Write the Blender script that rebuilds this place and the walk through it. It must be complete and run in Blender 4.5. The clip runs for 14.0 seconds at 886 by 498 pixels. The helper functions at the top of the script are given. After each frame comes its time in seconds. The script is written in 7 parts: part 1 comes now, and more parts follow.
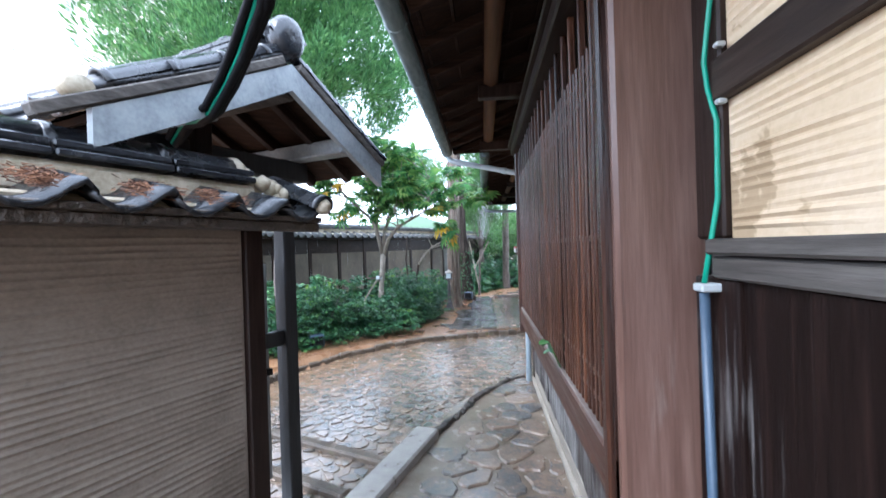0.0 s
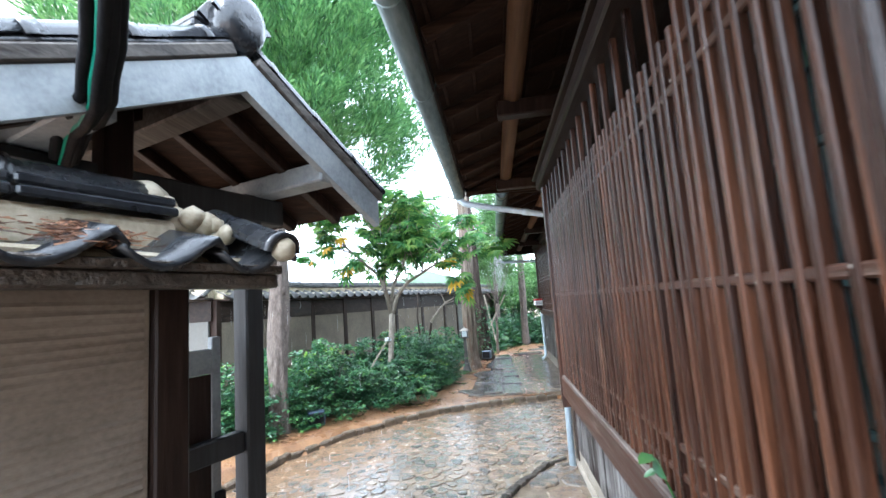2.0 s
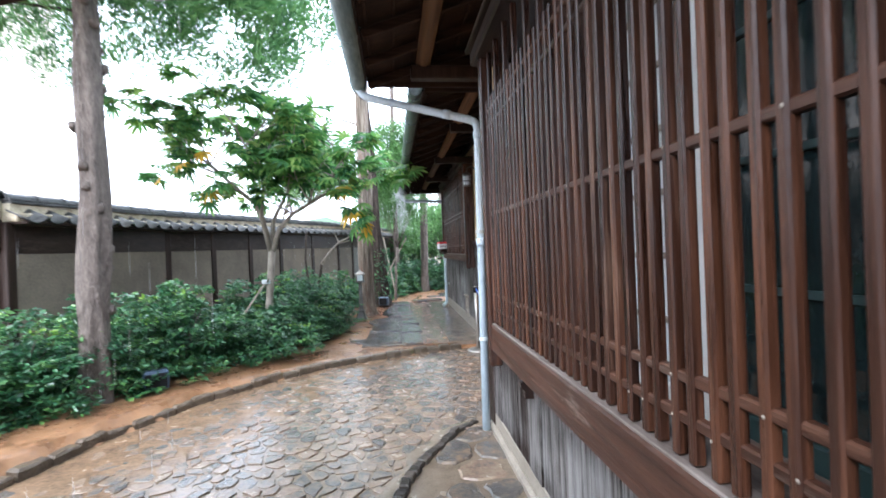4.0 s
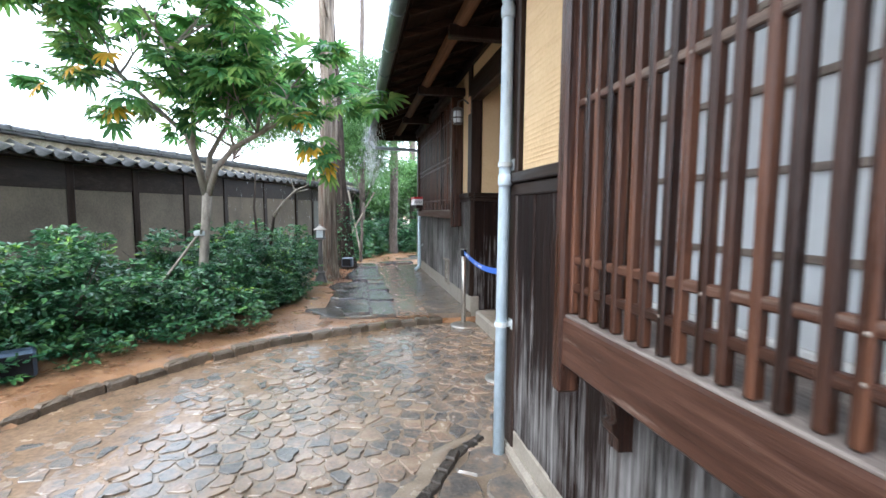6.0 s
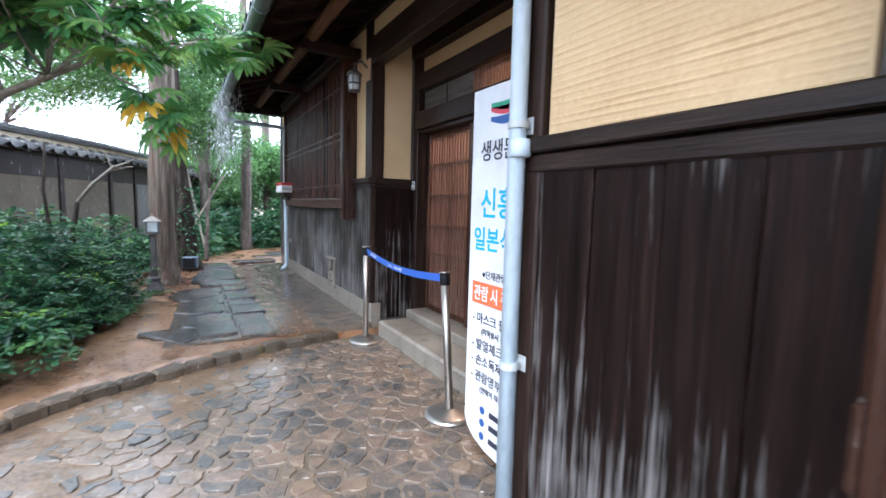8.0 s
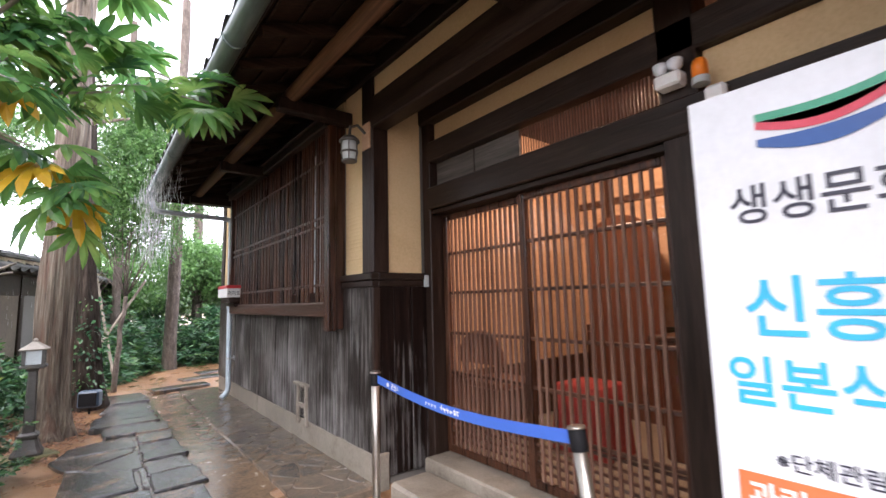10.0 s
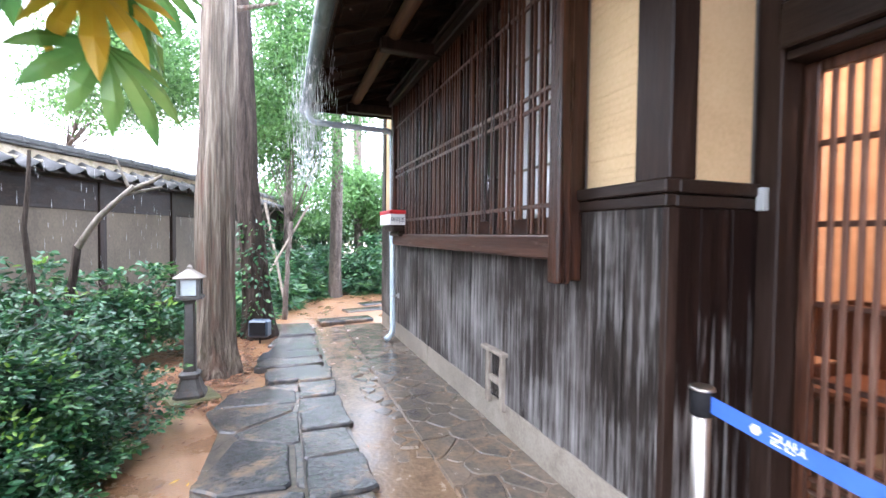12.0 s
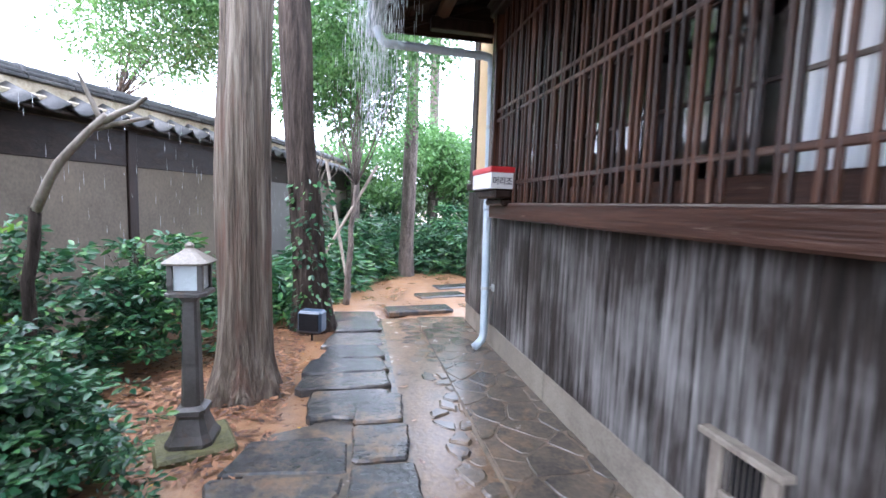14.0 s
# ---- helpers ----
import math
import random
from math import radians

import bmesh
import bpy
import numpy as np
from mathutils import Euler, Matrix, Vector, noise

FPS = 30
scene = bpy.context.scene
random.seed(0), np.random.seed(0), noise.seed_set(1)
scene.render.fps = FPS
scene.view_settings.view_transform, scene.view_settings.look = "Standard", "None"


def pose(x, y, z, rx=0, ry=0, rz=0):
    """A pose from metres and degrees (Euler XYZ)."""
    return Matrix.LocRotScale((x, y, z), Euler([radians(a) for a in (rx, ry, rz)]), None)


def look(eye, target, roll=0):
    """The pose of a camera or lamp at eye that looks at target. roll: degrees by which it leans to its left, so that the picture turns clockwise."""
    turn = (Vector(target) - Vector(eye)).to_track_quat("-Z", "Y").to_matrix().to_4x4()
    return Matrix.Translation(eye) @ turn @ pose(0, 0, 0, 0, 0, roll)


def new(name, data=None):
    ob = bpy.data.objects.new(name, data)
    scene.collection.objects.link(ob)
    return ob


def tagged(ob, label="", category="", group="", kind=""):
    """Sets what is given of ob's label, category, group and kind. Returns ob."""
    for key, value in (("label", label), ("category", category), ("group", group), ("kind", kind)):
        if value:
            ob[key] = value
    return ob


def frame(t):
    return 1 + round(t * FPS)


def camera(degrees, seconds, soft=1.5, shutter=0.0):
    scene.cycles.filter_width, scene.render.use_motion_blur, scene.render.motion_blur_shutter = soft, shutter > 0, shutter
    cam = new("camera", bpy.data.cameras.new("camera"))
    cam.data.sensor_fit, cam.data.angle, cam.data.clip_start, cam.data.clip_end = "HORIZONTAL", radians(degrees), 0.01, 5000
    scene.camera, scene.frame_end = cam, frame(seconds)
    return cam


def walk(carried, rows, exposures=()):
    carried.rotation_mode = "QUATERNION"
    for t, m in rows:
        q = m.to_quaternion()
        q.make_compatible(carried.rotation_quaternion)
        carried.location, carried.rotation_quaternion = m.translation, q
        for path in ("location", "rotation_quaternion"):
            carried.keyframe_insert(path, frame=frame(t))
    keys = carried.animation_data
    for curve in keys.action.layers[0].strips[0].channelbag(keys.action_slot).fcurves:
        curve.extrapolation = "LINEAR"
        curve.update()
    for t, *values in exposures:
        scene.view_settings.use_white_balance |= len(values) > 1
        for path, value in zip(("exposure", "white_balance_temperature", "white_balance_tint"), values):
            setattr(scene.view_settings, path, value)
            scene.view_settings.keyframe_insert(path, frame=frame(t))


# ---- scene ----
cam = camera(89.8, 14.0, shutter=0.4)
PATH = [
    (0, (0.023, -0.126, 1.604), (-0.157, 1.866, 1.598), -1.8),
    (0.5, (-0.011, -0.049, 1.577), (-0.235, 1.935, 1.699), -2.4),
    (1, (-0.063, 0.094, 1.56), (-0.291, 2.078, 1.676), -2.6),
    (1.5, (-0.047, 0.378, 1.582), (-0.266, 2.352, 1.81), -3.7),
    (2, (-0.087, 0.623, 1.614), (-0.302, 2.597, 1.858), -4.0),
    (2.5, (-0.195, 0.854, 1.557), (-0.404, 2.828, 1.798), -3.9),
    (3, (-0.215, 1.099, 1.544), (-0.351, 3.082, 1.763), -4.6),
    (3.5, (-0.152, 1.42, 1.514), (-0.178, 3.416, 1.636), -4.7),
    (4, (-0.161, 1.74, 1.445), (0.062, 3.728, 1.44), -2.2),
    (4.2, (-0.188, 1.808, 1.454), (0.072, 3.79, 1.401), -2.0),
    (6.3, (-0.255, 3.123, 1.3), (0.137, 5.077, 1.128), 0.5),
    (6.5, (-0.283, 3.215, 1.294), (0.125, 5.165, 1.121), 0.5),
    (7, (-0.351, 3.476, 1.299), (0.285, 5.362, 1.104), 0.8),
    (7.5, (-0.401, 3.689, 1.311), (0.498, 5.462, 1.092), 0.8),
    (8, (-0.468, 3.972, 1.278), (0.531, 5.694, 1.085), 1.5),
    (8.2, (-0.493, 4.131, 1.25), (0.572, 5.82, 1.13), 1.2),
    (10.3, (-0.447, 5.555, 1.333), (0.78, 7.116, 1.58), -1.6),
    (10.5, (-0.4, 5.731, 1.322), (0.736, 7.36, 1.562), -0.9),
    (11, (-0.385, 6.145, 1.285), (0.494, 7.939, 1.364), -0.2),
    (11.5, (-0.33, 6.521, 1.302), (0.45, 8.362, 1.318), -0.2),
    (12, (-0.193, 6.889, 1.323), (0.492, 8.767, 1.262), 0.6),
    (12.5, (-0.139, 7.272, 1.308), (0.491, 9.167, 1.203), 1.0),
    (13, (-0.081, 7.618, 1.295), (0.473, 9.534, 1.154), 1.4),
    (13.5, (-0.014, 7.949, 1.32), (0.406, 9.898, 1.161), 2.7),
    (14, (-0.071, 8.349, 1.298), (0.324, 10.3, 1.103), 2.0),
]
walk(cam, [(t, look(eye, target, roll)) for t, eye, target, roll in PATH],
     [(0, 2.1, 5350, 13), (1, 2.06, 5400, 11), (1.5, 2.3, 5500, 9), (3, 2.54, 5750, 10), (4, 2.17, 5750, 13), (6.5, 2.13, 5800, 11), (7.5, 2.2, 5700, 11), (8, 1.98, 5550, 14), (10.5, 2.22, 6550, 22), (11.2, 2.92, 6400, 20), (12.5, 2.88, 5600, 20), (13, 2.57, 5650, 21), (14, 2.5, 5600, 21)])

# ---- sky and light: a bright overcast, rainy day ----
world = bpy.data.worlds.new("overcast")
scene.world = world
world.use_nodes = True
wn, wl = world.node_tree.nodes, world.node_tree.links
sky = wn.new("ShaderNodeTexSky")
sky.sky_type, sky.sun_disc = "NISHITA", False
sky.sun_elevation, sky.sun_rotation = radians(55), radians(250)
sky.air_density, sky.dust_density = 2.0, 6.0
cloud = wn.new("ShaderNodeMix")
cloud.data_type = "RGBA"
cloud.inputs["Factor"].default_value = 0.8
cloud.inputs["B"].default_value = (11.2, 12.0, 12.7, 1)
wl.new(sky.outputs["Color"], cloud.inputs["A"])
wl.new(cloud.outputs["Result"], wn["Background"].inputs["Color"])
wn["Background"].inputs["Strength"].default_value = 0.13
sun = new("sun", bpy.data.lights.new("sun", "SUN"))
sun.data.energy, sun.data.angle, sun.data.color = 1.2, radians(25), (1.0, 0.98, 0.95)
sun.matrix_world = look((-8, -3, 12), (0, 6, 0))
hall_lamp = new("hall_lamp", bpy.data.lights.new("hall_lamp", "POINT"))
hall_lamp.data.energy, hall_lamp.data.color, hall_lamp.data.shadow_soft_size = 45, (1.0, 0.66, 0.43), 0.12
hall_lamp.location = (2.25, 7.1, 2.85)


# ---- materials ----
def material(name, colors, scale=(6, 6, 6), rough=0.6, rough_var=0.15, bump=0.3, fine=40.0, metal=0.0, island=0.0, obj_var=0.0, spec=0.5, streak=None, coat=0.0, depth=0.01):
    """Noise of two scales through a ramp of colours; scale stretches the grain; island and obj_var vary pieces."""
    m = bpy.data.materials.new(name)
    m.use_nodes = True
    n, l = m.node_tree.nodes, m.node_tree.links
    b = n["Principled BSDF"]
    b.inputs["Metallic"].default_value = metal
    b.inputs["Specular IOR Level"].default_value = spec
    b.inputs["Coat Weight"].default_value = coat
    b.inputs["Coat Roughness"].default_value = 0.2
    tc = n.new("ShaderNodeTexCoord")
    mp = n.new("ShaderNodeMapping")
    mp.inputs["Scale"].default_value = scale
    info = n.new("ShaderNodeObjectInfo")
    off = n.new("ShaderNodeMath")
    off.operation = "MULTIPLY"
    off.inputs[1].default_value = 37.0 if obj_var else 0.0
    l.new(info.outputs["Random"], off.inputs[0])
    l.new(tc.outputs["Object"], mp.inputs["Vector"])
    l.new(off.outputs[0], mp.inputs["Location"])
    a = n.new("ShaderNodeTexNoise")
    a.inputs["Scale"].default_value, a.inputs["Detail"].default_value, a.inputs["Roughness"].default_value = 1.0, 6.0, 0.65
    l.new(mp.outputs["Vector"], a.inputs["Vector"])
    f = n.new("ShaderNodeTexNoise")
    f.inputs["Scale"].default_value, f.inputs["Detail"].default_value = fine / max(scale), 4.0
    l.new(mp.outputs["Vector"], f.inputs["Vector"])
    mixv = n.new("ShaderNodeMath")
    mixv.operation = "MULTIPLY_ADD"
    mixv.inputs[1].default_value = 0.45
    l.new(f.outputs["Fac"], mixv.inputs[0])
    half = n.new("ShaderNodeMath")
    half.operation = "MULTIPLY_ADD"
    half.inputs[1].default_value, half.inputs[2].default_value = 1.1, -0.28
    l.new(a.outputs["Fac"], half.inputs[0])
    l.new(half.outputs[0], mixv.inputs[2])
    src = mixv.outputs[0]
    if island or obj_var:
        rnd = n.new("ShaderNodeNewGeometry").outputs["Random Per Island"] if island else info.outputs["Random"]
        sh = n.new("ShaderNodeMath")
        sh.operation = "MULTIPLY_ADD"
        sh.inputs[1].default_value = island or obj_var
        l.new(rnd, sh.inputs[0])
        sub = n.new("ShaderNodeMath")
        sub.operation = "SUBTRACT"
        sub.inputs[1].default_value = 0.5 * (island or obj_var)
        l.new(src, sub.inputs[0])
        l.new(sub.outputs[0], sh.inputs[2])
        src = sh.outputs[0]
    ramp = n.new("ShaderNodeValToRGB")
    el = ramp.color_ramp.elements
    while len(el) < len(colors):
        el.new(0.5)
    for i, c in enumerate(colors):
        el[i].position = 0.25 + 0.5 * i / (len(colors) - 1)
        el[i].color = (*c, 1)
    l.new(src, ramp.inputs["Fac"])
    col = ramp.outputs["Color"]
    if streak:
        # worn pale or dark streaks with a grain of their own: colour, scale, low, high
        sm = n.new("ShaderNodeMapping")
        sm.inputs["Scale"].default_value = streak[1]
        l.new(tc.outputs["Object"], sm.inputs["Vector"])
        l.new(off.outputs[0], sm.inputs["Location"])
        sn = n.new("ShaderNodeTexNoise")
        sn.inputs["Scale"].default_value, sn.inputs["Detail"].default_value, sn.inputs["Roughness"].default_value = 1.0, 5.0, 0.7
        l.new(sm.outputs["Vector"], sn.inputs["Vector"])
        sr = n.new("ShaderNodeMapRange")
        sr.inputs["From Min"].default_value, sr.inputs["From Max"].default_value = streak[2], streak[3]
        l.new(sn.outputs["Fac"], sr.inputs["Value"])
        if len(streak) > 4:
            # broad weathered patches that run across neighbouring pieces
            bm_ = n.new("ShaderNodeTexNoise")
            bm_.inputs["Scale"].default_value, bm_.inputs["Detail"].default_value = streak[4], 3.0
            l.new(n.new("ShaderNodeNewGeometry").outputs["Position"], bm_.inputs["Vector"])
            shift = n.new("ShaderNodeMath")
            shift.operation = "MULTIPLY_ADD"
            shift.inputs[1].default_value, shift.inputs[2].default_value = 0.7, -0.35
            l.new(bm_.outputs["Fac"], shift.inputs[0])
            summed = n.new("ShaderNodeMath")
            l.new(sn.outputs["Fac"], summed.inputs[0])
            l.new(shift.outputs[0], summed.inputs[1])
            l.new(summed.outputs[0], sr.inputs["Value"])
            if len(streak) > 5:
                # boards worn bare near their feet by splashing rain
                sep = n.new("ShaderNodeSeparateXYZ")
                l.new(tc.outputs["Object"], sep.inputs[0])
                foot = n.new("ShaderNodeMapRange")
                foot.inputs["From Min"].default_value, foot.inputs["From Max"].default_value = 0.1, 1.2
                foot.inputs["To Min"].default_value, foot.inputs["To Max"].default_value = streak[5], -0.04
                l.new(sep.outputs["Z"], foot.inputs["Value"])
                worn = n.new("ShaderNodeMath")
                l.new(summed.outputs[0], worn.inputs[0])
                l.new(foot.outputs["Result"], worn.inputs[1])
                l.new(worn.outputs[0], sr.inputs["Value"])
        mx = n.new("ShaderNodeMix")
        mx.data_type = "RGBA"
        mx.inputs["B"].default_value = (*streak[0], 1)
        l.new(sr.outputs["Result"], mx.inputs["Factor"])
        l.new(col, mx.inputs["A"])
        col = mx.outputs["Result"]
    l.new(col, b.inputs["Base Color"])
    rr = n.new("ShaderNodeMapRange")
    rr.inputs["From Min"].default_value, rr.inputs["From Max"].default_value = 0.3, 0.7
    rr.inputs["To Min"].default_value, rr.inputs["To Max"].default_value = max(rough - rough_var, 0.02), min(rough + rough_var, 1)
    l.new(a.outputs["Fac"], rr.inputs["Value"])
    l.new(rr.outputs["Result"], b.inputs["Roughness"])
    if bump:
        bp = n.new("ShaderNodeBump")
        bp.inputs["Strength"].default_value, bp.inputs["Distance"].default_value = bump, depth
        l.new(mixv.outputs[0], bp.inputs["Height"])
        l.new(bp.outputs["Normal"], b.inputs["Normal"])
    return m


def leaf_material(name, colors, rough=0.4, through_light=0.35):
    m = bpy.data.materials.new(name)
    m.use_nodes = True
    n, l = m.node_tree.nodes, m.node_tree.links
    b = n["Principled BSDF"]
    geo = n.new("ShaderNodeNewGeometry")
    ramp = n.new("ShaderNodeValToRGB")
    el = ramp.color_ramp.elements
    while len(el) < len(colors):
        el.new(0.5)
    for i, c in enumerate(colors):
        el[i].position, el[i].color = i / (len(colors) - 1), (*c, 1)
    tc = n.new("ShaderNodeTexCoord")
    a = n.new("ShaderNodeTexNoise")
    a.inputs["Scale"].default_value, a.inputs["Detail"].default_value = 4.5, 4.0
    l.new(tc.outputs["Object"], a.inputs["Vector"])
    mx = n.new("ShaderNodeMath")
    mx.operation = "MULTIPLY_ADD"
    mx.inputs[1].default_value = 0.55
    l.new(geo.outputs["Random Per Island"], mx.inputs[0])
    sc = n.new("ShaderNodeMath")
    sc.operation = "MULTIPLY_ADD"
    sc.inputs[1].default_value, sc.inputs[2].default_value = 1.7, -0.54
    l.new(a.outputs["Fac"], sc.inputs[0])
    l.new(sc.outputs[0], mx.inputs[2])
    l.new(mx.outputs[0], ramp.inputs["Fac"])
    l.new(ramp.outputs["Color"], b.inputs["Base Color"])
    b.inputs["Roughness"].default_value = rough
    tr = n.new("ShaderNodeBsdfTranslucent")
    l.new(ramp.outputs["Color"], tr.inputs["Color"])
    mix = n.new("ShaderNodeMixShader")
    mix.inputs["Fac"].default_value = through_light
    l.new(b.outputs["BSDF"], mix.inputs[1])
    l.new(tr.outputs["BSDF"], mix.inputs[2])
    l.new(mix.outputs["Shader"], n["Material Output"].inputs["Surface"])
    return m


def plain(name, color, rough=0.5, metal=0.0, emit=0.0):
    m = material(name, [tuple(c * 0.86 for c in color), color], (9, 9, 9), rough, 0.08, 0.06, 60, metal)
    if emit:
        b = m.node_tree.nodes["Principled BSDF"]
        b.inputs["Emission Color"].default_value, b.inputs["Emission Strength"].default_value = (*color, 1), emit
    return m


def glass_material(name, tint, rough):
    m = bpy.data.materials.new(name)
    m.use_nodes = True
    b = m.node_tree.nodes["Principled BSDF"]
    b.inputs["Base Color"].default_value = (*tint, 1)
    b.inputs["Roughness"].default_value = rough
    b.inputs["Transmission Weight"].default_value = 1.0
    b.inputs["IOR"].default_value = 1.45
    return m


WET = 0.28
M_STUCCO_DARK = material("ribbed_wet_stucco", [(0.165, 0.133, 0.102), (0.245, 0.20, 0.156), (0.31, 0.26, 0.21)], (2, 2, 3), 0.75, 0.1, 0.25, 90)
M_PLASTER = material("ochre_plaster", [(0.54, 0.375, 0.20), (0.64, 0.465, 0.26), (0.70, 0.53, 0.32)], (1.5, 1.5, 1.5), 0.8, 0.1, 0.35, 60)
M_PLASTER_PALE = material("pale_ochre_plaster", [(0.50, 0.37, 0.22), (0.60, 0.455, 0.29), (0.66, 0.52, 0.36)], (1.5, 1.5, 2), 0.78, 0.1, 0.35, 60, streak=((0.40, 0.285, 0.165), (2.6, 2.6, 2.0), 0.545, 0.57))
M_PLASTER_GREY = material("stained_grey_brown_plaster", [(0.075, 0.060, 0.045), (0.135, 0.108, 0.08), (0.195, 0.156, 0.115)], (1.2, 1.2, 0.9), 0.8, 0.1, 0.3, 50, streak=((0.085, 0.07, 0.056), (3, 3, 0.7), 0.58, 0.85))
M_PLASTER_WHITE = material("pale_repaired_plaster", [(0.11, 0.106, 0.095), (0.16, 0.152, 0.136)], (2, 2, 1), 0.8, 0.1, 0.2, 50)
M_BOARD = material("charred_weathered_board", [(0.010, 0.008, 0.007), (0.026, 0.020, 0.017), (0.066, 0.054, 0.048)], (22, 22, 1.2), 0.5, 0.15, 0.5, 90, obj_var=0.16, streak=((0.27, 0.26, 0.25), (34, 34, 1.5), 0.49, 0.86, 2.4, 0.10), spec=0.2)
M_BOARD_DARK = material("dark_stained_board", [(0.005, 0.003, 0.0025), (0.011, 0.006, 0.0048), (0.024, 0.012, 0.009)], (22, 22, 1.2), 0.5, 0.15, 0.4, 90, obj_var=0.12, streak=((0.25, 0.24, 0.23), (34, 34, 1.3), 0.57, 0.92, 2.2, 0.09), spec=0.10)
M_WOOD_RED = material("red_brown_stained_wood", [(0.011, 0.0043, 0.0026), (0.037, 0.0138, 0.0072), (0.100, 0.039, 0.019)], (34, 34, 1.3), 0.34, 0.16, 0.6, 90, obj_var=0.3, streak=((0.17, 0.10, 0.066), (30, 30, 1.6), 0.64, 0.92, 1.6), spec=0.35)
M_WOOD_RED_H = material("red_brown_stained_beam", [(0.020, 0.0085, 0.0055), (0.048, 0.019, 0.0105), (0.09, 0.041, 0.024)], (26, 1.2, 26), 0.40, 0.14, 0.45, 90, obj_var=0.2, streak=((0.20, 0.155, 0.125), (30, 1.6, 30), 0.55, 0.80, 1.3), spec=0.4)
M_SILL = material("worn_brown_sill", [(0.022, 0.009, 0.0055), (0.048, 0.0195, 0.0115), (0.088, 0.041, 0.026)], (22, 1.3, 22), 0.42, 0.14, 0.4, 80, spec=0.35, streak=((0.24, 0.185, 0.15), (14, 2.2, 14), 0.60, 0.80))
M_SILL_TOP = material("dusty_worn_sill", [(0.07, 0.055, 0.047), (0.15, 0.125, 0.11), (0.26, 0.23, 0.205)], (16, 2.0, 16), 0.55, 0.12, 0.4, 80, streak=((0.035, 0.02, 0.014), (9, 3, 9), 0.55, 0.75), spec=0.3)
M_WOOD_DARK = material("dark_brown_timber", [(0.011, 0.006, 0.0045), (0.022, 0.0125, 0.009), (0.04, 0.024, 0.018)], (18, 18, 1.5), 0.45, 0.12, 0.35, 80, obj_var=0.1, spec=0.22)
M_WOOD_DARK_H = material("dark_brown_beam", [(0.011, 0.0065, 0.005), (0.022, 0.0135, 0.010), (0.045, 0.03, 0.022)], (18, 1.5, 18), 0.45, 0.12, 0.35, 80, obj_var=0.1, spec=0.22)
M_WOOD_GREY = material("weathered_grey_beam", [(0.035, 0.030, 0.027), (0.085, 0.075, 0.066), (0.15, 0.135, 0.12)], (25, 1.4, 25), 0.6, 0.1, 0.4, 80, spec=0.22)
M_POST = material("brown_planed_post", [(0.066, 0.034, 0.024), (0.112, 0.061, 0.045), (0.165, 0.10, 0.076)], (12, 12, 0.8), 0.4, 0.14, 0.25, 80, streak=((0.20, 0.155, 0.13), (20, 20, 2), 0.64, 0.86, 1.4))
# wood toned paler to carry the light on door slats and through transom reeds
M_DOOR_SLAT = material("pale_lit_door_slat", [(0.07, 0.032, 0.021), (0.13, 0.066, 0.045), (0.20, 0.115, 0.082)], (30, 30, 1.4), 0.45, 0.12, 0.3, 90, obj_var=0.25, spec=0.3)
M_PAINT_GREY = material("weathered_blue_grey_paint", [(0.20, 0.225, 0.24), (0.30, 0.33, 0.345), (0.38, 0.41, 0.42)], (8, 8, 8), 0.5, 0.1, 0.25, 60, streak=((0.16, 0.11, 0.07), (9, 9, 9), 0.72, 0.84))
M_TILE = material("wet_black_roof_tile", [(0.012, 0.013, 0.016), (0.024, 0.026, 0.030), (0.05, 0.052, 0.056)], (7, 7, 7), 0.24, 0.1, 0.25, 60, obj_var=0.25, island=0.0, streak=((0.11, 0.105, 0.09), (9, 9, 9), 0.66, 0.85))
M_TILE_GREY = material("worn_grey_roof_tile", [(0.02, 0.021, 0.022), (0.045, 0.045, 0.045), (0.10, 0.097, 0.09)], (6, 6, 6), 0.58, 0.1, 0.3, 60, island=0.35)
M_MORTAR = material("mossy_lime_mortar", [(0.22, 0.185, 0.12), (0.42, 0.36, 0.26), (0.58, 0.52, 0.40)], (7, 7, 7), 0.7, 0.1, 0.5, 50, streak=((0.12, 0.14, 0.04), (5, 5, 5), 0.58, 0.8))
M_SOFFIT = material("dark_roof_board", [(0.012, 0.007, 0.005), (0.028, 0.0155, 0.0105), (0.055, 0.032, 0.021)], (1.5, 24, 24), 0.7, 0.1, 0.3, 70, spec=0.1)
M_PURLIN = material("brown_round_purlin", [(0.07, 0.035, 0.018), (0.13, 0.066, 0.034), (0.18, 0.10, 0.055)], (25, 1.2, 25), 0.6, 0.1, 0.3, 70, spec=0.22)
M_PIPE = material("pale_blue_grey_pipe", [(0.36, 0.44, 0.50), (0.46, 0.55, 0.61), (0.52, 0.60, 0.66)], (5, 5, 2), 0.35, 0.08, 0.06, 40, streak=((0.25, 0.25, 0.22), (12, 12, 2), 0.64, 0.85))
M_GUTTER = material("mossy_green_grey_gutter", [(0.08, 0.11, 0.11), (0.15, 0.20, 0.20), (0.24, 0.29, 0.29)], (7, 1.5, 7), 0.35, 0.1, 0.15, 50)
M_CONCRETE = material("wet_concrete", [(0.16, 0.135, 0.11), (0.24, 0.21, 0.17), (0.31, 0.275, 0.23)], (5, 5, 5), 0.5, 0.15, 0.3, 80, streak=((0.10, 0.075, 0.05), (3, 3, 3), 0.55, 0.8))
M_GRANITE = material("wet_granite", [(0.20, 0.18, 0.155), (0.30, 0.275, 0.245), (0.38, 0.355, 0.32)], (9, 9, 9), 0.35, 0.12, 0.3, 150)
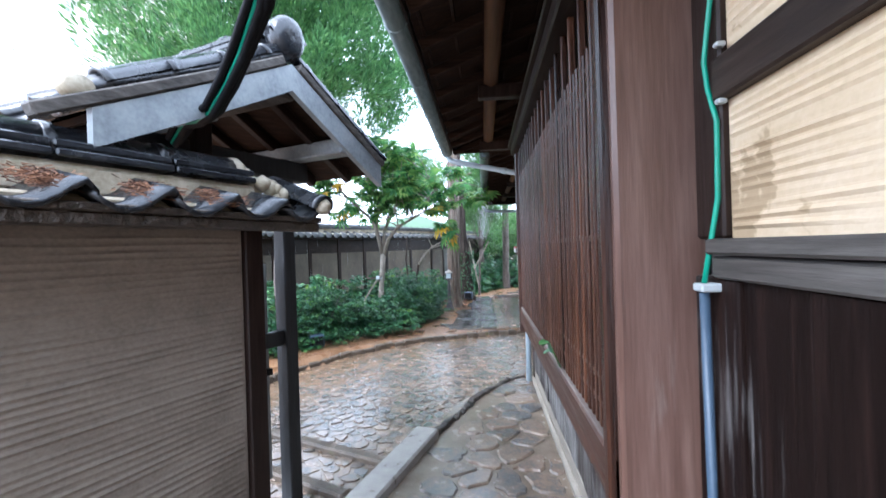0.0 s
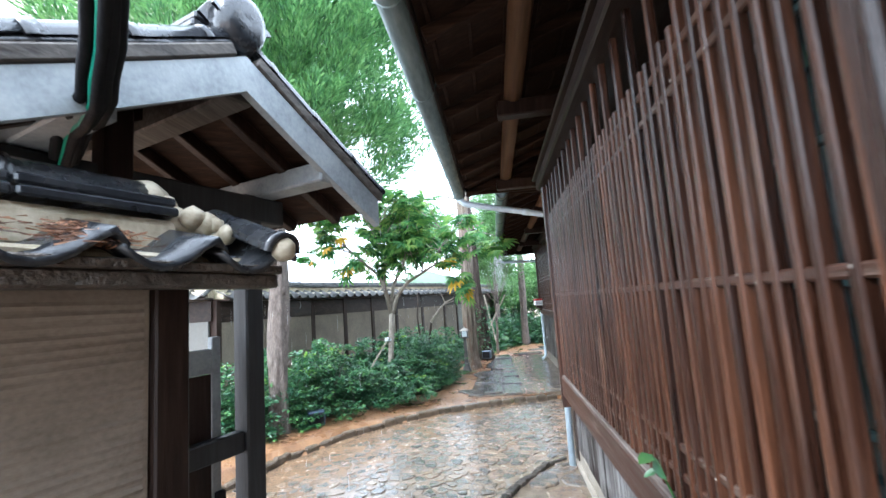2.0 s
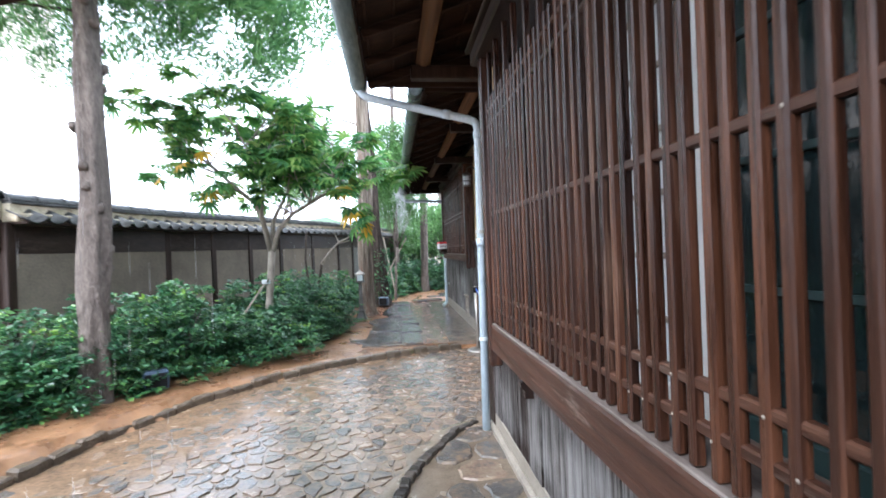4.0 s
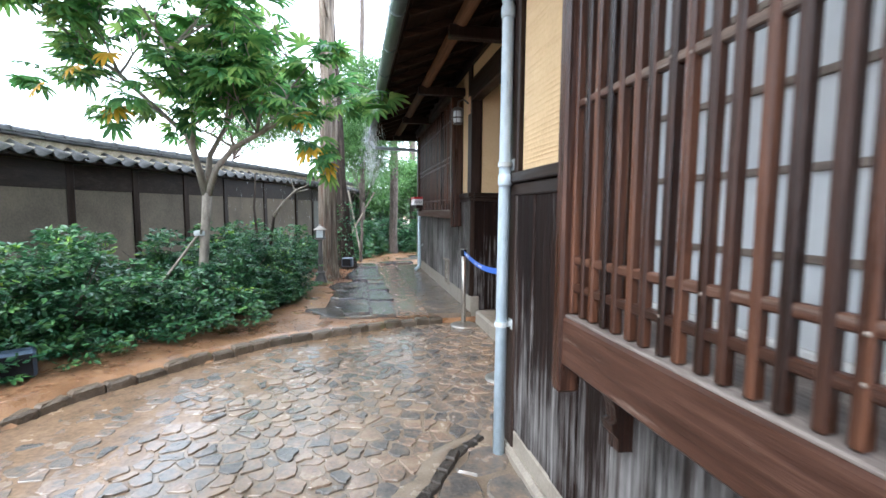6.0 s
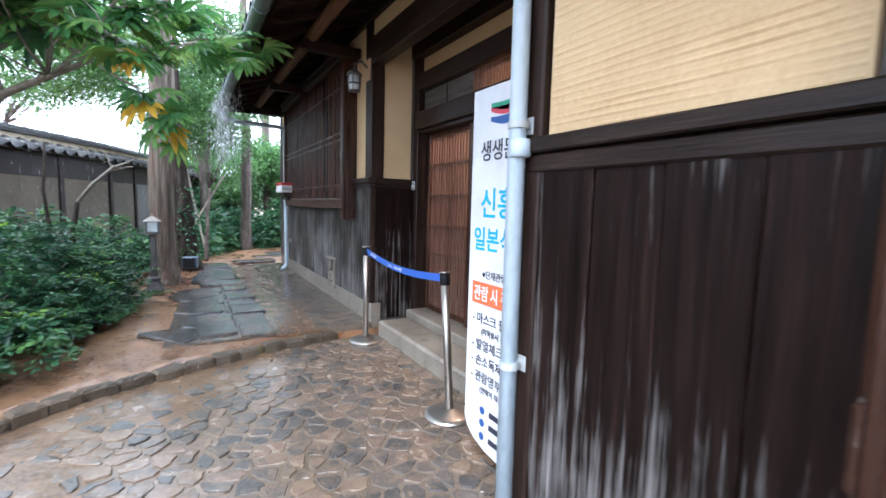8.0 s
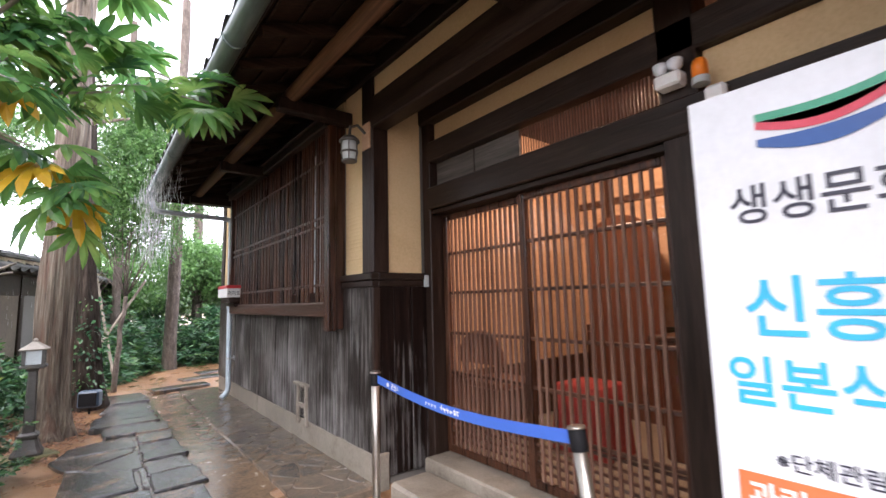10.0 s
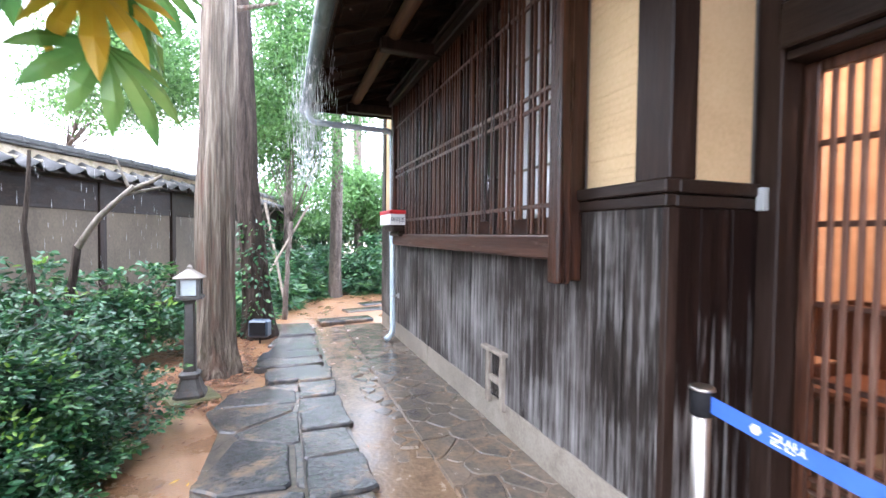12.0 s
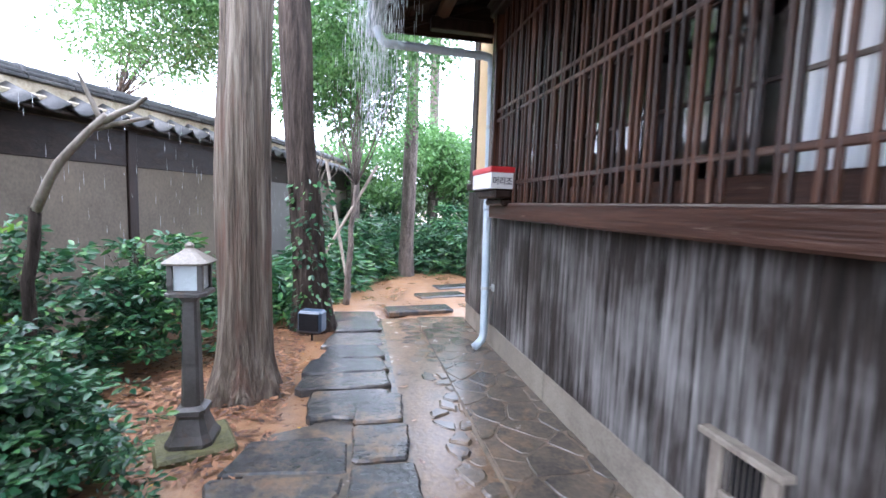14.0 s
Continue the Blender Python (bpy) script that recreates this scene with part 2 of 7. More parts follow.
M_STONE = material("wet_flagstone", [(0.074, 0.069, 0.064), (0.105, 0.092, 0.080), (0.14, 0.112, 0.088), (0.20, 0.138, 0.10), (0.235, 0.178, 0.125)], (6, 6, 6), 0.2, 0.12, 0.35, 45, obj_var=0.38, streak=((0.21, 0.15, 0.10), (7, 7, 7), 0.52, 0.72, 0.8), depth=0.02, coat=0.45)
M_STONE_REST = material("wet_flagstones", [(0.074, 0.069, 0.064), (0.105, 0.092, 0.080), (0.14, 0.112, 0.088), (0.20, 0.138, 0.10), (0.235, 0.178, 0.125)], (6, 6, 6), 0.2, 0.12, 0.35, 45, island=0.38, streak=((0.21, 0.15, 0.10), (7, 7, 7), 0.52, 0.72, 0.8), depth=0.02, coat=0.45)
M_APRON = material("wet_brown_apron_stone", [(0.065, 0.057, 0.05), (0.11, 0.09, 0.07), (0.165, 0.125, 0.092)], (5, 5, 5), 0.2, 0.1, 0.35, 50, obj_var=0.3, streak=((0.20, 0.135, 0.085), (6, 6, 6), 0.52, 0.72, 0.9))
M_MOSS = material("mossy_wet_slab", [(0.05, 0.045, 0.02), (0.10, 0.095, 0.03), (0.15, 0.13, 0.06)], (9, 9, 9), 0.6, 0.12, 0.8, 60, depth=0.02)
M_SLAB = material("wet_slate_slab", [(0.028, 0.030, 0.033), (0.056, 0.054, 0.053), (0.105, 0.09, 0.074)], (4, 4, 4), 0.12, 0.08, 0.55, 30, obj_var=0.25, depth=0.03, streak=((0.17, 0.11, 0.066), (4, 4, 4), 0.54, 0.74, 1.2), coat=0.2)
M_KERB = material("dark_mossy_kerb_stone", [(0.05, 0.037, 0.025), (0.09, 0.067, 0.045), (0.15, 0.11, 0.075)], (8, 8, 8), 0.4, 0.12, 0.8, 60, obj_var=0.2, depth=0.03, streak=((0.07, 0.085, 0.02), (5, 5, 5), 0.60, 0.75))
# black that paints shade: the drain's step face and the flank eave's underside
M_EDGE_SHADE = material("black_edge_shade", [(0.016, 0.012, 0.009), (0.036, 0.028, 0.021), (0.075, 0.058, 0.044)], (9, 9, 9), 0.45, 0.12, 0.8, 60, obj_var=0.3, depth=0.03)
M_JOINT = material("sandy_wet_joint", [(0.11, 0.084, 0.06), (0.175, 0.135, 0.098), (0.235, 0.185, 0.135)], (5, 5, 5), 0.2, 0.12, 0.25, 90, coat=0.2)
M_MUD = material("thin_muddy_water", [(0.10, 0.066, 0.042), (0.165, 0.108, 0.066), (0.23, 0.15, 0.09)], (5, 5, 5), 0.2, 0.1, 0.4, 40)
M_SOIL = material("wet_orange_soil", [(0.165, 0.084, 0.041), (0.26, 0.138, 0.068), (0.345, 0.195, 0.10)], (3, 3, 3), 0.34, 0.2, 0.7, 80, streak=((0.13, 0.066, 0.034), (2.5, 2.5, 2.5), 0.52, 0.72), coat=0.25)
M_BARK_RED = material("red_grey_fibrous_bark", [(0.045, 0.03, 0.021), (0.20, 0.155, 0.115), (0.42, 0.36, 0.285)], (26, 26, 1.3), 0.75, 0.1, 1.0, 60, depth=0.07, streak=((0.19, 0.085, 0.052), (7, 7, 0.8), 0.56, 0.80, 0.9))
M_BARK = material("grey_brown_bark", [(0.05, 0.038, 0.031), (0.115, 0.09, 0.074), (0.20, 0.165, 0.14)], (16, 16, 6), 0.8, 0.1, 1.0, 60, depth=0.05)
M_BARK_PALE = material("pale_grey_bark", [(0.15, 0.12, 0.095), (0.24, 0.205, 0.165), (0.32, 0.28, 0.235)], (14, 14, 5), 0.75, 0.1, 0.6, 60)
M_LEAF_BUSH = leaf_material("dark_glossy_leaf", [(0.010, 0.042, 0.024), (0.024, 0.088, 0.042), (0.048, 0.145, 0.055), (0.12, 0.25, 0.065)], 0.30, 0.22)
M_LEAF_PALM = leaf_material("palmate_green_leaf", [(0.032, 0.10, 0.045), (0.068, 0.185, 0.062), (0.13, 0.29, 0.075), (0.30, 0.43, 0.12)], 0.26, 0.56)
M_LEAF_YOUNG = leaf_material("young_lime_leaf", [(0.10, 0.22, 0.03), (0.20, 0.36, 0.05), (0.30, 0.46, 0.09)], 0.3, 0.4)
M_LEAF_YELLOW = leaf_material("yellow_dying_leaf", [(0.50, 0.26, 0.02), (0.66, 0.40, 0.03), (0.72, 0.50, 0.07)], 0.4, 0.45)
M_LEAF_CONIFER = leaf_material("conifer_green", [(0.035, 0.10, 0.045), (0.08, 0.20, 0.075), (0.14, 0.31, 0.105), (0.22, 0.42, 0.15)], 0.5, 0.5)
M_LEAF_TREE = leaf_material("bright_tree_leaf", [(0.03, 0.08, 0.03), (0.065, 0.155, 0.05), (0.12, 0.25, 0.075), (0.19, 0.34, 0.12)], 0.35, 0.5)
M_NEEDLE = material("brown_fallen_needles", [(0.045, 0.02, 0.011), (0.17, 0.072, 0.034), (0.34, 0.17, 0.085)], (20, 20, 20), 0.7, 0.1, 0.4, 90, island=0.6)
M_STEEL = plain("brushed_steel", (0.48, 0.45, 0.41), 0.42, 1.0)
M_BELT = plain("blue_woven_belt", (0.045, 0.13, 0.50), 0.55)
M_WHITE = plain("white_print", (0.78, 0.78, 0.77), 0.6)
M_BANNER = plain("white_banner_vinyl", (0.72, 0.74, 0.78), 0.4)
M_CLOTH = plain("deep_red_cloth", (0.26, 0.025, 0.025), 0.8)
M_CYAN = plain("cyan_print", (0.02, 0.42, 0.66), 0.5)
M_INK = plain("dark_print", (0.03, 0.03, 0.05), 0.5)
M_NAVY = plain("navy_print", (0.03, 0.10, 0.32), 0.5)
M_REDPRINT = plain("red_print", (0.62, 0.06, 0.10), 0.5)
M_ORANGE = plain("orange_print", (0.80, 0.17, 0.06), 0.5)
M_RED = plain("red_enamel", (0.60, 0.03, 0.035), 0.35)
M_BLACK = material("black_rubber_cable", [(0.006, 0.006, 0.007), (0.014, 0.014, 0.016)], (20, 20, 20), 0.7, 0.1, 0.3, 60, spec=0.15)
M_GREEN_CABLE = plain("green_cable_sheath", (0.015, 0.30, 0.19), 0.4)
M_CONDUIT = plain("blue_grey_conduit", (0.05, 0.08, 0.12), 0.4)
M_CLAMP = plain("grey_plastic_clamp", (0.45, 0.48, 0.48), 0.5)
M_SASH_BROWN = material("grey_brown_sash_wood", [(0.12, 0.095, 0.075), (0.20, 0.165, 0.135), (0.28, 0.24, 0.20)], (20, 3, 20), 0.6, 0.1, 0.3, 70)
M_BARK_WET = material("dark_wet_bark", [(0.018, 0.014, 0.012), (0.05, 0.038, 0.031), (0.10, 0.078, 0.064)], (20, 20, 3), 0.85, 0.1, 1.0, 60, depth=0.05, spec=0.15)
M_TEAL = plain("teal_window_paint", (0.016, 0.042, 0.042), 0.5)
M_SASH_WHITE = plain("grey_white_sash_paint", (0.70, 0.71, 0.69), 0.5)
M_GLASS = glass_material("clear_glass", (0.9, 0.93, 0.92), 0.02)
M_FROST = material("frosted_pane", [(0.50, 0.54, 0.56), (0.62, 0.65, 0.66)], (3, 3, 2), 0.18, 0.05, 0.03, 20)
# pane whose white streaked colour carries the sky's reflection in the glass
M_SKY_PANE = material("sky_white_pane", [(0.52, 0.58, 0.63), (0.78, 0.82, 0.86), (0.86, 0.88, 0.90)], (2, 16, 0.7), 0.08, 0.03, 0.02, 20, spec=1.0, coat=1.0)
M_TEALGLASS = plain("dim_teal_pane", (0.010, 0.020, 0.022), 0.10)
M_AMBER = plain("amber_beacon", (0.85, 0.22, 0.02), 0.3)
M_LAMP_GLASS = plain("milky_lamp_pane", (0.60, 0.66, 0.68), 0.25)
M_LAMP_IRON = material("painted_lamp_iron", [(0.06, 0.055, 0.05), (0.11, 0.10, 0.095)], (12, 12, 12), 0.4, 0.1, 0.25, 80, streak=((0.16, 0.09, 0.05), (8, 8, 8), 0.62, 0.8))
M_HALL_WALL = material("warm_hall_panel", [(0.48, 0.29, 0.17), (0.58, 0.37, 0.23), (0.66, 0.44, 0.29)], (2, 2, 8), 0.7, 0.1, 0.15, 40)
M_DARK_ROOM = plain("dim_room_plaster", (0.16, 0.15, 0.135), 0.8)
M_FACADE_FAR = material("pale_far_facade", [(0.55, 0.52, 0.47), (0.66, 0.63, 0.58)], (0.6, 0.6, 0.6), 0.8, 0.1, 0.2, 8)
M_HILL = material("far_wooded_hill", [(0.05, 0.09, 0.05), (0.09, 0.14, 0.08)], (0.3, 0.3, 0.3), 0.9, 0.05, 0.6, 4)


# ---- mesh building ----
class Geo:
    """Gathers vertices and faces for one mesh."""

    def __init__(self):
        self.v, self.f = [], []

    def add(self, verts, faces, m=None):
        k = len(self.v)
        self.v += [tuple(m @ Vector(p)) for p in verts] if m is not None else [tuple(p) for p in verts]
        self.f += [tuple(i + k for i in f) for f in faces]
        return self

    def box(self, lo, hi, bevel=0.004, m=None):
        """A box with chamfered edges from corner lo to corner hi."""
        lo, hi = [min(a, b) for a, b in zip(lo, hi)], [max(a, b) for a, b in zip(lo, hi)]
        b = min(bevel, *[(h - l) * 0.3 for l, h in zip(lo, hi)])
        verts, index = [], {}
        for sx in (0, 1):
            for sy in (0, 1):
                for sz in (0, 1):
                    s = (sx, sy, sz)
                    for ax in range(3):
                        p = [(hi[i] - (0 if i == ax else b)) if s[i] else (lo[i] + (0 if i == ax else b)) for i in range(3)]
                        index[(s, ax)] = len(verts)
                        verts.append(p)
        faces = []
        for ax in range(3):
            u, w = (ax + 1) % 3, (ax + 2) % 3
            for side in (0, 1):
                ring = []
                for a, c in ((0, 0), (1, 0), (1, 1), (0, 1)):
                    s = [0, 0, 0]
                    s[ax], s[u], s[w] = side, a, c
                    ring.append(index[(tuple(s), ax)])
                faces.append(ring if side else ring[::-1])
            for a in (0, 1):
                for c in (0, 1):
                    s0, s1 = [0, 0, 0], [0, 0, 0]
                    s0[u], s0[w], s1[u], s1[w] = a, c, a, c
                    s0[ax], s1[ax] = 0, 1
                    q = [index[(tuple(s0), u)], index[(tuple(s1), u)], index[(tuple(s1), w)], index[(tuple(s0), w)]]
                    faces.append(q if a != c else q[::-1])
        for sx in (0, 1):
            for sy in (0, 1):
                for sz in (0, 1):
                    t = [index[((sx, sy, sz), i)] for i in range(3)]
                    faces.append(t if (sx + sy + sz) % 2 else t[::-1])
        return self.add(verts, faces, m)

    def beam(self, a, b, width, height, bevel=0.004, up=(0, 0, 1)):
        """A chamfered bar from a to b."""
        a, b = Vector(a), Vector(b)
        y = (b - a).normalized()
        x = y.cross(Vector(up)).normalized()
        z = x.cross(y)
        m = Matrix((x, y, z)).transposed().to_4x4()
        m.translation = a
        return self.box((-width / 2, 0, -height / 2), (width / 2, (b - a).length, height / 2), bevel, m)

    def tube(self, points, radii, sides=10, caps=True, wobble=0.0):
        pts = [Vector(p) for p in points]
        if not hasattr(radii, "__len__"):
            radii = [radii] * len(pts)
        k = len(self.v)
        side = None
        for i, p in enumerate(pts):
            d = (pts[min(i + 1, len(pts) - 1)] - pts[max(i - 1, 0)]).normalized()
            if side is None:
                side = d.orthogonal().normalized()
            side = (side - d * side.dot(d)).normalized()
            other = d.cross(side)
            for j in range(sides):
                a = 2 * math.pi * j / sides
                r = radii[i] * (1 + wobble * noise.noise((p.x * 3 + math.cos(a) * 2, p.y * 3 + math.sin(a) * 2, p.z * 0.9)))
                self.v.append(tuple(p + (side * math.cos(a) + other * math.sin(a)) * r))
        for i in range(len(pts) - 1):
            for j in range(sides):
                q, w = k + i * sides + j, k + i * sides + (j + 1) % sides
                self.f.append((q, w, w + sides, q + sides))
        if caps:
            self.f.append(tuple(k + j for j in range(sides))[::-1])
            self.f.append(tuple(k + (len(pts) - 1) * sides + j for j in range(sides)))
        return self

    def lathe(self, profile, centre=(0, 0, 0), sides=24):
        """profile: (radius, z) from bottom to top."""
        c = Vector(centre)
        k = len(self.v)
        for r, z in profile:
            for j in range(sides):
                a = 2 * math.pi * j / sides
                self.v.append((c.x + r * math.cos(a), c.y + r * math.sin(a), c.z + z))
        n = len(profile)
        for i in range(n - 1):
            for j in range(sides):
                q, w = k + i * sides + j, k + i * sides + (j + 1) % sides
                self.f.append((q, w, w + sides, q + sides))
        self.f.append(tuple(k + j for j in range(sides))[::-1])
        self.f.append(tuple(k + (n - 1) * sides + j for j in range(sides)))
        return self

    def prism(self, outline, z0, z1, bevel=0.0):
        """A flat polygon (counter-clockwise in plan) pulled up from z0 to z1, its top edge worn back by bevel."""
        n = len(outline)
        cx, cy = sum(p[0] for p in outline) / n, sum(p[1] for p in outline) / n
        k = len(self.v)
        rings = [(1.0, z0), (1.0, z1 - bevel), (None, z1)] if bevel else [(1.0, z0), (1.0, z1)]
        for s, z in rings:
            for x, y in outline:
                if s is None:
                    d = max(math.hypot(x - cx, y - cy), 1e-6)
                    f = max(0.3, 1 - 1.3 * bevel / d)
                    self.v.append((cx + (x - cx) * f, cy + (y - cy) * f, z))
                else:
                    self.v.append((x, y, z))
        for i in range(len(rings) - 1):
            for j in range(n):
                a, b = k + i * n + j, k + i * n + (j + 1) % n
                self.f.append((a, b, b + n, a + n))
        self.f.append(tuple(k + (len(rings) - 1) * n + j for j in range(n)))
        self.f.append(tuple(k + j for j in range(n))[::-1])
        return self

    def mesh(self, name, mat, smooth=False):
        me = bpy.data.meshes.new(name)
        me.from_pydata(self.v, [], self.f)
        me.materials.append(mat)
        if smooth:
            me.shade_smooth()
        return me


PLACE = {}


def thing(name, label="", category="", at=(0, 0, 0), group="", kind="", turn=0.0):
    ob = new(name)
    ob.empty_display_size = 0.1
    ob.matrix_basis = pose(*at, 0, 0, turn)
    PLACE[ob] = ob.matrix_basis.copy()
    return tagged(ob, label, category, group, kind)


def part(name, geo, mat, parent=None, label="", smooth=False, local=False):
    """One mesh under a thing or a part; its geometry is in the world's axes unless local."""
    data = geo.mesh(name, mat, smooth) if isinstance(geo, Geo) else geo
    ob = new(name, data)
    PLACE[ob] = Matrix()
    if parent is not None:
        ob.parent = parent
        if local:
            PLACE[ob] = PLACE[parent].copy()
        else:
            ob.matrix_parent_inverse = PLACE[parent].inverted()
    if label:
        ob["label"] = label
    return ob


def piece(name, data, parent, m):
    """A repeated piece on shared mesh data, at the world pose m."""
    ob = new(name, data)
    ob.parent = parent
    ob.matrix_parent_inverse = PLACE[parent].inverted()
    ob.matrix_basis = m
    return ob


def solid(name, geo, mat, label, category, group="", kind="", smooth=False):
    """A thing that is one single mesh."""
    ob = new(name, geo.mesh(name, mat, smooth))
    return tagged(ob, label, category, group, kind)


def rand(a, b):
    return random.uniform(a, b)


# ---- ground ----
def inside(poly, x, y):
    hit = False
    for i in range(len(poly)):
        (x0, y0), (x1, y1) = poly[i - 1], poly[i]
        if (y0 > y) != (y1 > y) and x < (x1 - x0) * (y - y0) / (y1 - y0) + x0:
            hit = not hit
    return hit


def clip(poly, px, py, nx, ny):
    """Keeps the part of a polygon on the inner side of the line through p with outward normal n."""
    out = []
    for i in range(len(poly)):
        a, b = poly[i - 1], poly[i]
        da, db = (a[0] - px) * nx + (a[1] - py) * ny, (b[0] - px) * nx + (b[1] - py) * ny
        if (da <= 0) != (db <= 0):
            s = da / (da - db)
            out.append((a[0] + (b[0] - a[0]) * s, a[1] + (b[1] - a[1]) * s))
        if db <= 0:
            out.append(b)
    return out


def crazy_paving(area, size, gap, stretch=1.0, jitter=0.42, seed=1, worn=0.16):
    """Irregular stones that fill an area: cells round jittered seeds, shrunk by the joint."""
    rng = random.Random(seed)
    xs, ys = [p[0] for p in area], [p[1] for p in area]
    seeds = []
    nx, ny = int((max(xs) - min(xs)) / size) + 3, int((max(ys) - min(ys)) / (size * stretch)) + 3
    for i in range(-1, nx):
        for j in range(-1, ny):
            seeds.append((min(xs) + (i + 0.5 * (j % 2) + rng.uniform(-jitter, jitter)) * size, min(ys) + (j + rng.uniform(-jitter, jitter)) * size * stretch))
    stones = []
    for k, (x, y) in enumerate(seeds):
        if not inside(area, x, y):
            continue
        cell = [(x - size * 2, y - size * 2), (x + size * 2, y - size * 2), (x + size * 2, y + size * 2), (x - size * 2, y + size * 2)]
        for q, (u, w) in enumerate(seeds):
            d = math.hypot(u - x, w - y)
            if q != k and d < size * max(stretch, 1) * 3:
                n = ((u - x) / d, (w - y) / d)
                cell = clip(cell, (x + u) / 2 - n[0] * gap / 2, (y + w) / 2 - n[1] * gap / 2, *n)
                if len(cell) < 3:
                    break
        if len(cell) >= 3:
            # corners worn round, edges a little uneven
            ring = []
            for i in range(len(cell)):
                a, b, c = cell[i - 1], cell[i], cell[(i + 1) % len(cell)]
                for s in (0.5, worn, -worn):
                    o = a if s > 0 else c
                    ring.append((b[0] + (o[0] - b[0]) * abs(s) + rng.uniform(-1, 1) * gap * (0.45 if abs(s) > 0.4 else 0.3), b[1] + (o[1] - b[1]) * abs(s) + rng.uniform(-1, 1) * gap * (0.45 if abs(s) > 0.4 else 0.3)))
            stones.append(ring)
    return stones


KERB = [(-2.95, 3.9), (-2.78, 4.75), (-2.52, 5.6), (-2.15, 6.28), (-1.62, 6.92), (-1.08, 7.38), (-0.5, 7.66), (0.25, 7.93), (0.75, 8.03)]
STEP = [(0.47, 5.36), (0.28, 5.2), (0.12, 4.95), (-0.03, 4.72), (-0.13, 4.5), (-0.22, 4.2), (-0.34, 3.9), (-0.45, 3.64)]

SOIL_Z = 0.07


def soil_height(x, y):
    """The planted ground lies a step above the paving and swells under the shrubs."""
    h = SOIL_Z
    for i in range(len(KERB) - 1):
        (x0, y0), (x1, y1) = KERB[i], KERB[i + 1]
        t = max(0, min(1, ((x - x0) * (x1 - x0) + (y - y0) * (y1 - y0)) / ((x1 - x0) ** 2 + (y1 - y0) ** 2)))
        d = math.hypot(x - x0 - t * (x1 - x0), y - y0 - t * (y1 - y0))
        h = max(h, SOIL_Z) if d > 9 else h
    return h


# one sheet to the horizon, with the paved court let in as a lower field
court = [(0.75, 8.06), (2.6, 8.06), (2.6, -6.0), (-4.5, -6.0), (-3.4, 2.4), (-3.0, 3.4)] + KERB[:-1]
g = Geo()
step = 0.12
nx, ny = 96, 150
x0, y0 = -7.5, -1.0
for j in range(ny + 1):
    for i in range(nx + 1):
        x, y = x0 + i * step, y0 + j * step
        low = inside(court, x, y)
        swell = 0.10 * max(0.0, min(1.0, (-x - 1.3) / 2.0)) * (0 if low else 1)
        rough = 0.016 * noise.noise((x * 2.3, y * 2.3, 0)) + 0.008 * noise.noise((x * 9, y * 9, 3))
        z = -0.035 if low else SOIL_Z + swell + rough - (0.03 if (0.2 < x < 0.5 and y > 8.0) else 0.0) + (0.03 if y > 13.2 else 0)
        g.v.append((x, y, z))
for j in range(ny):
    for i in range(nx):
        a = j * (nx + 1) + i
        g.f.append((a, a + 1, a + nx + 2, a + nx + 1))
# the far field around the fine patch
xa, xb, ya, yb = x0, x0 + nx * step, y0, y0 + ny * step
R = 900.0
g.add([(-R, -R, -0.04), (R, -R, -0.04), (R, R, -0.04), (-R, R, -0.04), (xa, ya, -0.04), (xb, ya, -0.04), (xb, yb, 0.0), (xa, yb, 0.0)],
      [(0, 1, 5, 4), (1, 2, 6, 5), (2, 3, 7, 6), (3, 0, 4, 7)])
tagged(new("ground", g.mesh("ground", M_SOIL, True)), "wet orange-brown garden soil with puddles and needles", "ground", kind="structure")

# bed of sandy mortar under the court's stones
g = Geo().prism([(2.55, 8.0), (0.75, 8.02)] + KERB[-2::-1] + [(-3.1, 3.0), (-3.4, 2.4), (-4.4, -5.9), (2.55, -5.9)], -0.06, -0.001)
pave = thing("pavement", "wet irregular flagstone paving set in sandy mortar", "pavement", kind="structure")
part("mortar_bed", g, M_JOINT, pave, "sandy wet mortar between the stones")

# ---- house: walls and openings ----
X1, X2, XD = 0.60, 1.12, 1.62  # face of the first wing, of the second wing, of the recessed entrance
CAP = 1.46


def boards(parent, y0, y1, z0, z1, x, mat, width=0.21, facing="x", name="board"):
    """Vertical boards side by side, each a piece, on a wall that faces -x (or -y)."""
    n = max(1, round(abs(y1 - y0) / width))
    w = abs(y1 - y0) / n
    shapes = []
    for k in range(3):
        b = Geo().box((-0.011, 0.0015, 0), (0.011, w - 0.0015, z1 - z0), 0.003 + 0.0015 * k)
        shapes.append(b.mesh(name, mat))
    for i in range(n):
        off = random.choice((0, 0.003, 0.006, 0.009))
        if facing == "x":
            m = pose(x - 0.008 - off, min(y0, y1) + i * w, z0)
        else:
            m = pose(max(y0, y1) - i * w, x - 0.008 - off, z0, 0, 0, 90)
        piece(name, random.choice(shapes), parent, m)


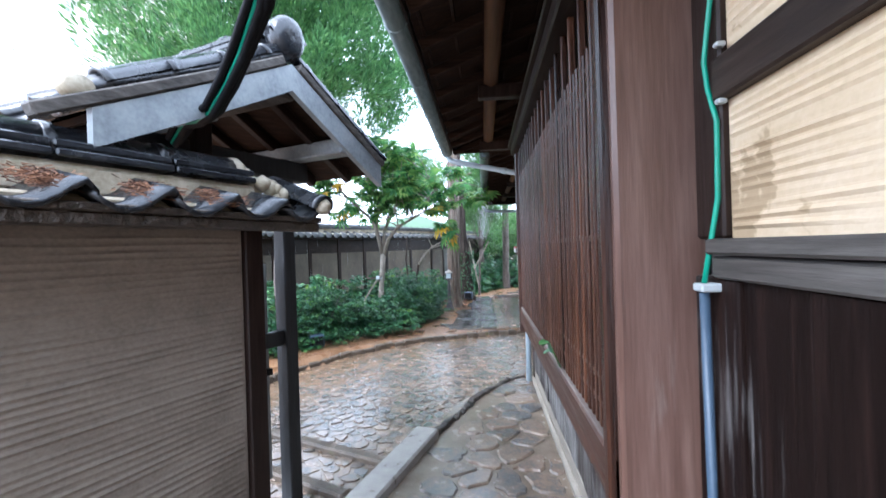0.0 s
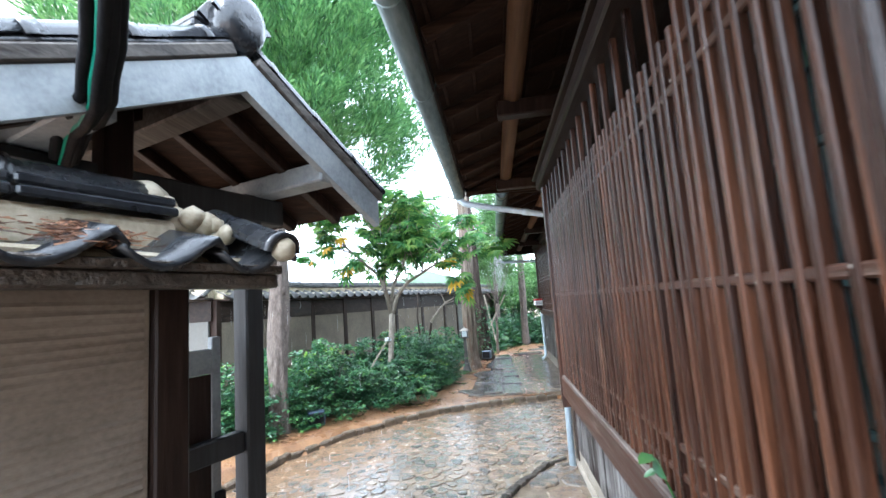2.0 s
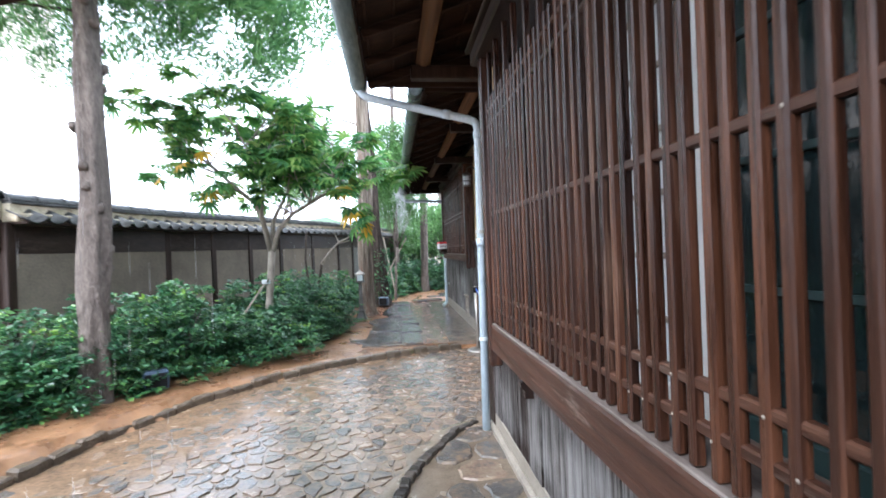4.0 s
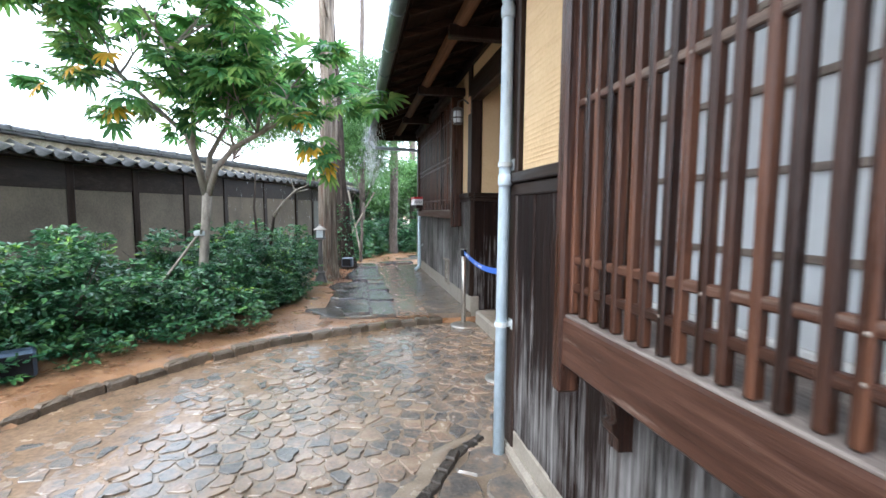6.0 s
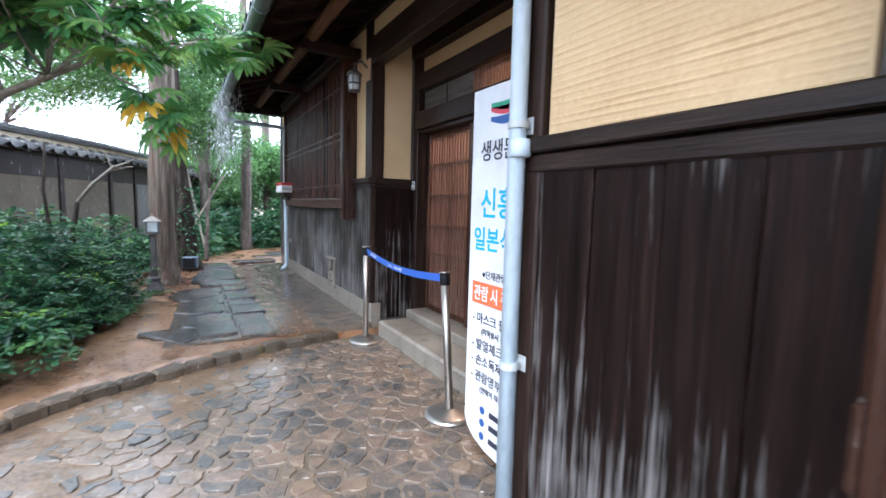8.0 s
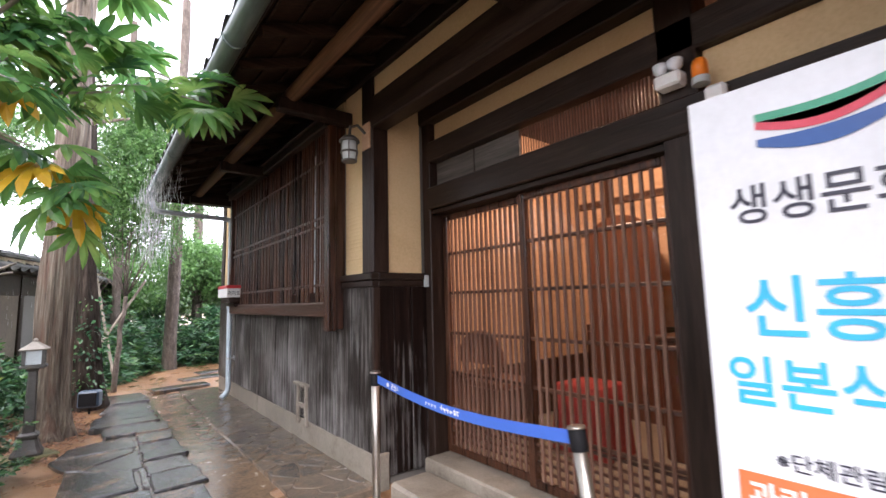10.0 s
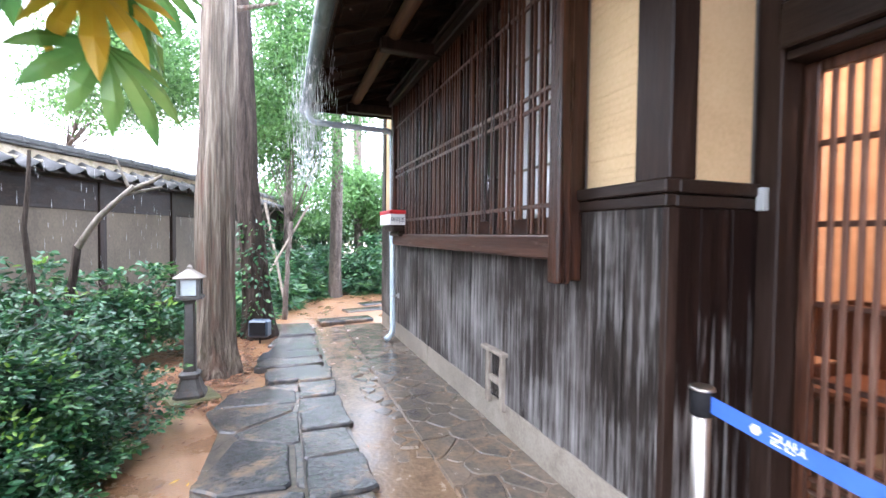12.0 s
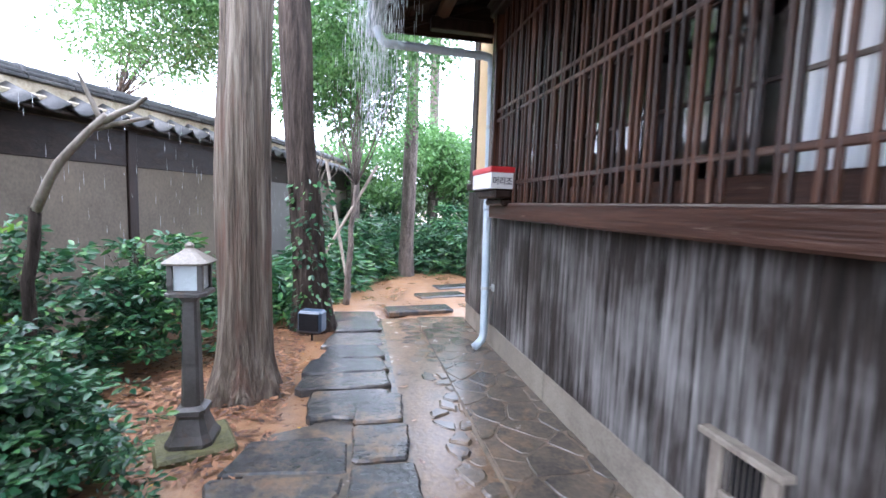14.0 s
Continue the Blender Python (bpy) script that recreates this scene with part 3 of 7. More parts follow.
def ribs(geo, lo, hi, x, pitch=0.021, sign=-1, deep=0.0035, tall=0.007):
    """Combed horizontal ridges on plaster, uneven along their length."""
    z = lo[1] + 0.01
    while z < hi[1] - 0.01:
        n = max(7, int((hi[0] - lo[0]) / 0.06))
        row = []
        for i in range(n + 1):
            t = lo[0] + (hi[0] - lo[0]) * i / n
            dz = 0.006 * noise.noise((t * 2.1, z * 17, 5))
            d = deep * max(0.05, 0.6 + 1.1 * noise.noise((t * 3, z * 31, 1)))
            row.append((t, z + dz, d))
        k = len(geo.v)
        for t, za, d in row:
            geo.v += [(x, t, za - tall), (x + sign * d, t, za), (x, t, za + tall)]
        for i in range(n):
            q = k + 3 * i
            geo.f += [(q, q + 3, q + 4, q + 1), (q + 1, q + 4, q + 5, q + 2)]
        z += pitch


# first wing: solid core, then facing
wall1 = thing("wall_1", "first wing's front wall of ochre plaster above dark weathered boards", "house wall", (X1, 2.5, 0), kind="structure")
core = Geo()
core.box((X1 + 0.03, -4.0, 0.0), (X1 + 0.17, 1.18, 3.6), 0)
core.box((X1 + 0.03, 1.18, 0.0), (X1 + 0.17, 4.16, 1.0), 0)
core.box((X1 + 0.03, 1.18, 2.44), (X1 + 0.17, 4.16, 3.6), 0)
core.box((X1 + 0.03, 4.16, 0.0), (X1 + 0.17, 5.28, 3.6), 0)
core.box((X1 + 0.172, 5.12, 0.0), (XD + 0.16, 5.28, 3.6), 0)
part("wall_core", core, M_DARK_ROOM, wall1)
g = Geo().box((X1 - 0.02, -4.0, -0.04), (X1 + 0.1, 5.30, 0.16), 0.015)
g.box((X1 - 0.05, -4.0, -0.04), (X1 + 0.05, 5.26, 0.055), 0.02)
part("concrete_footing", g, M_CONCRETE, wall1, "wet sandy concrete footing")
g = Geo().box((X1 - 0.002, -4.0, 1.60), (X1 + 0.028, 0.96, 1.93), 0.002).box((X1 - 0.002, -4.0, 2.02), (X1 + 0.028, 0.96, 3.2), 0.002)
ribs(g, (-1.0, 1.62), (0.95, 1.93), X1 - 0.002, 0.021, -1, 0.006, 0.008)
ribs(g, (-1.0, 2.02), (0.95, 2.7), X1 - 0.002, 0.021, -1, 0.006, 0.008)
part("plaster_panel", g, M_PLASTER_PALE, wall1, "pale combed plaster with damp patches")
g = Geo().box((X1 - 0.002, 4.30, 1.50), (X1 + 0.028, 5.12, 3.2), 0.002)
ribs(g, (4.31, 1.52), (5.11, 2.6), X1 - 0.002, 0.023)
part("plaster_panel", g, M_PLASTER, wall1, "ochre combed plaster")
part("cap_rail", Geo().box((X1 - 0.055, -4.0, 1.568), (X1 + 0.02, 0.98, 1.605), 0.006).box((X1 - 0.04, -4.0, 1.512), (X1 + 0.02, 0.98, 1.564), 0.006), M_WOOD_GREY, wall1, "weathered grey double rail")
part("cap_rail", Geo().box((X1 - 0.055, 4.2, 1.465), (X1 + 0.02, 5.27, 1.515), 0.006).box((X1 - 0.035, 4.2, 1.40), (X1 + 0.02, 5.27, 1.460), 0.006), M_WOOD_DARK_H, wall1)
part("wall_rail", Geo().box((X1 - 0.03, -4.0, 1.925), (X1 + 0.02, 0.98, 2.025), 0.006), M_WOOD_DARK_H, wall1)
part("corner_post", Geo().box((X1 - 0.03, 5.13, 0.05), (X1 + 0.12, 5.285, 3.2), 0.008), M_WOOD_DARK, wall1)
part("wall_post", Geo().box((X1 - 0.02, 0.96, 1.606), (X1 + 0.06, 1.12, 3.2), 0.006), M_WOOD_DARK, wall1)
boards(wall1, -2.0, 1.10, 0.16, 1.512, X1, M_BOARD_DARK)
boards(wall1, 1.10, 4.22, 0.16, 0.93, X1, M_BOARD)
boards(wall1, 4.22, 5.13, 0.16, 1.41, X1, M_BOARD_DARK)
g = Geo()
g.box((X1 + 0.175, 5.285, 0.1), (XD, 5.30, 3.2), 0)
part("return_plaster", g, M_PLASTER, wall1)

# second wing
wall2 = thing("wall_2", "second wing's front wall of ochre plaster above grey weathered boards", "house wall", (X2, 10.5, 0.1), kind="structure")
core = Geo()
core.box((X2 + 0.03, 8.13, 0.0), (X2 + 0.17, 8.72, 3.6), 0)
core.box((X2 + 0.03, 8.72, 0.0), (X2 + 0.17, 11.70, 1.3), 0)
core.box((X2 + 0.03, 8.72, 2.74), (X2 + 0.17, 11.70, 3.6), 0)
core.box((X2 + 0.03, 11.70, 0.0), (X2 + 0.17, 12.85, 3.6), 0)
core.box((X2 + 0.17, 12.70, 0.0), (7.0, 12.85, 3.6), 0)
core.box((X2 + 0.17, 8.135, 0.0), (XD + 0.16, 8.28, 3.6), 0)
part("wall_core", core, M_DARK_ROOM, wall2)
g = Geo().box((X2 - 0.015, 8.095, 0.0), (X2 + 0.1, 10.85, 0.29), 0.012).box((X2 - 0.015, 10.853, 0.0), (X2 + 0.1, 12.86, 0.29), 0.012)
part("concrete_footing", g, M_CONCRETE, wall2, "wet grey concrete plinth with joints")
boards(wall2, 8.125, 8.695, 0.29, 1.44, X2, M_BOARD, 0.19)
boards(wall2, 8.695, 11.735, 0.29, 1.315, X2, M_BOARD, 0.19)
boards(wall2, 11.735, 12.86, 0.29, 1.44, X2, M_BOARD, 0.19)
boards(wall2, X2 + 0.0, XD - 0.04, 0.12, 1.434, 8.133, M_BOARD_DARK, 0.17, "y")
part("corner_trim", Geo().box((X2 - 0.024, 8.098, 0.30), (X2 + 0.03, 8.128, 1.434), 0.004), M_WOOD_DARK, wall2)
part("cap_rail", Geo().box((X2 - 0.05, 8.088, 1.485), (X2 + 0.02, 8.74, 1.535), 0.006).box((X2 - 0.035, 8.10, 1.435), (X2 + 0.02, 8.74, 1.482), 0.005), M_WOOD_DARK_H, wall2)
part("cap_rail", Geo().box((X2 + 0.022, 8.09, 1.485), (XD - 0.06, 8.13, 1.535), 0.006).box((X2 + 0.022, 8.102, 1.435), (XD - 0.06, 8.13, 1.482), 0.005), M_WOOD_DARK_H, wall2)
part("rail_end_block", Geo().box((XD - 0.085, 8.066, 1.43), (XD - 0.04, 8.10, 1.52), 0.004), M_CLAMP, wall2, "pale grey metal end cap")
g = Geo().box((X2 - 0.002, 8.27, 1.535), (X2 + 0.028, 8.575, 3.2), 0.002)
ribs(g, (8.28, 1.56), (8.57, 2.8), X2 - 0.002, 0.03, -1, 0.0026, 0.007)
part("plaster_panel", g, M_PLASTER, wall2, "combed ochre plaster")
part("plaster_panel", Geo().box((X2 + 0.11, 8.115, 1.535), (XD - 0.09, 8.135, 3.2), 0.002), M_PLASTER, wall2, "smooth ochre plaster")
part("plaster_panel", Geo().box((X2 - 0.002, 11.95, 1.535), (X2 + 0.028, 12.70, 3.2), 0.002), M_PLASTER, wall2, "smooth ochre plaster")
part("cap_rail", Geo().box((X2 - 0.05, 11.9, 1.46), (X2 + 0.02, 12.87, 1.53), 0.006), M_WOOD_DARK_H, wall2)
part("corner_post", Geo().box((X2 - 0.02, 8.10, 1.535), (X2 + 0.11, 8.27, 3.2), 0.006), M_WOOD_DARK, wall2)
part("corner_post", Geo().box((X2 - 0.02, 12.70, 1.53), (X2 + 0.13, 12.87, 3.2), 0.006), M_WOOD_DARK, wall2)
part("wall_plate", Geo().box((X2 - 0.04, 5.30, 3.0), (X2 + 0.06, 12.9, 3.14), 0.008), M_WOOD_DARK_H, wall2)
part("eave_plaster", Geo().box((X2 - 0.004, 5.31, 2.845), (X2 + 0.04, 8.10, 2.998), 0.002).box((X2 - 0.004, 8.61, 2.86), (X2 + 0.028, 11.94, 2.998), 0.002), M_PLASTER, wall2, "ochre plaster strip under the eave")
part("entrance_beam", Geo().box((X2 - 0.03, 5.30, 2.60), (X2 + 0.10, 8.098, 2.843), 0.01), M_WOOD_DARK_H, wall2, "heavy dark beam across the entrance")

# recessed entrance wall
wall3 = thing("wall_3", "recessed entrance wall with dark posts, lintel and ochre plaster", "house wall", (XD, 6.9, 0.2), kind="structure")
part("jamb_post", Geo().box((XD - 0.06, 8.03, 0.16), (XD + 0.10, 8.128, 3.2), 0.006), M_WOOD_DARK, wall3)
part("jamb_post", Geo().box((XD - 0.07, 6.06, 0.16), (XD + 0.10, 6.23, 3.2), 0.006), M_WOOD_DARK, wall3)
part("lintel", Geo().box((XD - 0.09, 5.30, 2.02), (XD + 0.10, 8.029, 2.19), 0.008).box((XD - 0.05, 6.235, 1.985), (XD + 0.10, 8.025, 2.018), 0.004), M_WOOD_DARK_H, wall3)
part("head_beam", Geo().box((XD - 0.07, 5.30, 2.40), (XD + 0.10, 8.03, 2.56), 0.008), M_WOOD_DARK_H, wall3)
part("plaster_panel", Geo().box((XD - 0.005, 6.235, 2.56), (XD + 0.03, 8.028, 2.72), 0.002).box((XD - 0.005, 5.30, 0.2), (XD + 0.03, 6.055, 2.018), 0.002).box((XD - 0.005, 5.30, 2.19), (XD + 0.03, 6.055, 2.40), 0.002), M_PLASTER, wall3, "ochre plaster")
part("upper_beam", Geo().box((XD - 0.10, 5.28, 2.72), (XD + 0.10, 8.13, 3.2), 0.008), M_WOOD_DARK_H, wall3)
part("transom_panel", Geo().box((XD + 0.01, 7.16, 2.19), (XD + 0.03, 8.025, 2.40), 0.002), M_WOOD_GREY, wall3, "grey-brown transom board")
part("threshold", Geo().box((XD - 0.16, 6.235, 0.10), (XD + 0.12, 8.028, 0.215), 0.012), M_CONCRETE, wall3, "worn wet stone threshold")
for i in range(46):
    y = 6.24 + i * 0.0199
    part("transom_reed", Geo().box((XD + 0.004, y, 2.195), (XD + 0.014, y + 0.009, 2.395), 0.002), M_DOOR_SLAT, wall3)
part("transom_joint", Geo().box((XD + 0.004, 7.58, 2.19), (XD + 0.012, 7.588, 2.40), 0.001), M_WOOD_DARK, wall3)

# rooms behind: closed boxes so that light and reflections are right
room = Geo()
for lo, hi in (((3.9, 5.2, 0.2), (4.0, 8.38, 3.2)), ((XD + 0.1, 5.10, 0.2), (4.0, 5.2, 3.2)), ((XD + 0.1, 8.282, 0.2), (4.0, 8.38, 3.2))):
    room.box(lo, hi, 0)
hall = thing("wall_4", "warm panelled walls of the lamp-lit entrance hall", "hall wall", (3, 6.8, 0.2), kind="structure")
part("hall_walls", room, M_HALL_WALL, hall)
for y in (5.6, 6.35, 7.1, 7.85):
    part("hall_post", Geo().box((3.86, y, 0.2), (3.899, y + 0.09, 3.0), 0.004), M_WOOD_RED, hall)
for z in (0.95, 2.0, 2.3):
    part("hall_rail", Geo().box((3.868, 5.21, z), (3.898, 8.27, z + 0.07), 0.004), M_WOOD_RED_H, hall)
part("hall_dado", Geo().box((3.872, 5.21, 0.2), (3.897, 8.27, 0.94), 0.004), M_WOOD_RED, hall, "dark red-brown panelling")
part("hall_dado", Geo().box((XD + 0.12, 8.255, 0.2), (3.86, 8.281, 0.72), 0.004), M_WOOD_RED, hall, "dark red-brown panelling")
tagged(new("floor", Geo().box((XD + 0.13, 5.2, 0.05), (4.0, 8.3, 0.2), 0).mesh("floor", M_CONCRETE)), "dim concrete floor of the entrance hall", "floor", kind="structure")
tagged(new("ceiling", Geo().box((XD + 0.11, 5.2, 3.0), (4.0, 8.3, 3.1), 0).mesh("ceiling", M_SOFFIT)), "dark board ceiling of the entrance hall", "ceiling", kind="structure")
back = thing("wall_5", "dim inner walls of the two house wings", "inner wall", (3, 3, 0.2), kind="structure")
g = Geo().box((2.6, -4.0, 0.1), (2.7, 5.1, 3.2), 0).box((X1 + 0.18, -4.1, 0.1), (2.7, -4.0, 3.2), 0).box((3.2, 8.4, 0.1), (3.3, 12.7, 3.2), 0)
part("inner_walls", g, M_DARK_ROOM, back)
tagged(new("floor_2", Geo().box((X1 + 0.18, -4.0, 0.5), (2.6, 5.1, 0.56), 0).box((X2 + 0.18, 8.4, 0.5), (3.2, 12.7, 0.56), 0).mesh("floor", M_WOOD_DARK_H)), "dark raised board floor inside the rooms", "floor", kind="structure")
tagged(new("ceiling_2", Geo().box((X1 + 0.175, -4.0, 2.9), (2.6, 5.1, 2.95), 0).box((X2 + 0.175, 8.4, 2.9), (3.2, 12.7, 2.95), 0).mesh("ceiling", M_SOFFIT)), "dark board ceiling inside the rooms", "ceiling", kind="structure")


# ---- roofs ----
def roof(name, label, y0, y1, xe, ze, slope, depth, gutter_x, gutter_z, purlin=None):
    """An eave: sloping board underside with rafters, tiled top, gutter along its edge."""
    top = thing(name, label, "roof", ((xe + 1) / 2, (y0 + y1) / 2, ze), kind="structure")
    xi, zi = xe + depth, ze + slope * depth
    g = Geo()
    for off, th, x_ in ((0, 0.025, xe),):
        g.add([(x_, y0, ze), (x_, y1, ze), (xi, y1, zi), (xi, y0, zi), (x_, y0, ze + th), (x_, y1, ze + th), (xi, y1, zi + th), (xi, y0, zi + th)],
              [(0, 1, 2, 3)[::-1][::-1], (7, 6, 5, 4), (0, 4, 5, 1), (1, 5, 6, 2), (2, 6, 7, 3), (3, 7, 4, 0)])
    part("soffit", g, M_SOFFIT, top, "dark brown board underside")
    # board laps
    g = Geo()
    n = int(1.25 / 0.17)
    for i in range(n):
        x = xe + 0.05 + i * 0.17
        z = ze + slope * (x - xe)
        g.box((x, y0 + 0.01, z - 0.016), (x + 0.018, y1 - 0.01, z + 0.01), 0.002)
    part("soffit_batten", g, M_SOFFIT, top)
    shape = Geo().beam((0, 0, 0), (1.5, 0, 1.5 * slope), 0.045, 0.06, 0.005).mesh("rafter", M_SOFFIT)
    k = int((y1 - y0) / 0.42)
    for i in range(k + 1):
        piece("rafter", shape, top, pose(xe + 0.03, y0 + 0.05 + i * (y1 - y0 - 0.1) / k, ze - 0.045))
    # added dark fillers that close the open roof ends against the sky
    for y in (y0 + 0.01, y1 - 0.04):
        g = Geo()
        for yy in (y, y + 0.024):
            g.v += [(xe + 0.02, yy, ze - 0.05), (xi, yy, ze - 0.05), (xi, yy, zi - 0.002), (xe + 0.02, yy, ze + 0.005)]
        g.f = [(0, 1, 2, 3), (7, 6, 5, 4), (0, 4, 5, 1), (1, 5, 6, 2), (2, 6, 7, 3), (3, 7, 4, 0)]
        part("gable_board", g, M_SOFFIT, top)
    part("fascia", Geo().box((xe - 0.02, y0, ze - 0.05), (xe + 0.012, y1, ze + 0.07), 0.006), M_WOOD_DARK_H, top)
    # tiled upper surface with rounded rows
    cols = int((y1 - y0) / 0.26)
    g = Geo()
    nseg = 6
    rows = int((depth + 0.12) / 0.5) + 1
    for c in range(cols):
        ya = y0 + c * (y1 - y0) / cols
        wd = (y1 - y0) / cols
        for r in range(rows):
            xa = xe - 0.10 + r * 0.5
            kk = len(g.v)
            for e in (0, 1):
                x = xa + e * 0.52
                base = ze + 0.08 + slope * (x - xe) + (0.03 if e == 0 else 0.0)
                for s in range(nseg + 1):
                    t = s / nseg
                    g.v.append((x, ya + t * wd, base + 0.035 * math.cos(2 * math.pi * t)))
            for s in range(nseg):
                g.f.append((kk + s, kk + s + 1, kk + nseg + 2 + s, kk + nseg + 1 + s)[::-1])
    part("roof_tiles", g, M_TILE_GREY, top, "wet grey wave tiles", True)
    g = Geo()
    ring = 9
    for y in (y0 - 0.02, y1 + 0.02):
        for s in range(ring):
            a = math.pi * s / (ring - 1)
            g.v.append((gutter_x - 0.055 * math.cos(a), y, gutter_z + 0.03 - 0.06 * math.sin(a)))
    for s in range(ring - 1):
        g.f.append((s, s + 1, ring + s + 1, ring + s))
    g.f += [tuple(range(ring)), tuple(range(2 * ring - 1, ring - 1, -1))]
    gut = part("gutter", g, M_GUTTER, top, "mossy grey-green half-round gutter", True)
    mod = gut.modifiers.new("thick", "SOLIDIFY")
    mod.thickness = 0.006
    k = int((y1 - y0) / 0.75)
    for i in range(k + 1):
        y = y0 + 0.1 + i * (y1 - y0 - 0.2) / k
        arc = [(gutter_x - 0.062 * math.cos(a), y, gutter_z + 0.03 - 0.067 * math.sin(a)) for a in (0, 0.6, 1.2, 1.57, 2.0, 2.6, 3.14)]
        part("gutter_bracket", Geo().tube(arc + [(xe + 0.02, y, ze)], 0.006, 6), M_GUTTER, top)
    if purlin:
        part("purlin", Geo().tube([(purlin[0], y0 + 0.02, purlin[1]), (purlin[0], (y0 + y1) / 2, purlin[1] - 0.01), (purlin[0], y1 - 0.02, purlin[1])], 0.055, 12, wobble=0.1), M_PURLIN, top, "round brown log purlin", True)
        for i in range(int((y1 - y0) / 1.82) + 1):
            y = y1 - 0.25 - i * 1.82
            part("cantilever_beam", Geo().beam((purlin[0] - 0.1, y, purlin[1] - 0.085), (X1 + 0.5, y, purlin[1] - 0.085), 0.09, 0.1, 0.008), M_WOOD_DARK, top)
    return top


roof("roof_1", "first wing's tiled eave with dark rafters and a mossy gutter", -3.5, 5.36, -0.33, 2.80, 0.36, 3.2, -0.385, 2.74, (0.12, 2.86))
roof("roof_2", "second wing's tiled eave with dark rafters and a mossy gutter", 5.42, 12.35, 0.13, 2.80, 0.36, 3.2, 0.07, 2.74, (0.62, 2.86))


# ---- lattice bays ----
def lattice_bay(name, label, xf, xb, y0, y1, zs, zt, pitch, rails, low_top, post_w, ends, beam=0.155, paired=0.0):
    """A projecting window bay: sill beam on brackets, end posts, head, and a lattice of slats and rails."""
    bay = thing(name, label, "window lattice", (xf, (y0 + y1) / 2, zs), kind="structure")
    part("sill_beam", Geo().box((xf - 0.012, y0 - 0.02, zs - beam), (xb, y1 + 0.02, zs - 0.006), 0.01), M_SILL, bay, "worn red-brown sill beam")
    part("sill_top", Geo().box((xf - 0.006, y0 - 0.014, zs - 0.010), (xb, y1 + 0.014, zs), 0.003), M_SILL_TOP, bay, "dusty grey worn top of the sill")
    part("head_beam", Geo().box((xf - 0.05, y0 - 0.1, zt - 0.02), (xb, y1 + 0.08, zt + 0.06), 0.01).box((xf - 0.075, y0 - 0.12, zt + 0.06), (xb, y1 + 0.1, zt + 0.085), 0.006), M_WOOD_DARK_H, bay)
    for y, low in ends:
        part("end_post", Geo().box((xf - 0.022, y, zs - low), (xf + 0.05, y + post_w, zt), 0.008), M_WOOD_RED, bay)
    n = round((y1 - y0) / pitch)
    long_slat = Geo().box((-0.013, -0.0105, 0), (0.013, 0.0105, zt - zs - 0.02), 0.004).mesh("slat", M_WOOD_RED)
    short_slat = Geo().box((-0.0125, -0.0105, 0), (0.0125, 0.0105, low_top - zs), 0.004).mesh("slat", M_WOOD_RED)
    if paired:
        # slats in pairs, a few of them rotted off above the sill
        broken = Geo().box((-0.010, -0.0082, 0), (0.010, 0.0082, zt - zs - 0.10), 0.003).mesh("slat", M_WOOD_RED)
        whole = Geo().box((-0.010, -0.0082, 0), (0.010, 0.0082, zt - zs - 0.02), 0.003).mesh("slat", M_WOOD_RED)
        for i in range(n):
            for side in (-1, 1):
                short = i in (2, 6)
                y = y0 + 0.09 + i * (y1 - y0 - 0.12) / n + side * (paired + rand(-0.004, 0.004))
                piece("slat", broken if short else whole, bay, pose(xf + 0.018 - (0.006 if short else 0), y, zs + (0.08 if short else 0.002), rand(-0.4, 0.4)))
        n = 0
    for i in range(1, n):
        y = y0 + i * (y1 - y0) / n + rand(-0.002, 0.002) + (0.006 if i % 2 and pitch < 0.08 else 0.0)
        piece("slat", long_slat if i % 3 == 0 or low_top >= zt else short_slat, bay, pose(xf + 0.018, y, zs + 0.002))
    for z in rails:
        part("rail", Geo().box((xf + 0.010, y0, z - 0.0115), (xf + 0.032, y1, z + 0.0115), 0.004), M_WOOD_RED_H, bay)
    return bay


bay1 = lattice_bay("window_1", "projecting window bay with a red-brown wooden slat lattice", 0.37, X1 - 0.01, 1.15, 4.19, 1.02, 2.50, 0.0545, (1.10, 1.18, 1.62, 2.10, 2.18), 2.24, 0.05, ((4.145, 0.24), (1.13, 0.24)))
part("cheek_board", Geo().box((0.372, 1.085, 0.70), (X1 + 0.01, 1.128, 2.52), 0.012), M_POST, bay1, "planed brown end board with a pale worn edge")
part("cheek_board", Geo().box((0.44, 4.20, 0.80), (X1 + 0.01, 4.225, 2.50), 0.006), M_WOOD_RED, bay1)
for y in (4.10, 2.7, 1.25):
    # a carved console: a quarter-round swell over a small stepped foot
    side = [(X1, 0.862), (0.405, 0.862), (0.405, 0.835)] + [(0.415 + 0.10 * math.sin(a), 0.70 + 0.125 * math.cos(a)) for a in (0.1, 0.5, 0.9, 1.25, 1.57)] + [(0.50, 0.69), (0.505, 0.665), (0.525, 0.645), (0.525, 0.605), (X1, 0.60)]
    g = Geo()
    g.v = [(x, y, z) for x, z in side] + [(x, y + 0.055, z) for x, z in side]
    n = len(side)
    g.f = [tuple(range(n)), tuple(range(2 * n - 1, n - 1, -1))] + [(i, n + i, n + (i + 1) % n, (i + 1) % n) for i in range(n)]
    part("bracket", g, M_WOOD_RED, bay1)
bay2 = lattice_bay("window_2", "shallow window bay with a red-brown wooden slat lattice", 0.985, X2 - 0.01, 8.675, 11.72, 1.33, 2.76, 0.1145, (1.472, 1.96, 2.03, 2.50), 2.77, 0.085, ((8.57, 0.22), (11.70, 0.0)), 0.115, 0.019)
part("inner_sill_board", Geo().box((X2 + 0.012, 8.70, 1.332), (X2 + 0.045, 11.70, 1.425), 0.004), M_SILL, bay2, "red-brown board behind the slats")
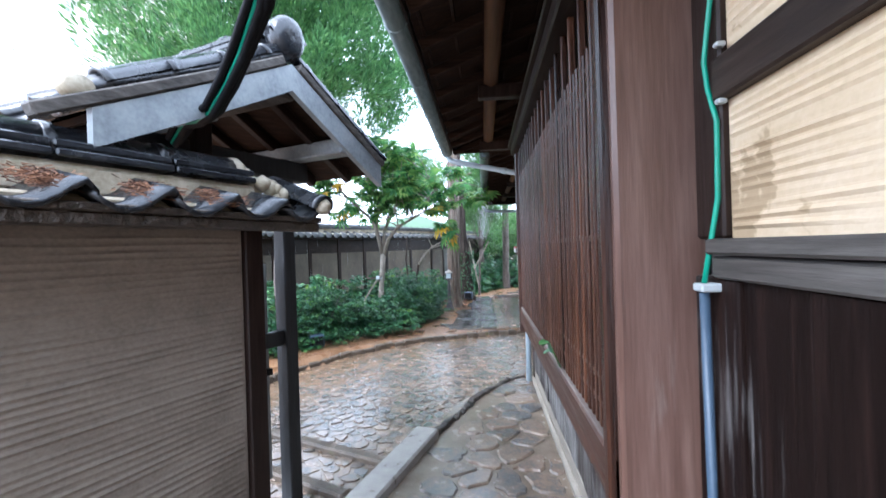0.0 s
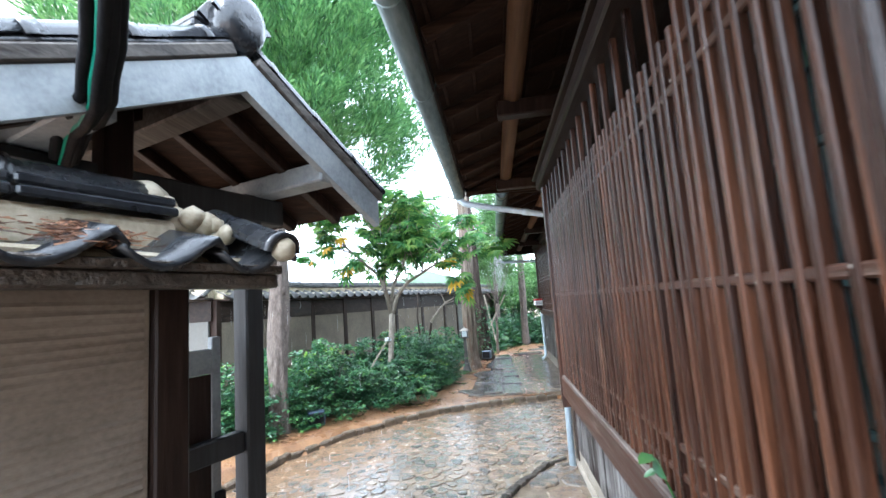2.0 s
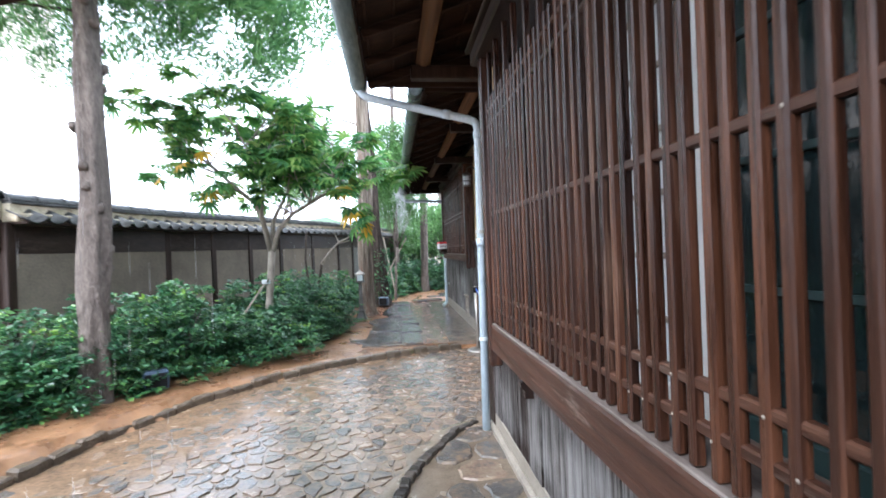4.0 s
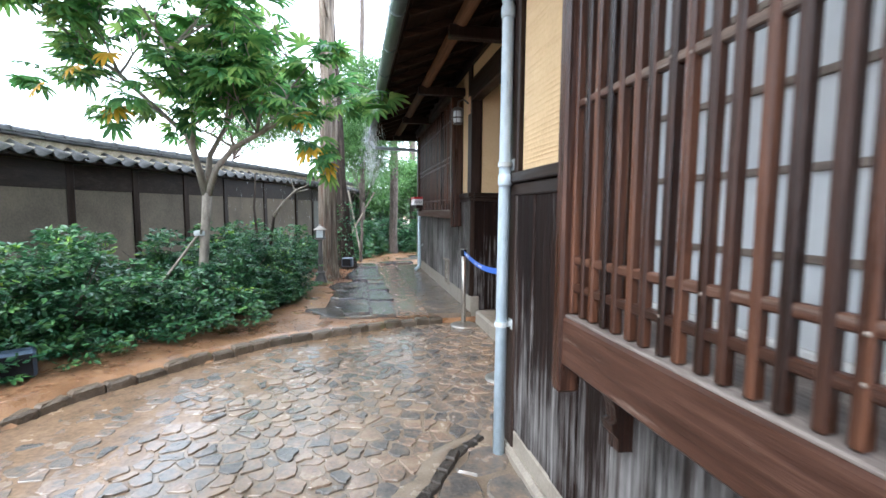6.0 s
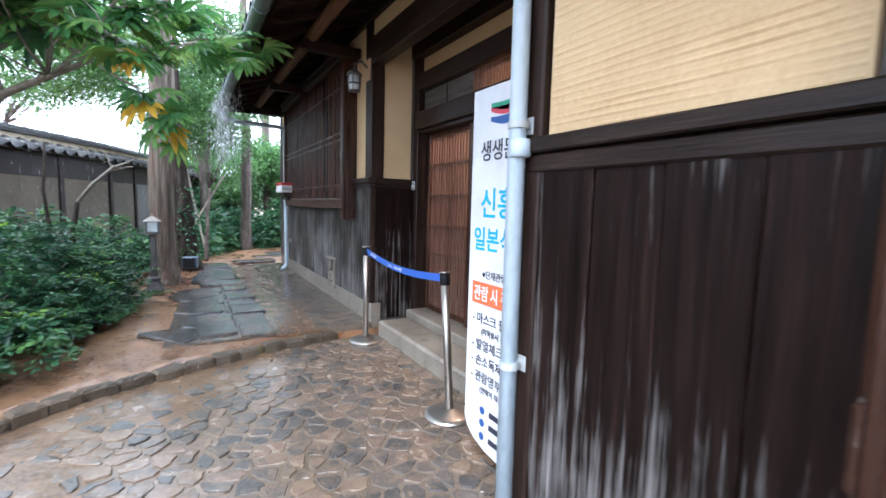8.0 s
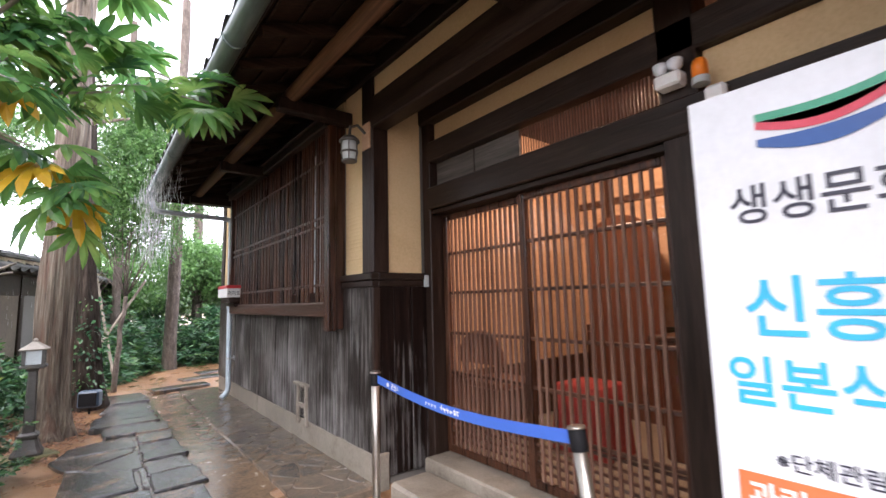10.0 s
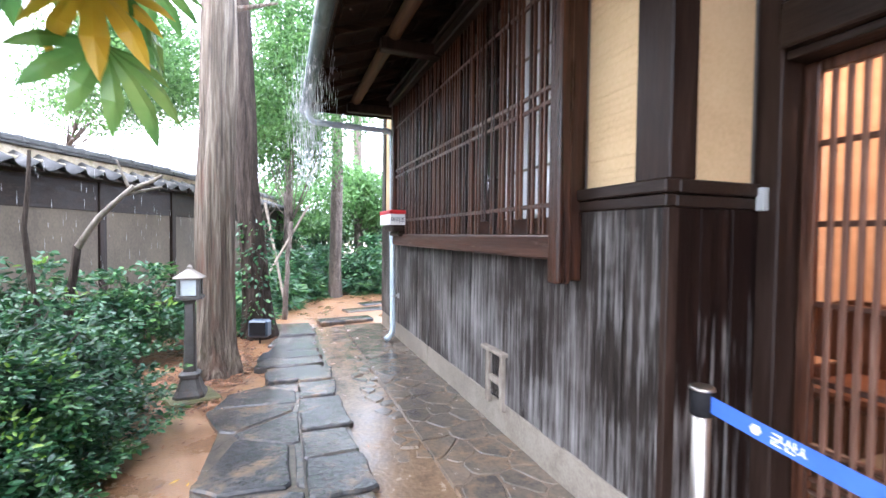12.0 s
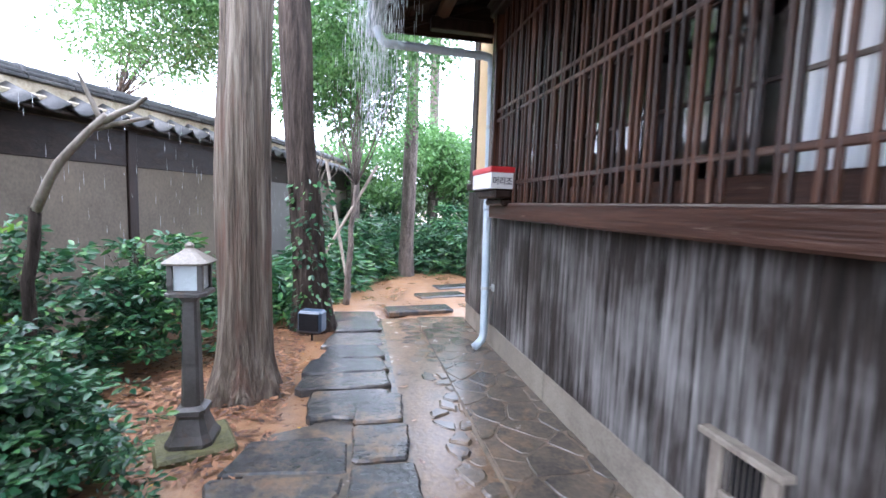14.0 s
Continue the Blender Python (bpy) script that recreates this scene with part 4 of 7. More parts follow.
part("cheek_board", Geo().box((1.01, 8.585, 1.12), (X2, 8.64, 2.76), 0.006), M_WOOD_RED, bay2)


def sash_window(parent, x, y0, y1, z0, z1, panes, rows, mat, thick=0.03, pane_mat=None):
    """Sliding sashes with muntins and panes behind a lattice."""
    n = panes
    w = (y1 - y0) / n
    for i in range(n):
        a, b = y0 + i * w, y0 + (i + 1) * w
        dx = 0.035 * (i % 2)
        g = Geo()
        for lo, hi in (((a, z0), (a + 0.035, z1)), ((b - 0.035, z0), (b, z1)), ((a + 0.036, z0), (b - 0.036, z0 + 0.05)), ((a + 0.036, z1 - 0.04), (b - 0.036, z1))):
            g.box((x + dx, lo[0], lo[1]), (x + dx + thick, hi[0], hi[1]), 0.003)
        sash = part("sash", g, mat, parent)
        for r in range(1, rows):
            z = z0 + 0.05 + (z1 - z0 - 0.09) * r / rows
            part("muntin", Geo().box((x + dx + 0.004, a + 0.036, z - 0.008), (x + dx + thick - 0.004, b - 0.036, z + 0.008), 0.002), M_SASH_BROWN if mat is M_SASH_WHITE else mat, sash)
        m = (a + b) / 2
        part("muntin", Geo().box((x + dx + 0.005, m - 0.008, z0 + 0.051), (x + dx + thick - 0.005, m + 0.008, z1 - 0.041), 0.002), mat, sash)
        pane = part("pane", Geo().box((x + dx + 0.013, a + 0.036, z0 + 0.051), (x + dx + 0.017, b - 0.036, z1 - 0.041), 0), pane_mat or M_FROST, sash)
        pane.visible_shadow = False


# pale nail heads where the slats are fixed to the rails
nr_ = random.Random(15)
g = Geo()
for i in range(1, 56):
    for z in (1.10, 1.18, 1.62, 2.10):
        if nr_.random() < 0.3:
            y = 1.15 + i * 3.04 / 56 + nr_.uniform(-0.003, 0.003)
            k = len(g.v)
            zz = z + nr_.uniform(-0.012, 0.012)
            ring = [(0.3735, y + 0.0042 * math.cos(a), zz + 0.0042 * math.sin(a)) for a in (0, 1.05, 2.1, 3.14, 4.19, 5.24)]
            g.v += ring + [(0.371, y, zz)]
            g.f += [(k + 6, k + (m + 1) % 6, k + m) for m in range(6)]
part("nail_heads", g, M_SASH_BROWN, bay1, "pale nail heads")["kind"] = "stuff"
sash_window(bay1, X1 - 0.07, 2.66, 4.16, 1.02, 2.44, 2, 8, M_SASH_WHITE)
sash_window(bay1, X1 - 0.07, 1.18, 2.66, 1.02, 2.44, 2, 5, M_TEAL, pane_mat=M_TEALGLASS)
sash_window(bay2, X2 + 0.05, 8.70, 9.46, 1.34, 2.74, 1, 4, M_SASH_WHITE, pane_mat=M_SKY_PANE)
sash_window(bay2, X2 + 0.05, 9.46, 11.70, 1.34, 2.74, 3, 4, M_WOOD_DARK, pane_mat=M_GLASS)


# ---- the entrance's sliding doors ----
def sliding_door(name, label, x, y0, y1, z0, z1):
    door = thing(name, label, "door", (x, (y0 + y1) / 2, z0), kind="structure")
    g = Geo()
    g.box((x, y0, z0), (x + 0.036, y0 + 0.05, z1), 0.004).box((x, y1 - 0.05, z0), (x + 0.036, y1, z1), 0.004)
    g.box((x, y0 + 0.051, z0), (x + 0.036, y1 - 0.051, z0 + 0.05), 0.004).box((x, y0 + 0.051, z1 - 0.045), (x + 0.036, y1 - 0.051, z1), 0.004)
    part("door_frame", g, M_WOOD_RED, door)
    n = 16
    slat = Geo().box((-0.008, -0.0095, 0), (0.012, 0.0095, z1 - z0 - 0.097), 0.003).mesh("slat", M_DOOR_SLAT)
    for i in range(1, n):
        piece("slat", slat, door, pose(x + 0.010, y0 + 0.05 + (y1 - y0 - 0.1) * i / n, z0 + 0.051))
    for z in (0.54, 0.79, 1.08, 1.38, 1.68):
        part("rail", Geo().box((x + 0.012, y0 + 0.051, z - 0.011), (x + 0.034, y1 - 0.051, z + 0.011), 0.003), M_WOOD_RED_H, door)
    for i in range(5):
        z = z0 + 0.10 + i * 0.048
        part("low_rail", Geo().box((x + 0.013, y0 + 0.051, z - 0.008), (x + 0.030, y1 - 0.051, z + 0.008), 0.002), M_WOOD_RED_H, door)
    pane = part("pane", Geo().box((x + 0.037, y0 + 0.051, z0 + 0.051), (x + 0.040, y1 - 0.051, z1 - 0.046), 0), M_GLASS, door, "clear glass behind the slats")
    pane.visible_shadow = False
    return door


sliding_door("door_1", "closed sliding door of close red-brown slats over glass", XD + 0.055, 7.17, 8.025, 0.22, 1.985)
sliding_door("door_2", "closed sliding door of close red-brown slats over glass", XD + 0.012, 6.235, 7.20, 0.22, 1.985)
solid("entrance_step", Geo().box((1.14, 6.15, -0.02), (XD - 0.165, 7.98, 0.145), 0.02), M_CONCRETE, "worn wet concrete step before the entrance", "step", kind="structure")


# ---- gate and its flanking wall, set at an angle ----
GATE_TURN = -math.degrees(math.atan2(0.36, 0.933))
GATE = pose(-1.04, 1.86, 0, 0, 0, GATE_TURN)  # x out towards the path, y along the wall


def gate_part(name, geo, mat, parent, label="", smooth=False):
    geo.v = [tuple(GATE @ Vector(p)) for p in geo.v]
    return part(name, geo, mat, parent, label, smooth)


def half_tile(length, radius, thick=0.016, sides=8):
    """A half-round cover tile along y with a collar at its lower end, its flat side down."""
    g = Geo()
    k = 0
    prof = [(0.0, 1.12), (0.035, 1.12), (0.04, 1.0), (length, 1.0)]
    for y, s in prof:
        for r in (radius * s, radius * s - thick):
            for j in range(sides + 1):
                a = math.pi * j / sides
                g.v.append((r * math.cos(a), y, r * math.sin(a)))
    n = sides + 1
    for i in range(len(prof) - 1):
        o, p = i * 2 * n, (i + 1) * 2 * n
        for j in range(sides):
            g.f.append((o + j, o + j + 1, p + j + 1, p + j))
            g.f.append((o + n + j + 1, o + n + j, p + n + j, p + n + j + 1))
    for o in (0, (len(prof) - 1) * 2 * n):
        for j in range(sides):
            q = (o + j, o + n + j, o + n + j + 1, o + j + 1)
            g.f.append(q if o == 0 else q[::-1])
    return g


def pan_tile(width, length, rise=0.045, thick=0.018, seg=8):
    """A wave tile: a trough with one raised rolled edge, along y."""
    g = Geo()
    for e in (0, 1):
        for lay in (0, 1):
            for s in range(seg + 1):
                t = s / seg
                z = -rise * math.sin(math.pi * min(t / 0.72, 1)) + (rise * 0.8 * math.sin(math.pi * (t - 0.72) / 0.28) if t > 0.72 else 0)
                g.v.append(((t - 0.5) * width, e * length, z - lay * thick))
    n = seg + 1
    for s in range(seg):
        g.f.append((s, s + 1, 2 * n + s + 1, 2 * n + s))
        g.f.append((n + s + 1, n + s, 3 * n + s, 3 * n + s + 1))
        g.f.append((s, n + s, n + s + 1, s + 1))
        g.f.append((2 * n + s + 1, 3 * n + s + 1, 3 * n + s, 2 * n + s))
    g.f += [(0, 2 * n, 3 * n, n), (n - 1, 2 * n - 1, 4 * n - 1, 3 * n - 1)]
    return g


flank = thing("wall_6", "ribbed brown stucco wall beside the gate under a small tiled roof", "garden wall", (-1.4, 0.9, 0), kind="structure")
g = Geo().box((-0.16, -4.2, -0.04), (0.0, -0.068, 1.74), 0.004)
k0 = len(g.v)
ribs(g, (-3.0, 0.05), (-0.085, 1.70), 0.0, 0.026, 1, 0.006, 0.010)
gate_part("stucco_wall", g, M_STUCCO_DARK, flank, "combed brown wet stucco")
gate_part("end_post", Geo().box((-0.17, -0.063, -0.04), (0.02, 0.037, 1.734), 0.006), M_WOOD_DARK, flank)
# eave boards take a black colour for the deep shade below the tiles
gate_part("eave_plate", Geo().box((-0.36, -4.2, 1.742), (0.235, 0.205, 1.768), 0.005).box((0.15, -4.2, 1.70), (0.225, 0.195, 1.741), 0.006).box((-0.35, -4.2, 1.70), (-0.28, 0.195, 1.741), 0.006), M_EDGE_SHADE, flank, "eave boards blackened for the deep shade under the tiles")
gate_part("mortar_bed", Geo().box((-0.30, -4.2, 1.766), (0.14, 0.18, 1.80), 0.01).box((-0.20, -4.2, 1.80), (0.035, 0.0, 1.915), 0.02), M_MORTAR, flank, "mossy cream mortar under the ridge")
tile_a = pan_tile(0.265, 0.30).mesh("roof_tile", M_TILE)
tile_a.shade_smooth()
tile_b = pan_tile(0.265, 0.26).mesh("roof_tile", M_TILE)
tile_b.shade_smooth()
for i in range(17):
    s = 0.115 - i * 0.25
    piece("roof_tile", tile_b, flank, GATE @ pose(0.252, s, 1.80, 0, 0, 90) @ pose(0, 0, 0, 13, 0, 0))
    piece("roof_tile", tile_a, flank, GATE @ pose(-0.38, s, 1.80, 0, 0, -90) @ pose(0, 0, 0, 24, 0, 0))
for i in range(11):
    s0 = -0.01 - 0.38 * (i + 1)
    for z, w in ((1.925, 0.13), (1.957, 0.115)):
        gate_part("ridge_course", Geo().box((-0.08 - w, s0 + 0.004, z), (-0.08 + w, s0 + 0.376, z + 0.026), 0.006), M_TILE, flank)
cap = half_tile(0.37, 0.062).mesh("ridge_tile", M_TILE)
cap.shade_smooth()
for i in range(10):
    piece("ridge_tile", cap, flank, GATE @ pose(-0.08, -0.05 - 0.36 * (i + 1), 1.985))
g = Geo()
lump = random.Random(8)
for k in range(16):
    # trowelled mortar that slumps from the ridge end down to the verge
    u = k / 15
    r = lump.uniform(0.034, 0.062) * (1.1 - 0.45 * u)
    c = Vector((-0.10 + 0.17 * u + lump.uniform(-0.02, 0.02), -0.05 + 0.17 * u + lump.uniform(-0.03, 0.03), 2.0 - 0.125 * u + lump.uniform(-0.035, 0.012)))
    es = (-1.5, -1.1, -0.6, 0.0, 0.6, 1.1, 1.5)
    g.tube([(c.x, c.y, c.z + r * lump.uniform(0.75, 1.0) * math.sin(e)) for e in es], [r * math.cos(e) * lump.uniform(0.9, 1.12) for e in es], 12, True, 0.5)
gate_part("ridge_end_plug", g, M_MORTAR, flank, "lumpy cream mortar ridge end", True)
end_tile = half_tile(0.36, 0.05).mesh("verge_tile", M_TILE)
end_tile.shade_smooth()
piece("verge_tile", end_tile, flank, GATE @ pose(0.268, 0.178, 1.805, 0, 0, 90) @ pose(0, 0, 0, 22, 0, 0) @ Matrix.Diagonal((1.15, 1.0, 1.15, 1)))
gate_part("verge_plug", Geo().lathe([(0.018, -0.035), (0.035, -0.018), (0.037, 0.015), (0.02, 0.036)], (0.265, 0.179, 1.815), 12), M_MORTAR, flank, "cream mortar plug", True)

gate = thing("gate", "old timber gate with a tiled gable roof and blue-grey bargeboards", "gate", (-1.3, 2.5, 0))
APEX_Y, APEX_Z, RUN = 0.24, 2.43, 0.78


def gable(y):
    d = abs(y - APEX_Y)
    return APEX_Z - 0.54 * d + 0.03 * d * d


for sgn in (1, -1):
    g = Geo()
    n = 6
    for j in range(2):
        for i in range(n + 1):
            y = APEX_Y + sgn * (RUN + (0.12 if sgn < 0 else 0.0)) * i / n
            g.v += [(0.0 + 0.035 * j, y, gable(y)), (0.0 + 0.035 * j, y, gable(y) + 0.135)]
    for i in range(n):
        a, b = 2 * i, 2 * (n + 1) + 2 * i
        g.f += [(a, a + 1, a + 3, a + 2), (b, b + 2, b + 3, b + 1), (a, a + 2, b + 2, b), (a + 1, b + 1, b + 3, a + 3)]
    e, f = 2 * n, 2 * (n + 1) + 2 * n
    g.f.append((e, e + 1, f + 1, f))
    gate_part("bargeboard", g, M_PAINT_GREY, gate, "blue-grey painted bargeboard")
    g = Geo()
    for i in range(3 if sgn > 0 else 4):
        y = APEX_Y + sgn * (0.05 + i * 0.25)
        y2 = y + sgn * 0.26
        g.beam((0.015, y, gable(y) + 0.165), (0.015, y2, gable(y2) + 0.165), 0.06, 0.045, 0.006)
    gate_part("verge_batten", g, M_WOOD_GREY, gate)
    # board underside and rafters
    g = Geo()
    ye = APEX_Y + sgn * (RUN + 0.02)
    q = [(0.0, APEX_Y, APEX_Z + 0.115), (0.0, ye, gable(ye) + 0.10), (-2.6, ye, gable(ye) + 0.10), (-2.6, APEX_Y, APEX_Z + 0.115)]
    g.add(q + [(x, y, z + 0.03) for x, y, z in q], [(0, 1, 2, 3), (7, 6, 5, 4), (0, 4, 5, 1), (1, 5, 6, 2), (2, 6, 7, 3), (3, 7, 4, 0)])
    gate_part("roof_board", g, M_SOFFIT, gate, "dark reddish roof boards")
    for i in range(8):
        x = -0.22 - i * 0.32
        y2 = APEX_Y + sgn * (RUN - 0.02)
        gate_part("rafter", Geo().beam((x, APEX_Y, APEX_Z + 0.08), (x, y2, gable(y2) + 0.06), 0.05, 0.06, 0.005), M_WOOD_DARK, gate)
gate_part("purlin", Geo().box((-2.5, 0.63, 2.185), (0.015, 0.745, 2.275), 0.008), M_PAINT_GREY, gate, "grey painted purlin end")
gate_part("purlin", Geo().box((-2.5, -0.27, 2.185), (-0.01, -0.155, 2.275), 0.008), M_PAINT_GREY, gate)
gate_part("ridge_beam", Geo().box((-2.5, 0.18, 2.40), (-0.01, 0.30, 2.53), 0.008), M_WOOD_GREY, gate)
M_GATEPOST = material("slate_grey_gate_timber", [(0.012, 0.013, 0.014), (0.024, 0.026, 0.028), (0.045, 0.048, 0.05)], (16, 16, 1.4), 0.6, 0.12, 0.35, 80)
for x, y in ((-0.448, 0.62), (-2.2, 0.62), (-2.2, 0.0), (-0.40, 0.02)):
    gate_part("post", Geo().box((x - 0.048, y - 0.048, -0.04), (x + 0.048, y + 0.048, 2.19 if y > 0.3 else 2.40), 0.008), M_GATEPOST if y > 0.3 else M_WOOD_DARK, gate)
gate_part("tie_beam", Geo().box((-0.50, -0.3, 2.06), (-0.395, 0.80, 2.184), 0.008), M_GATEPOST, gate)
gate_part("crossbeam", Geo().box((-2.3, 0.57, 2.08), (-0.545, 0.67, 2.184), 0.008), M_GATEPOST, gate)
gate_part("tie_rail", Geo().box((-0.475, 0.07, 1.03), (-0.42, 0.571, 1.12), 0.006), M_GATEPOST, gate)
gate_part("wicket_panel", Geo().box((-0.49, 0.07, 0.25), (-0.478, 0.452, 1.383), 0.003), M_WOOD_DARK, gate, "dark wicket board panel")
gate_part("wicket_frame", Geo().box((-0.51, 0.455, 0.22), (-0.478, 0.498, 1.54), 0.004).box((-0.51, 0.07, 1.385), (-0.478, 0.454, 1.49), 0.004), M_PAINT_GREY, gate, "pale grey wicket frame")
gate_part("wicket_bolt", Geo().box((-0.477, 0.46, 0.86), (-0.45, 0.50, 0.90), 0.004), M_BLACK, gate)
# tiles of the gate roof
for sgn in (1, -1):
    for r in range(3 if sgn > 0 else 4):
        for c in range(10):
            y = APEX_Y + sgn * (RUN + 0.06 - r * 0.245)
            if sgn < 0:
                y -= 0.10
            z = gable(y) + 0.205
            x = -0.11 - c * 0.25
            m = GATE @ pose(x, y, z, 0, 0, 180 if sgn > 0 else 0) @ pose(0, 0, 0, 28, 0, 0)
            piece("roof_tile", tile_a, gate, m)
    for r in range(4):
        y = APEX_Y + sgn * (RUN + 0.07 - r * 0.235)
        piece("verge_tile", end_tile, gate, GATE @ pose(-0.02, y, gable(y) + 0.215, 0, 0, 180 if sgn > 0 else 0) @ pose(0, 0, 0, 28, 0, 0) @ Matrix.Diagonal((0.95, 0.85, 0.95, 1)))
for i in range(8):
    for z, w in ((2.64, 0.13), (2.675, 0.12), (2.71, 0.11)):
        gate_part("ridge_course", Geo().box((-0.09 - 0.33 * (i + 1), APEX_Y - w, z), (-0.096 - 0.33 * i, APEX_Y + w, z + 0.03), 0.006), M_TILE, gate)
    piece("ridge_tile", cap, gate, GATE @ pose(-0.08 - 0.33 * i, APEX_Y, 2.742, 0, 0, 90))
gate_part("ridge_mortar", Geo().box((-2.6, APEX_Y - 0.10, 2.54), (-0.06, APEX_Y + 0.10, 2.64), 0.02), M_MORTAR, gate)
g = Geo()
for h, r in ((-0.05, 0.046), (0.005, 0.048), (0.012, 0.04), (0.014, 0.0)):
    for k in range(16):
        an = 2 * math.pi * k / 16
        g.v.append((0.02 + h, APEX_Y - 0.93 + r * math.cos(an), gable(APEX_Y - 0.93) + 0.215 + 0.8 * r * math.sin(an)))
for i in range(3):
    for k in range(16):
        p, q = i * 16 + k, i * 16 + (k + 1) % 16
        g.f.append((p, q, q + 16, p + 16))
gate_part("verge_end_plug", g, M_MORTAR, gate, "cream mortar plug in the verge tile", True)
# round ridge end ornament
g = Geo()
disc = [(0.0, 0.055), (0.055, 0.06), (0.085, 0.05), (0.105, 0.02), (0.105, -0.04), (0.07, -0.05)]
for k, (r, h) in enumerate(disc):
    for j in range(20):
        a = 2 * math.pi * j / 20
        g.v.append((0.0 + h, APEX_Y + r * math.cos(a) * 0.95, 2.70 + r * math.sin(a) * 1.1))
for k in range(len(disc) - 1):
    for j in range(20):
        q, w = k * 20 + j, k * 20 + (j + 1) % 20
        g.f.append((q, w, w + 20, q + 20))
g.f.append(tuple(range((len(disc) - 1) * 20, len(disc) * 20)))
gate_part("ridge_ornament", g, M_TILE, gate, "round black ridge-end tile", True)
gate_part("ridge_plug", Geo().lathe([(0.05, -0.05), (0.09, -0.02), (0.08, 0.03), (0.04, 0.05)], (-0.14, APEX_Y - 0.05, 2.60), 12), M_MORTAR, gate, "cream mortar lump", True)

# ---- long garden wall with tiled coping ----
WALL_LINE = [(-9.5, 6.2), (-4.55, 7.3), (-3.95, 9.6), (-2.75, 12.1), (-1.75, 14.3), (-0.85, 17.0), (0.2, 21.0)]
M_EAVE_TILE = M_TILE_GREY


def coped_wall(parent, a, b, tall, ribbed=False):
    ax, ay = a
    d = math.hypot(b[0] - ax, b[1] - ay)
    turn = math.degrees(math.atan2(b[1] - ay, b[0] - ax))
    m = pose(ax, ay, 0, 0, 0, turn)  # x along the wall, -y towards the path

    def put(name, geo, mat, label="", smooth=False):
        geo.v = [tuple(m @ Vector(p)) for p in geo.v]
        return part(name, geo, mat, parent, label, smooth)

    n = max(1, round(d / 1.0))
    for i in range(n):
        s0, s1 = d * i / n, d * (i + 1) / n
        mat = M_PLASTER_WHITE if random.random() < 0.2 else M_PLASTER_GREY
        g = Geo().box((s0 + 0.05, -0.09, 0.0), (s1 - 0.05, 0.09, tall - 0.2), 0.003)
        put("wall_panel", g, mat)
        put("wall_post", Geo().box((s0 - 0.05, -0.115, 0.0), (s0 + 0.05, 0.115, tall - 0.2), 0.006), M_WOOD_DARK)
    # one even dark band along the top of the wall
    put("upper_boards", Geo().box((0, -0.098, tall - 0.56), (d, 0.098, tall - 0.235), 0.004), M_WOOD_DARK_H, "dark band along the wall top under the eave")
    put("eave_board", Geo().box((0, -0.33, tall - 0.225), (d, 0.33, tall - 0.195), 0.005), M_WOOD_DARK_H)
    put("coping_core", Geo().box((0, -0.2, tall - 0.195), (d, 0.2, tall - 0.09), 0.01).box((0, -0.1, tall - 0.09), (d, 0.1, tall + 0.02), 0.01), M_MORTAR, "lime mortar under the ridge")
    cols = round(d / 0.25)
    w = d / cols
    g = Geo()
    for i in range(cols):
        for sgn in (1, -1):
            t = pan_tile(w * 1.04, 0.33, 0.04)
            mm = pose((i + 0.5) * w, -0.37 * sgn, tall - 0.17, 0, 0, 0 if sgn > 0 else 180) @ pose(0, 0, 0, 22, 0, 0)
            g.add(t.v, t.f, mm)
    put("coping_tiles", g, M_EAVE_TILE, "wet grey wave tiles", True)
    g = Geo()
    for z, ww in ((tall + 0.02, 0.13), (tall + 0.052, 0.115)):
        k = round(d / 0.36)
        for i in range(k):
            g.box((d * i / k + 0.004, -ww, z), (d * (i + 1) / k - 0.004, ww, z + 0.026), 0.004)
    put("ridge_courses", g, M_TILE_GREY, "flat ridge tiles")
    g = Geo()
    k = round(d / 0.36)
    for i in range(k):
        t = half_tile(d / k + 0.01, 0.06, sides=6)
        g.add(t.v, t.f, pose(d * i / k, 0, tall + 0.082, 0, 0, -90))
    put("ridge_tiles", g, M_TILE_GREY, "half-round ridge tiles", True)


for k in range(len(WALL_LINE) - 1):
    w = thing("wall_%d" % (7 + k), "stained plaster garden wall with dark posts under tiled coping", "garden wall", (*WALL_LINE[k], 0), kind="structure")
    coped_wall(w, WALL_LINE[k], WALL_LINE[k + 1], 2.12 if k != 0 else 2.15)


# ---- foliage ----
def leaf_cloud(centres, outward, size, slim=0.42, droop=0.25, spread=0.8, fold=0.25, rng=None):
    """Many small pointed leaves: six corners each, folded along the midrib. centres and outward: arrays n x 3."""
    n = len(centres)
    d = outward + rng.normal(0, spread, (n, 3))
    d[:, 2] -= droop
    d /= np.linalg.norm(d, axis=1)[:, None] + 1e-9
    up = rng.normal(0, 0.6, (n, 3)) + np.array((0, 0, 1.0))
    s = np.cross(d, up)
    s /= np.linalg.norm(s, axis=1)[:, None] + 1e-9
    nn = np.cross(s, d)
    ln = size * rng.uniform(0.6, 1.25, n)
    w = ln * slim * 0.5
    rows = []
    for along, side, lift in ((0, 0, 0), (0.35, 1, 1), (0.75, 0.7, 0.6), (1, 0, -0.6), (0.75, -0.7, 0.6), (0.35, -1, 1)):
        rows.append(centres + d * (ln * along)[:, None] + s * (w * side)[:, None] + nn * (w * fold * lift)[:, None])
    v = np.stack(rows, 1).reshape(-1, 3)
    base = np.arange(n)[:, None] * 6
    f = np.concatenate([base + np.array((0, 1, 2, 3)), base + np.array((0, 3, 4, 5))])
    return v, f


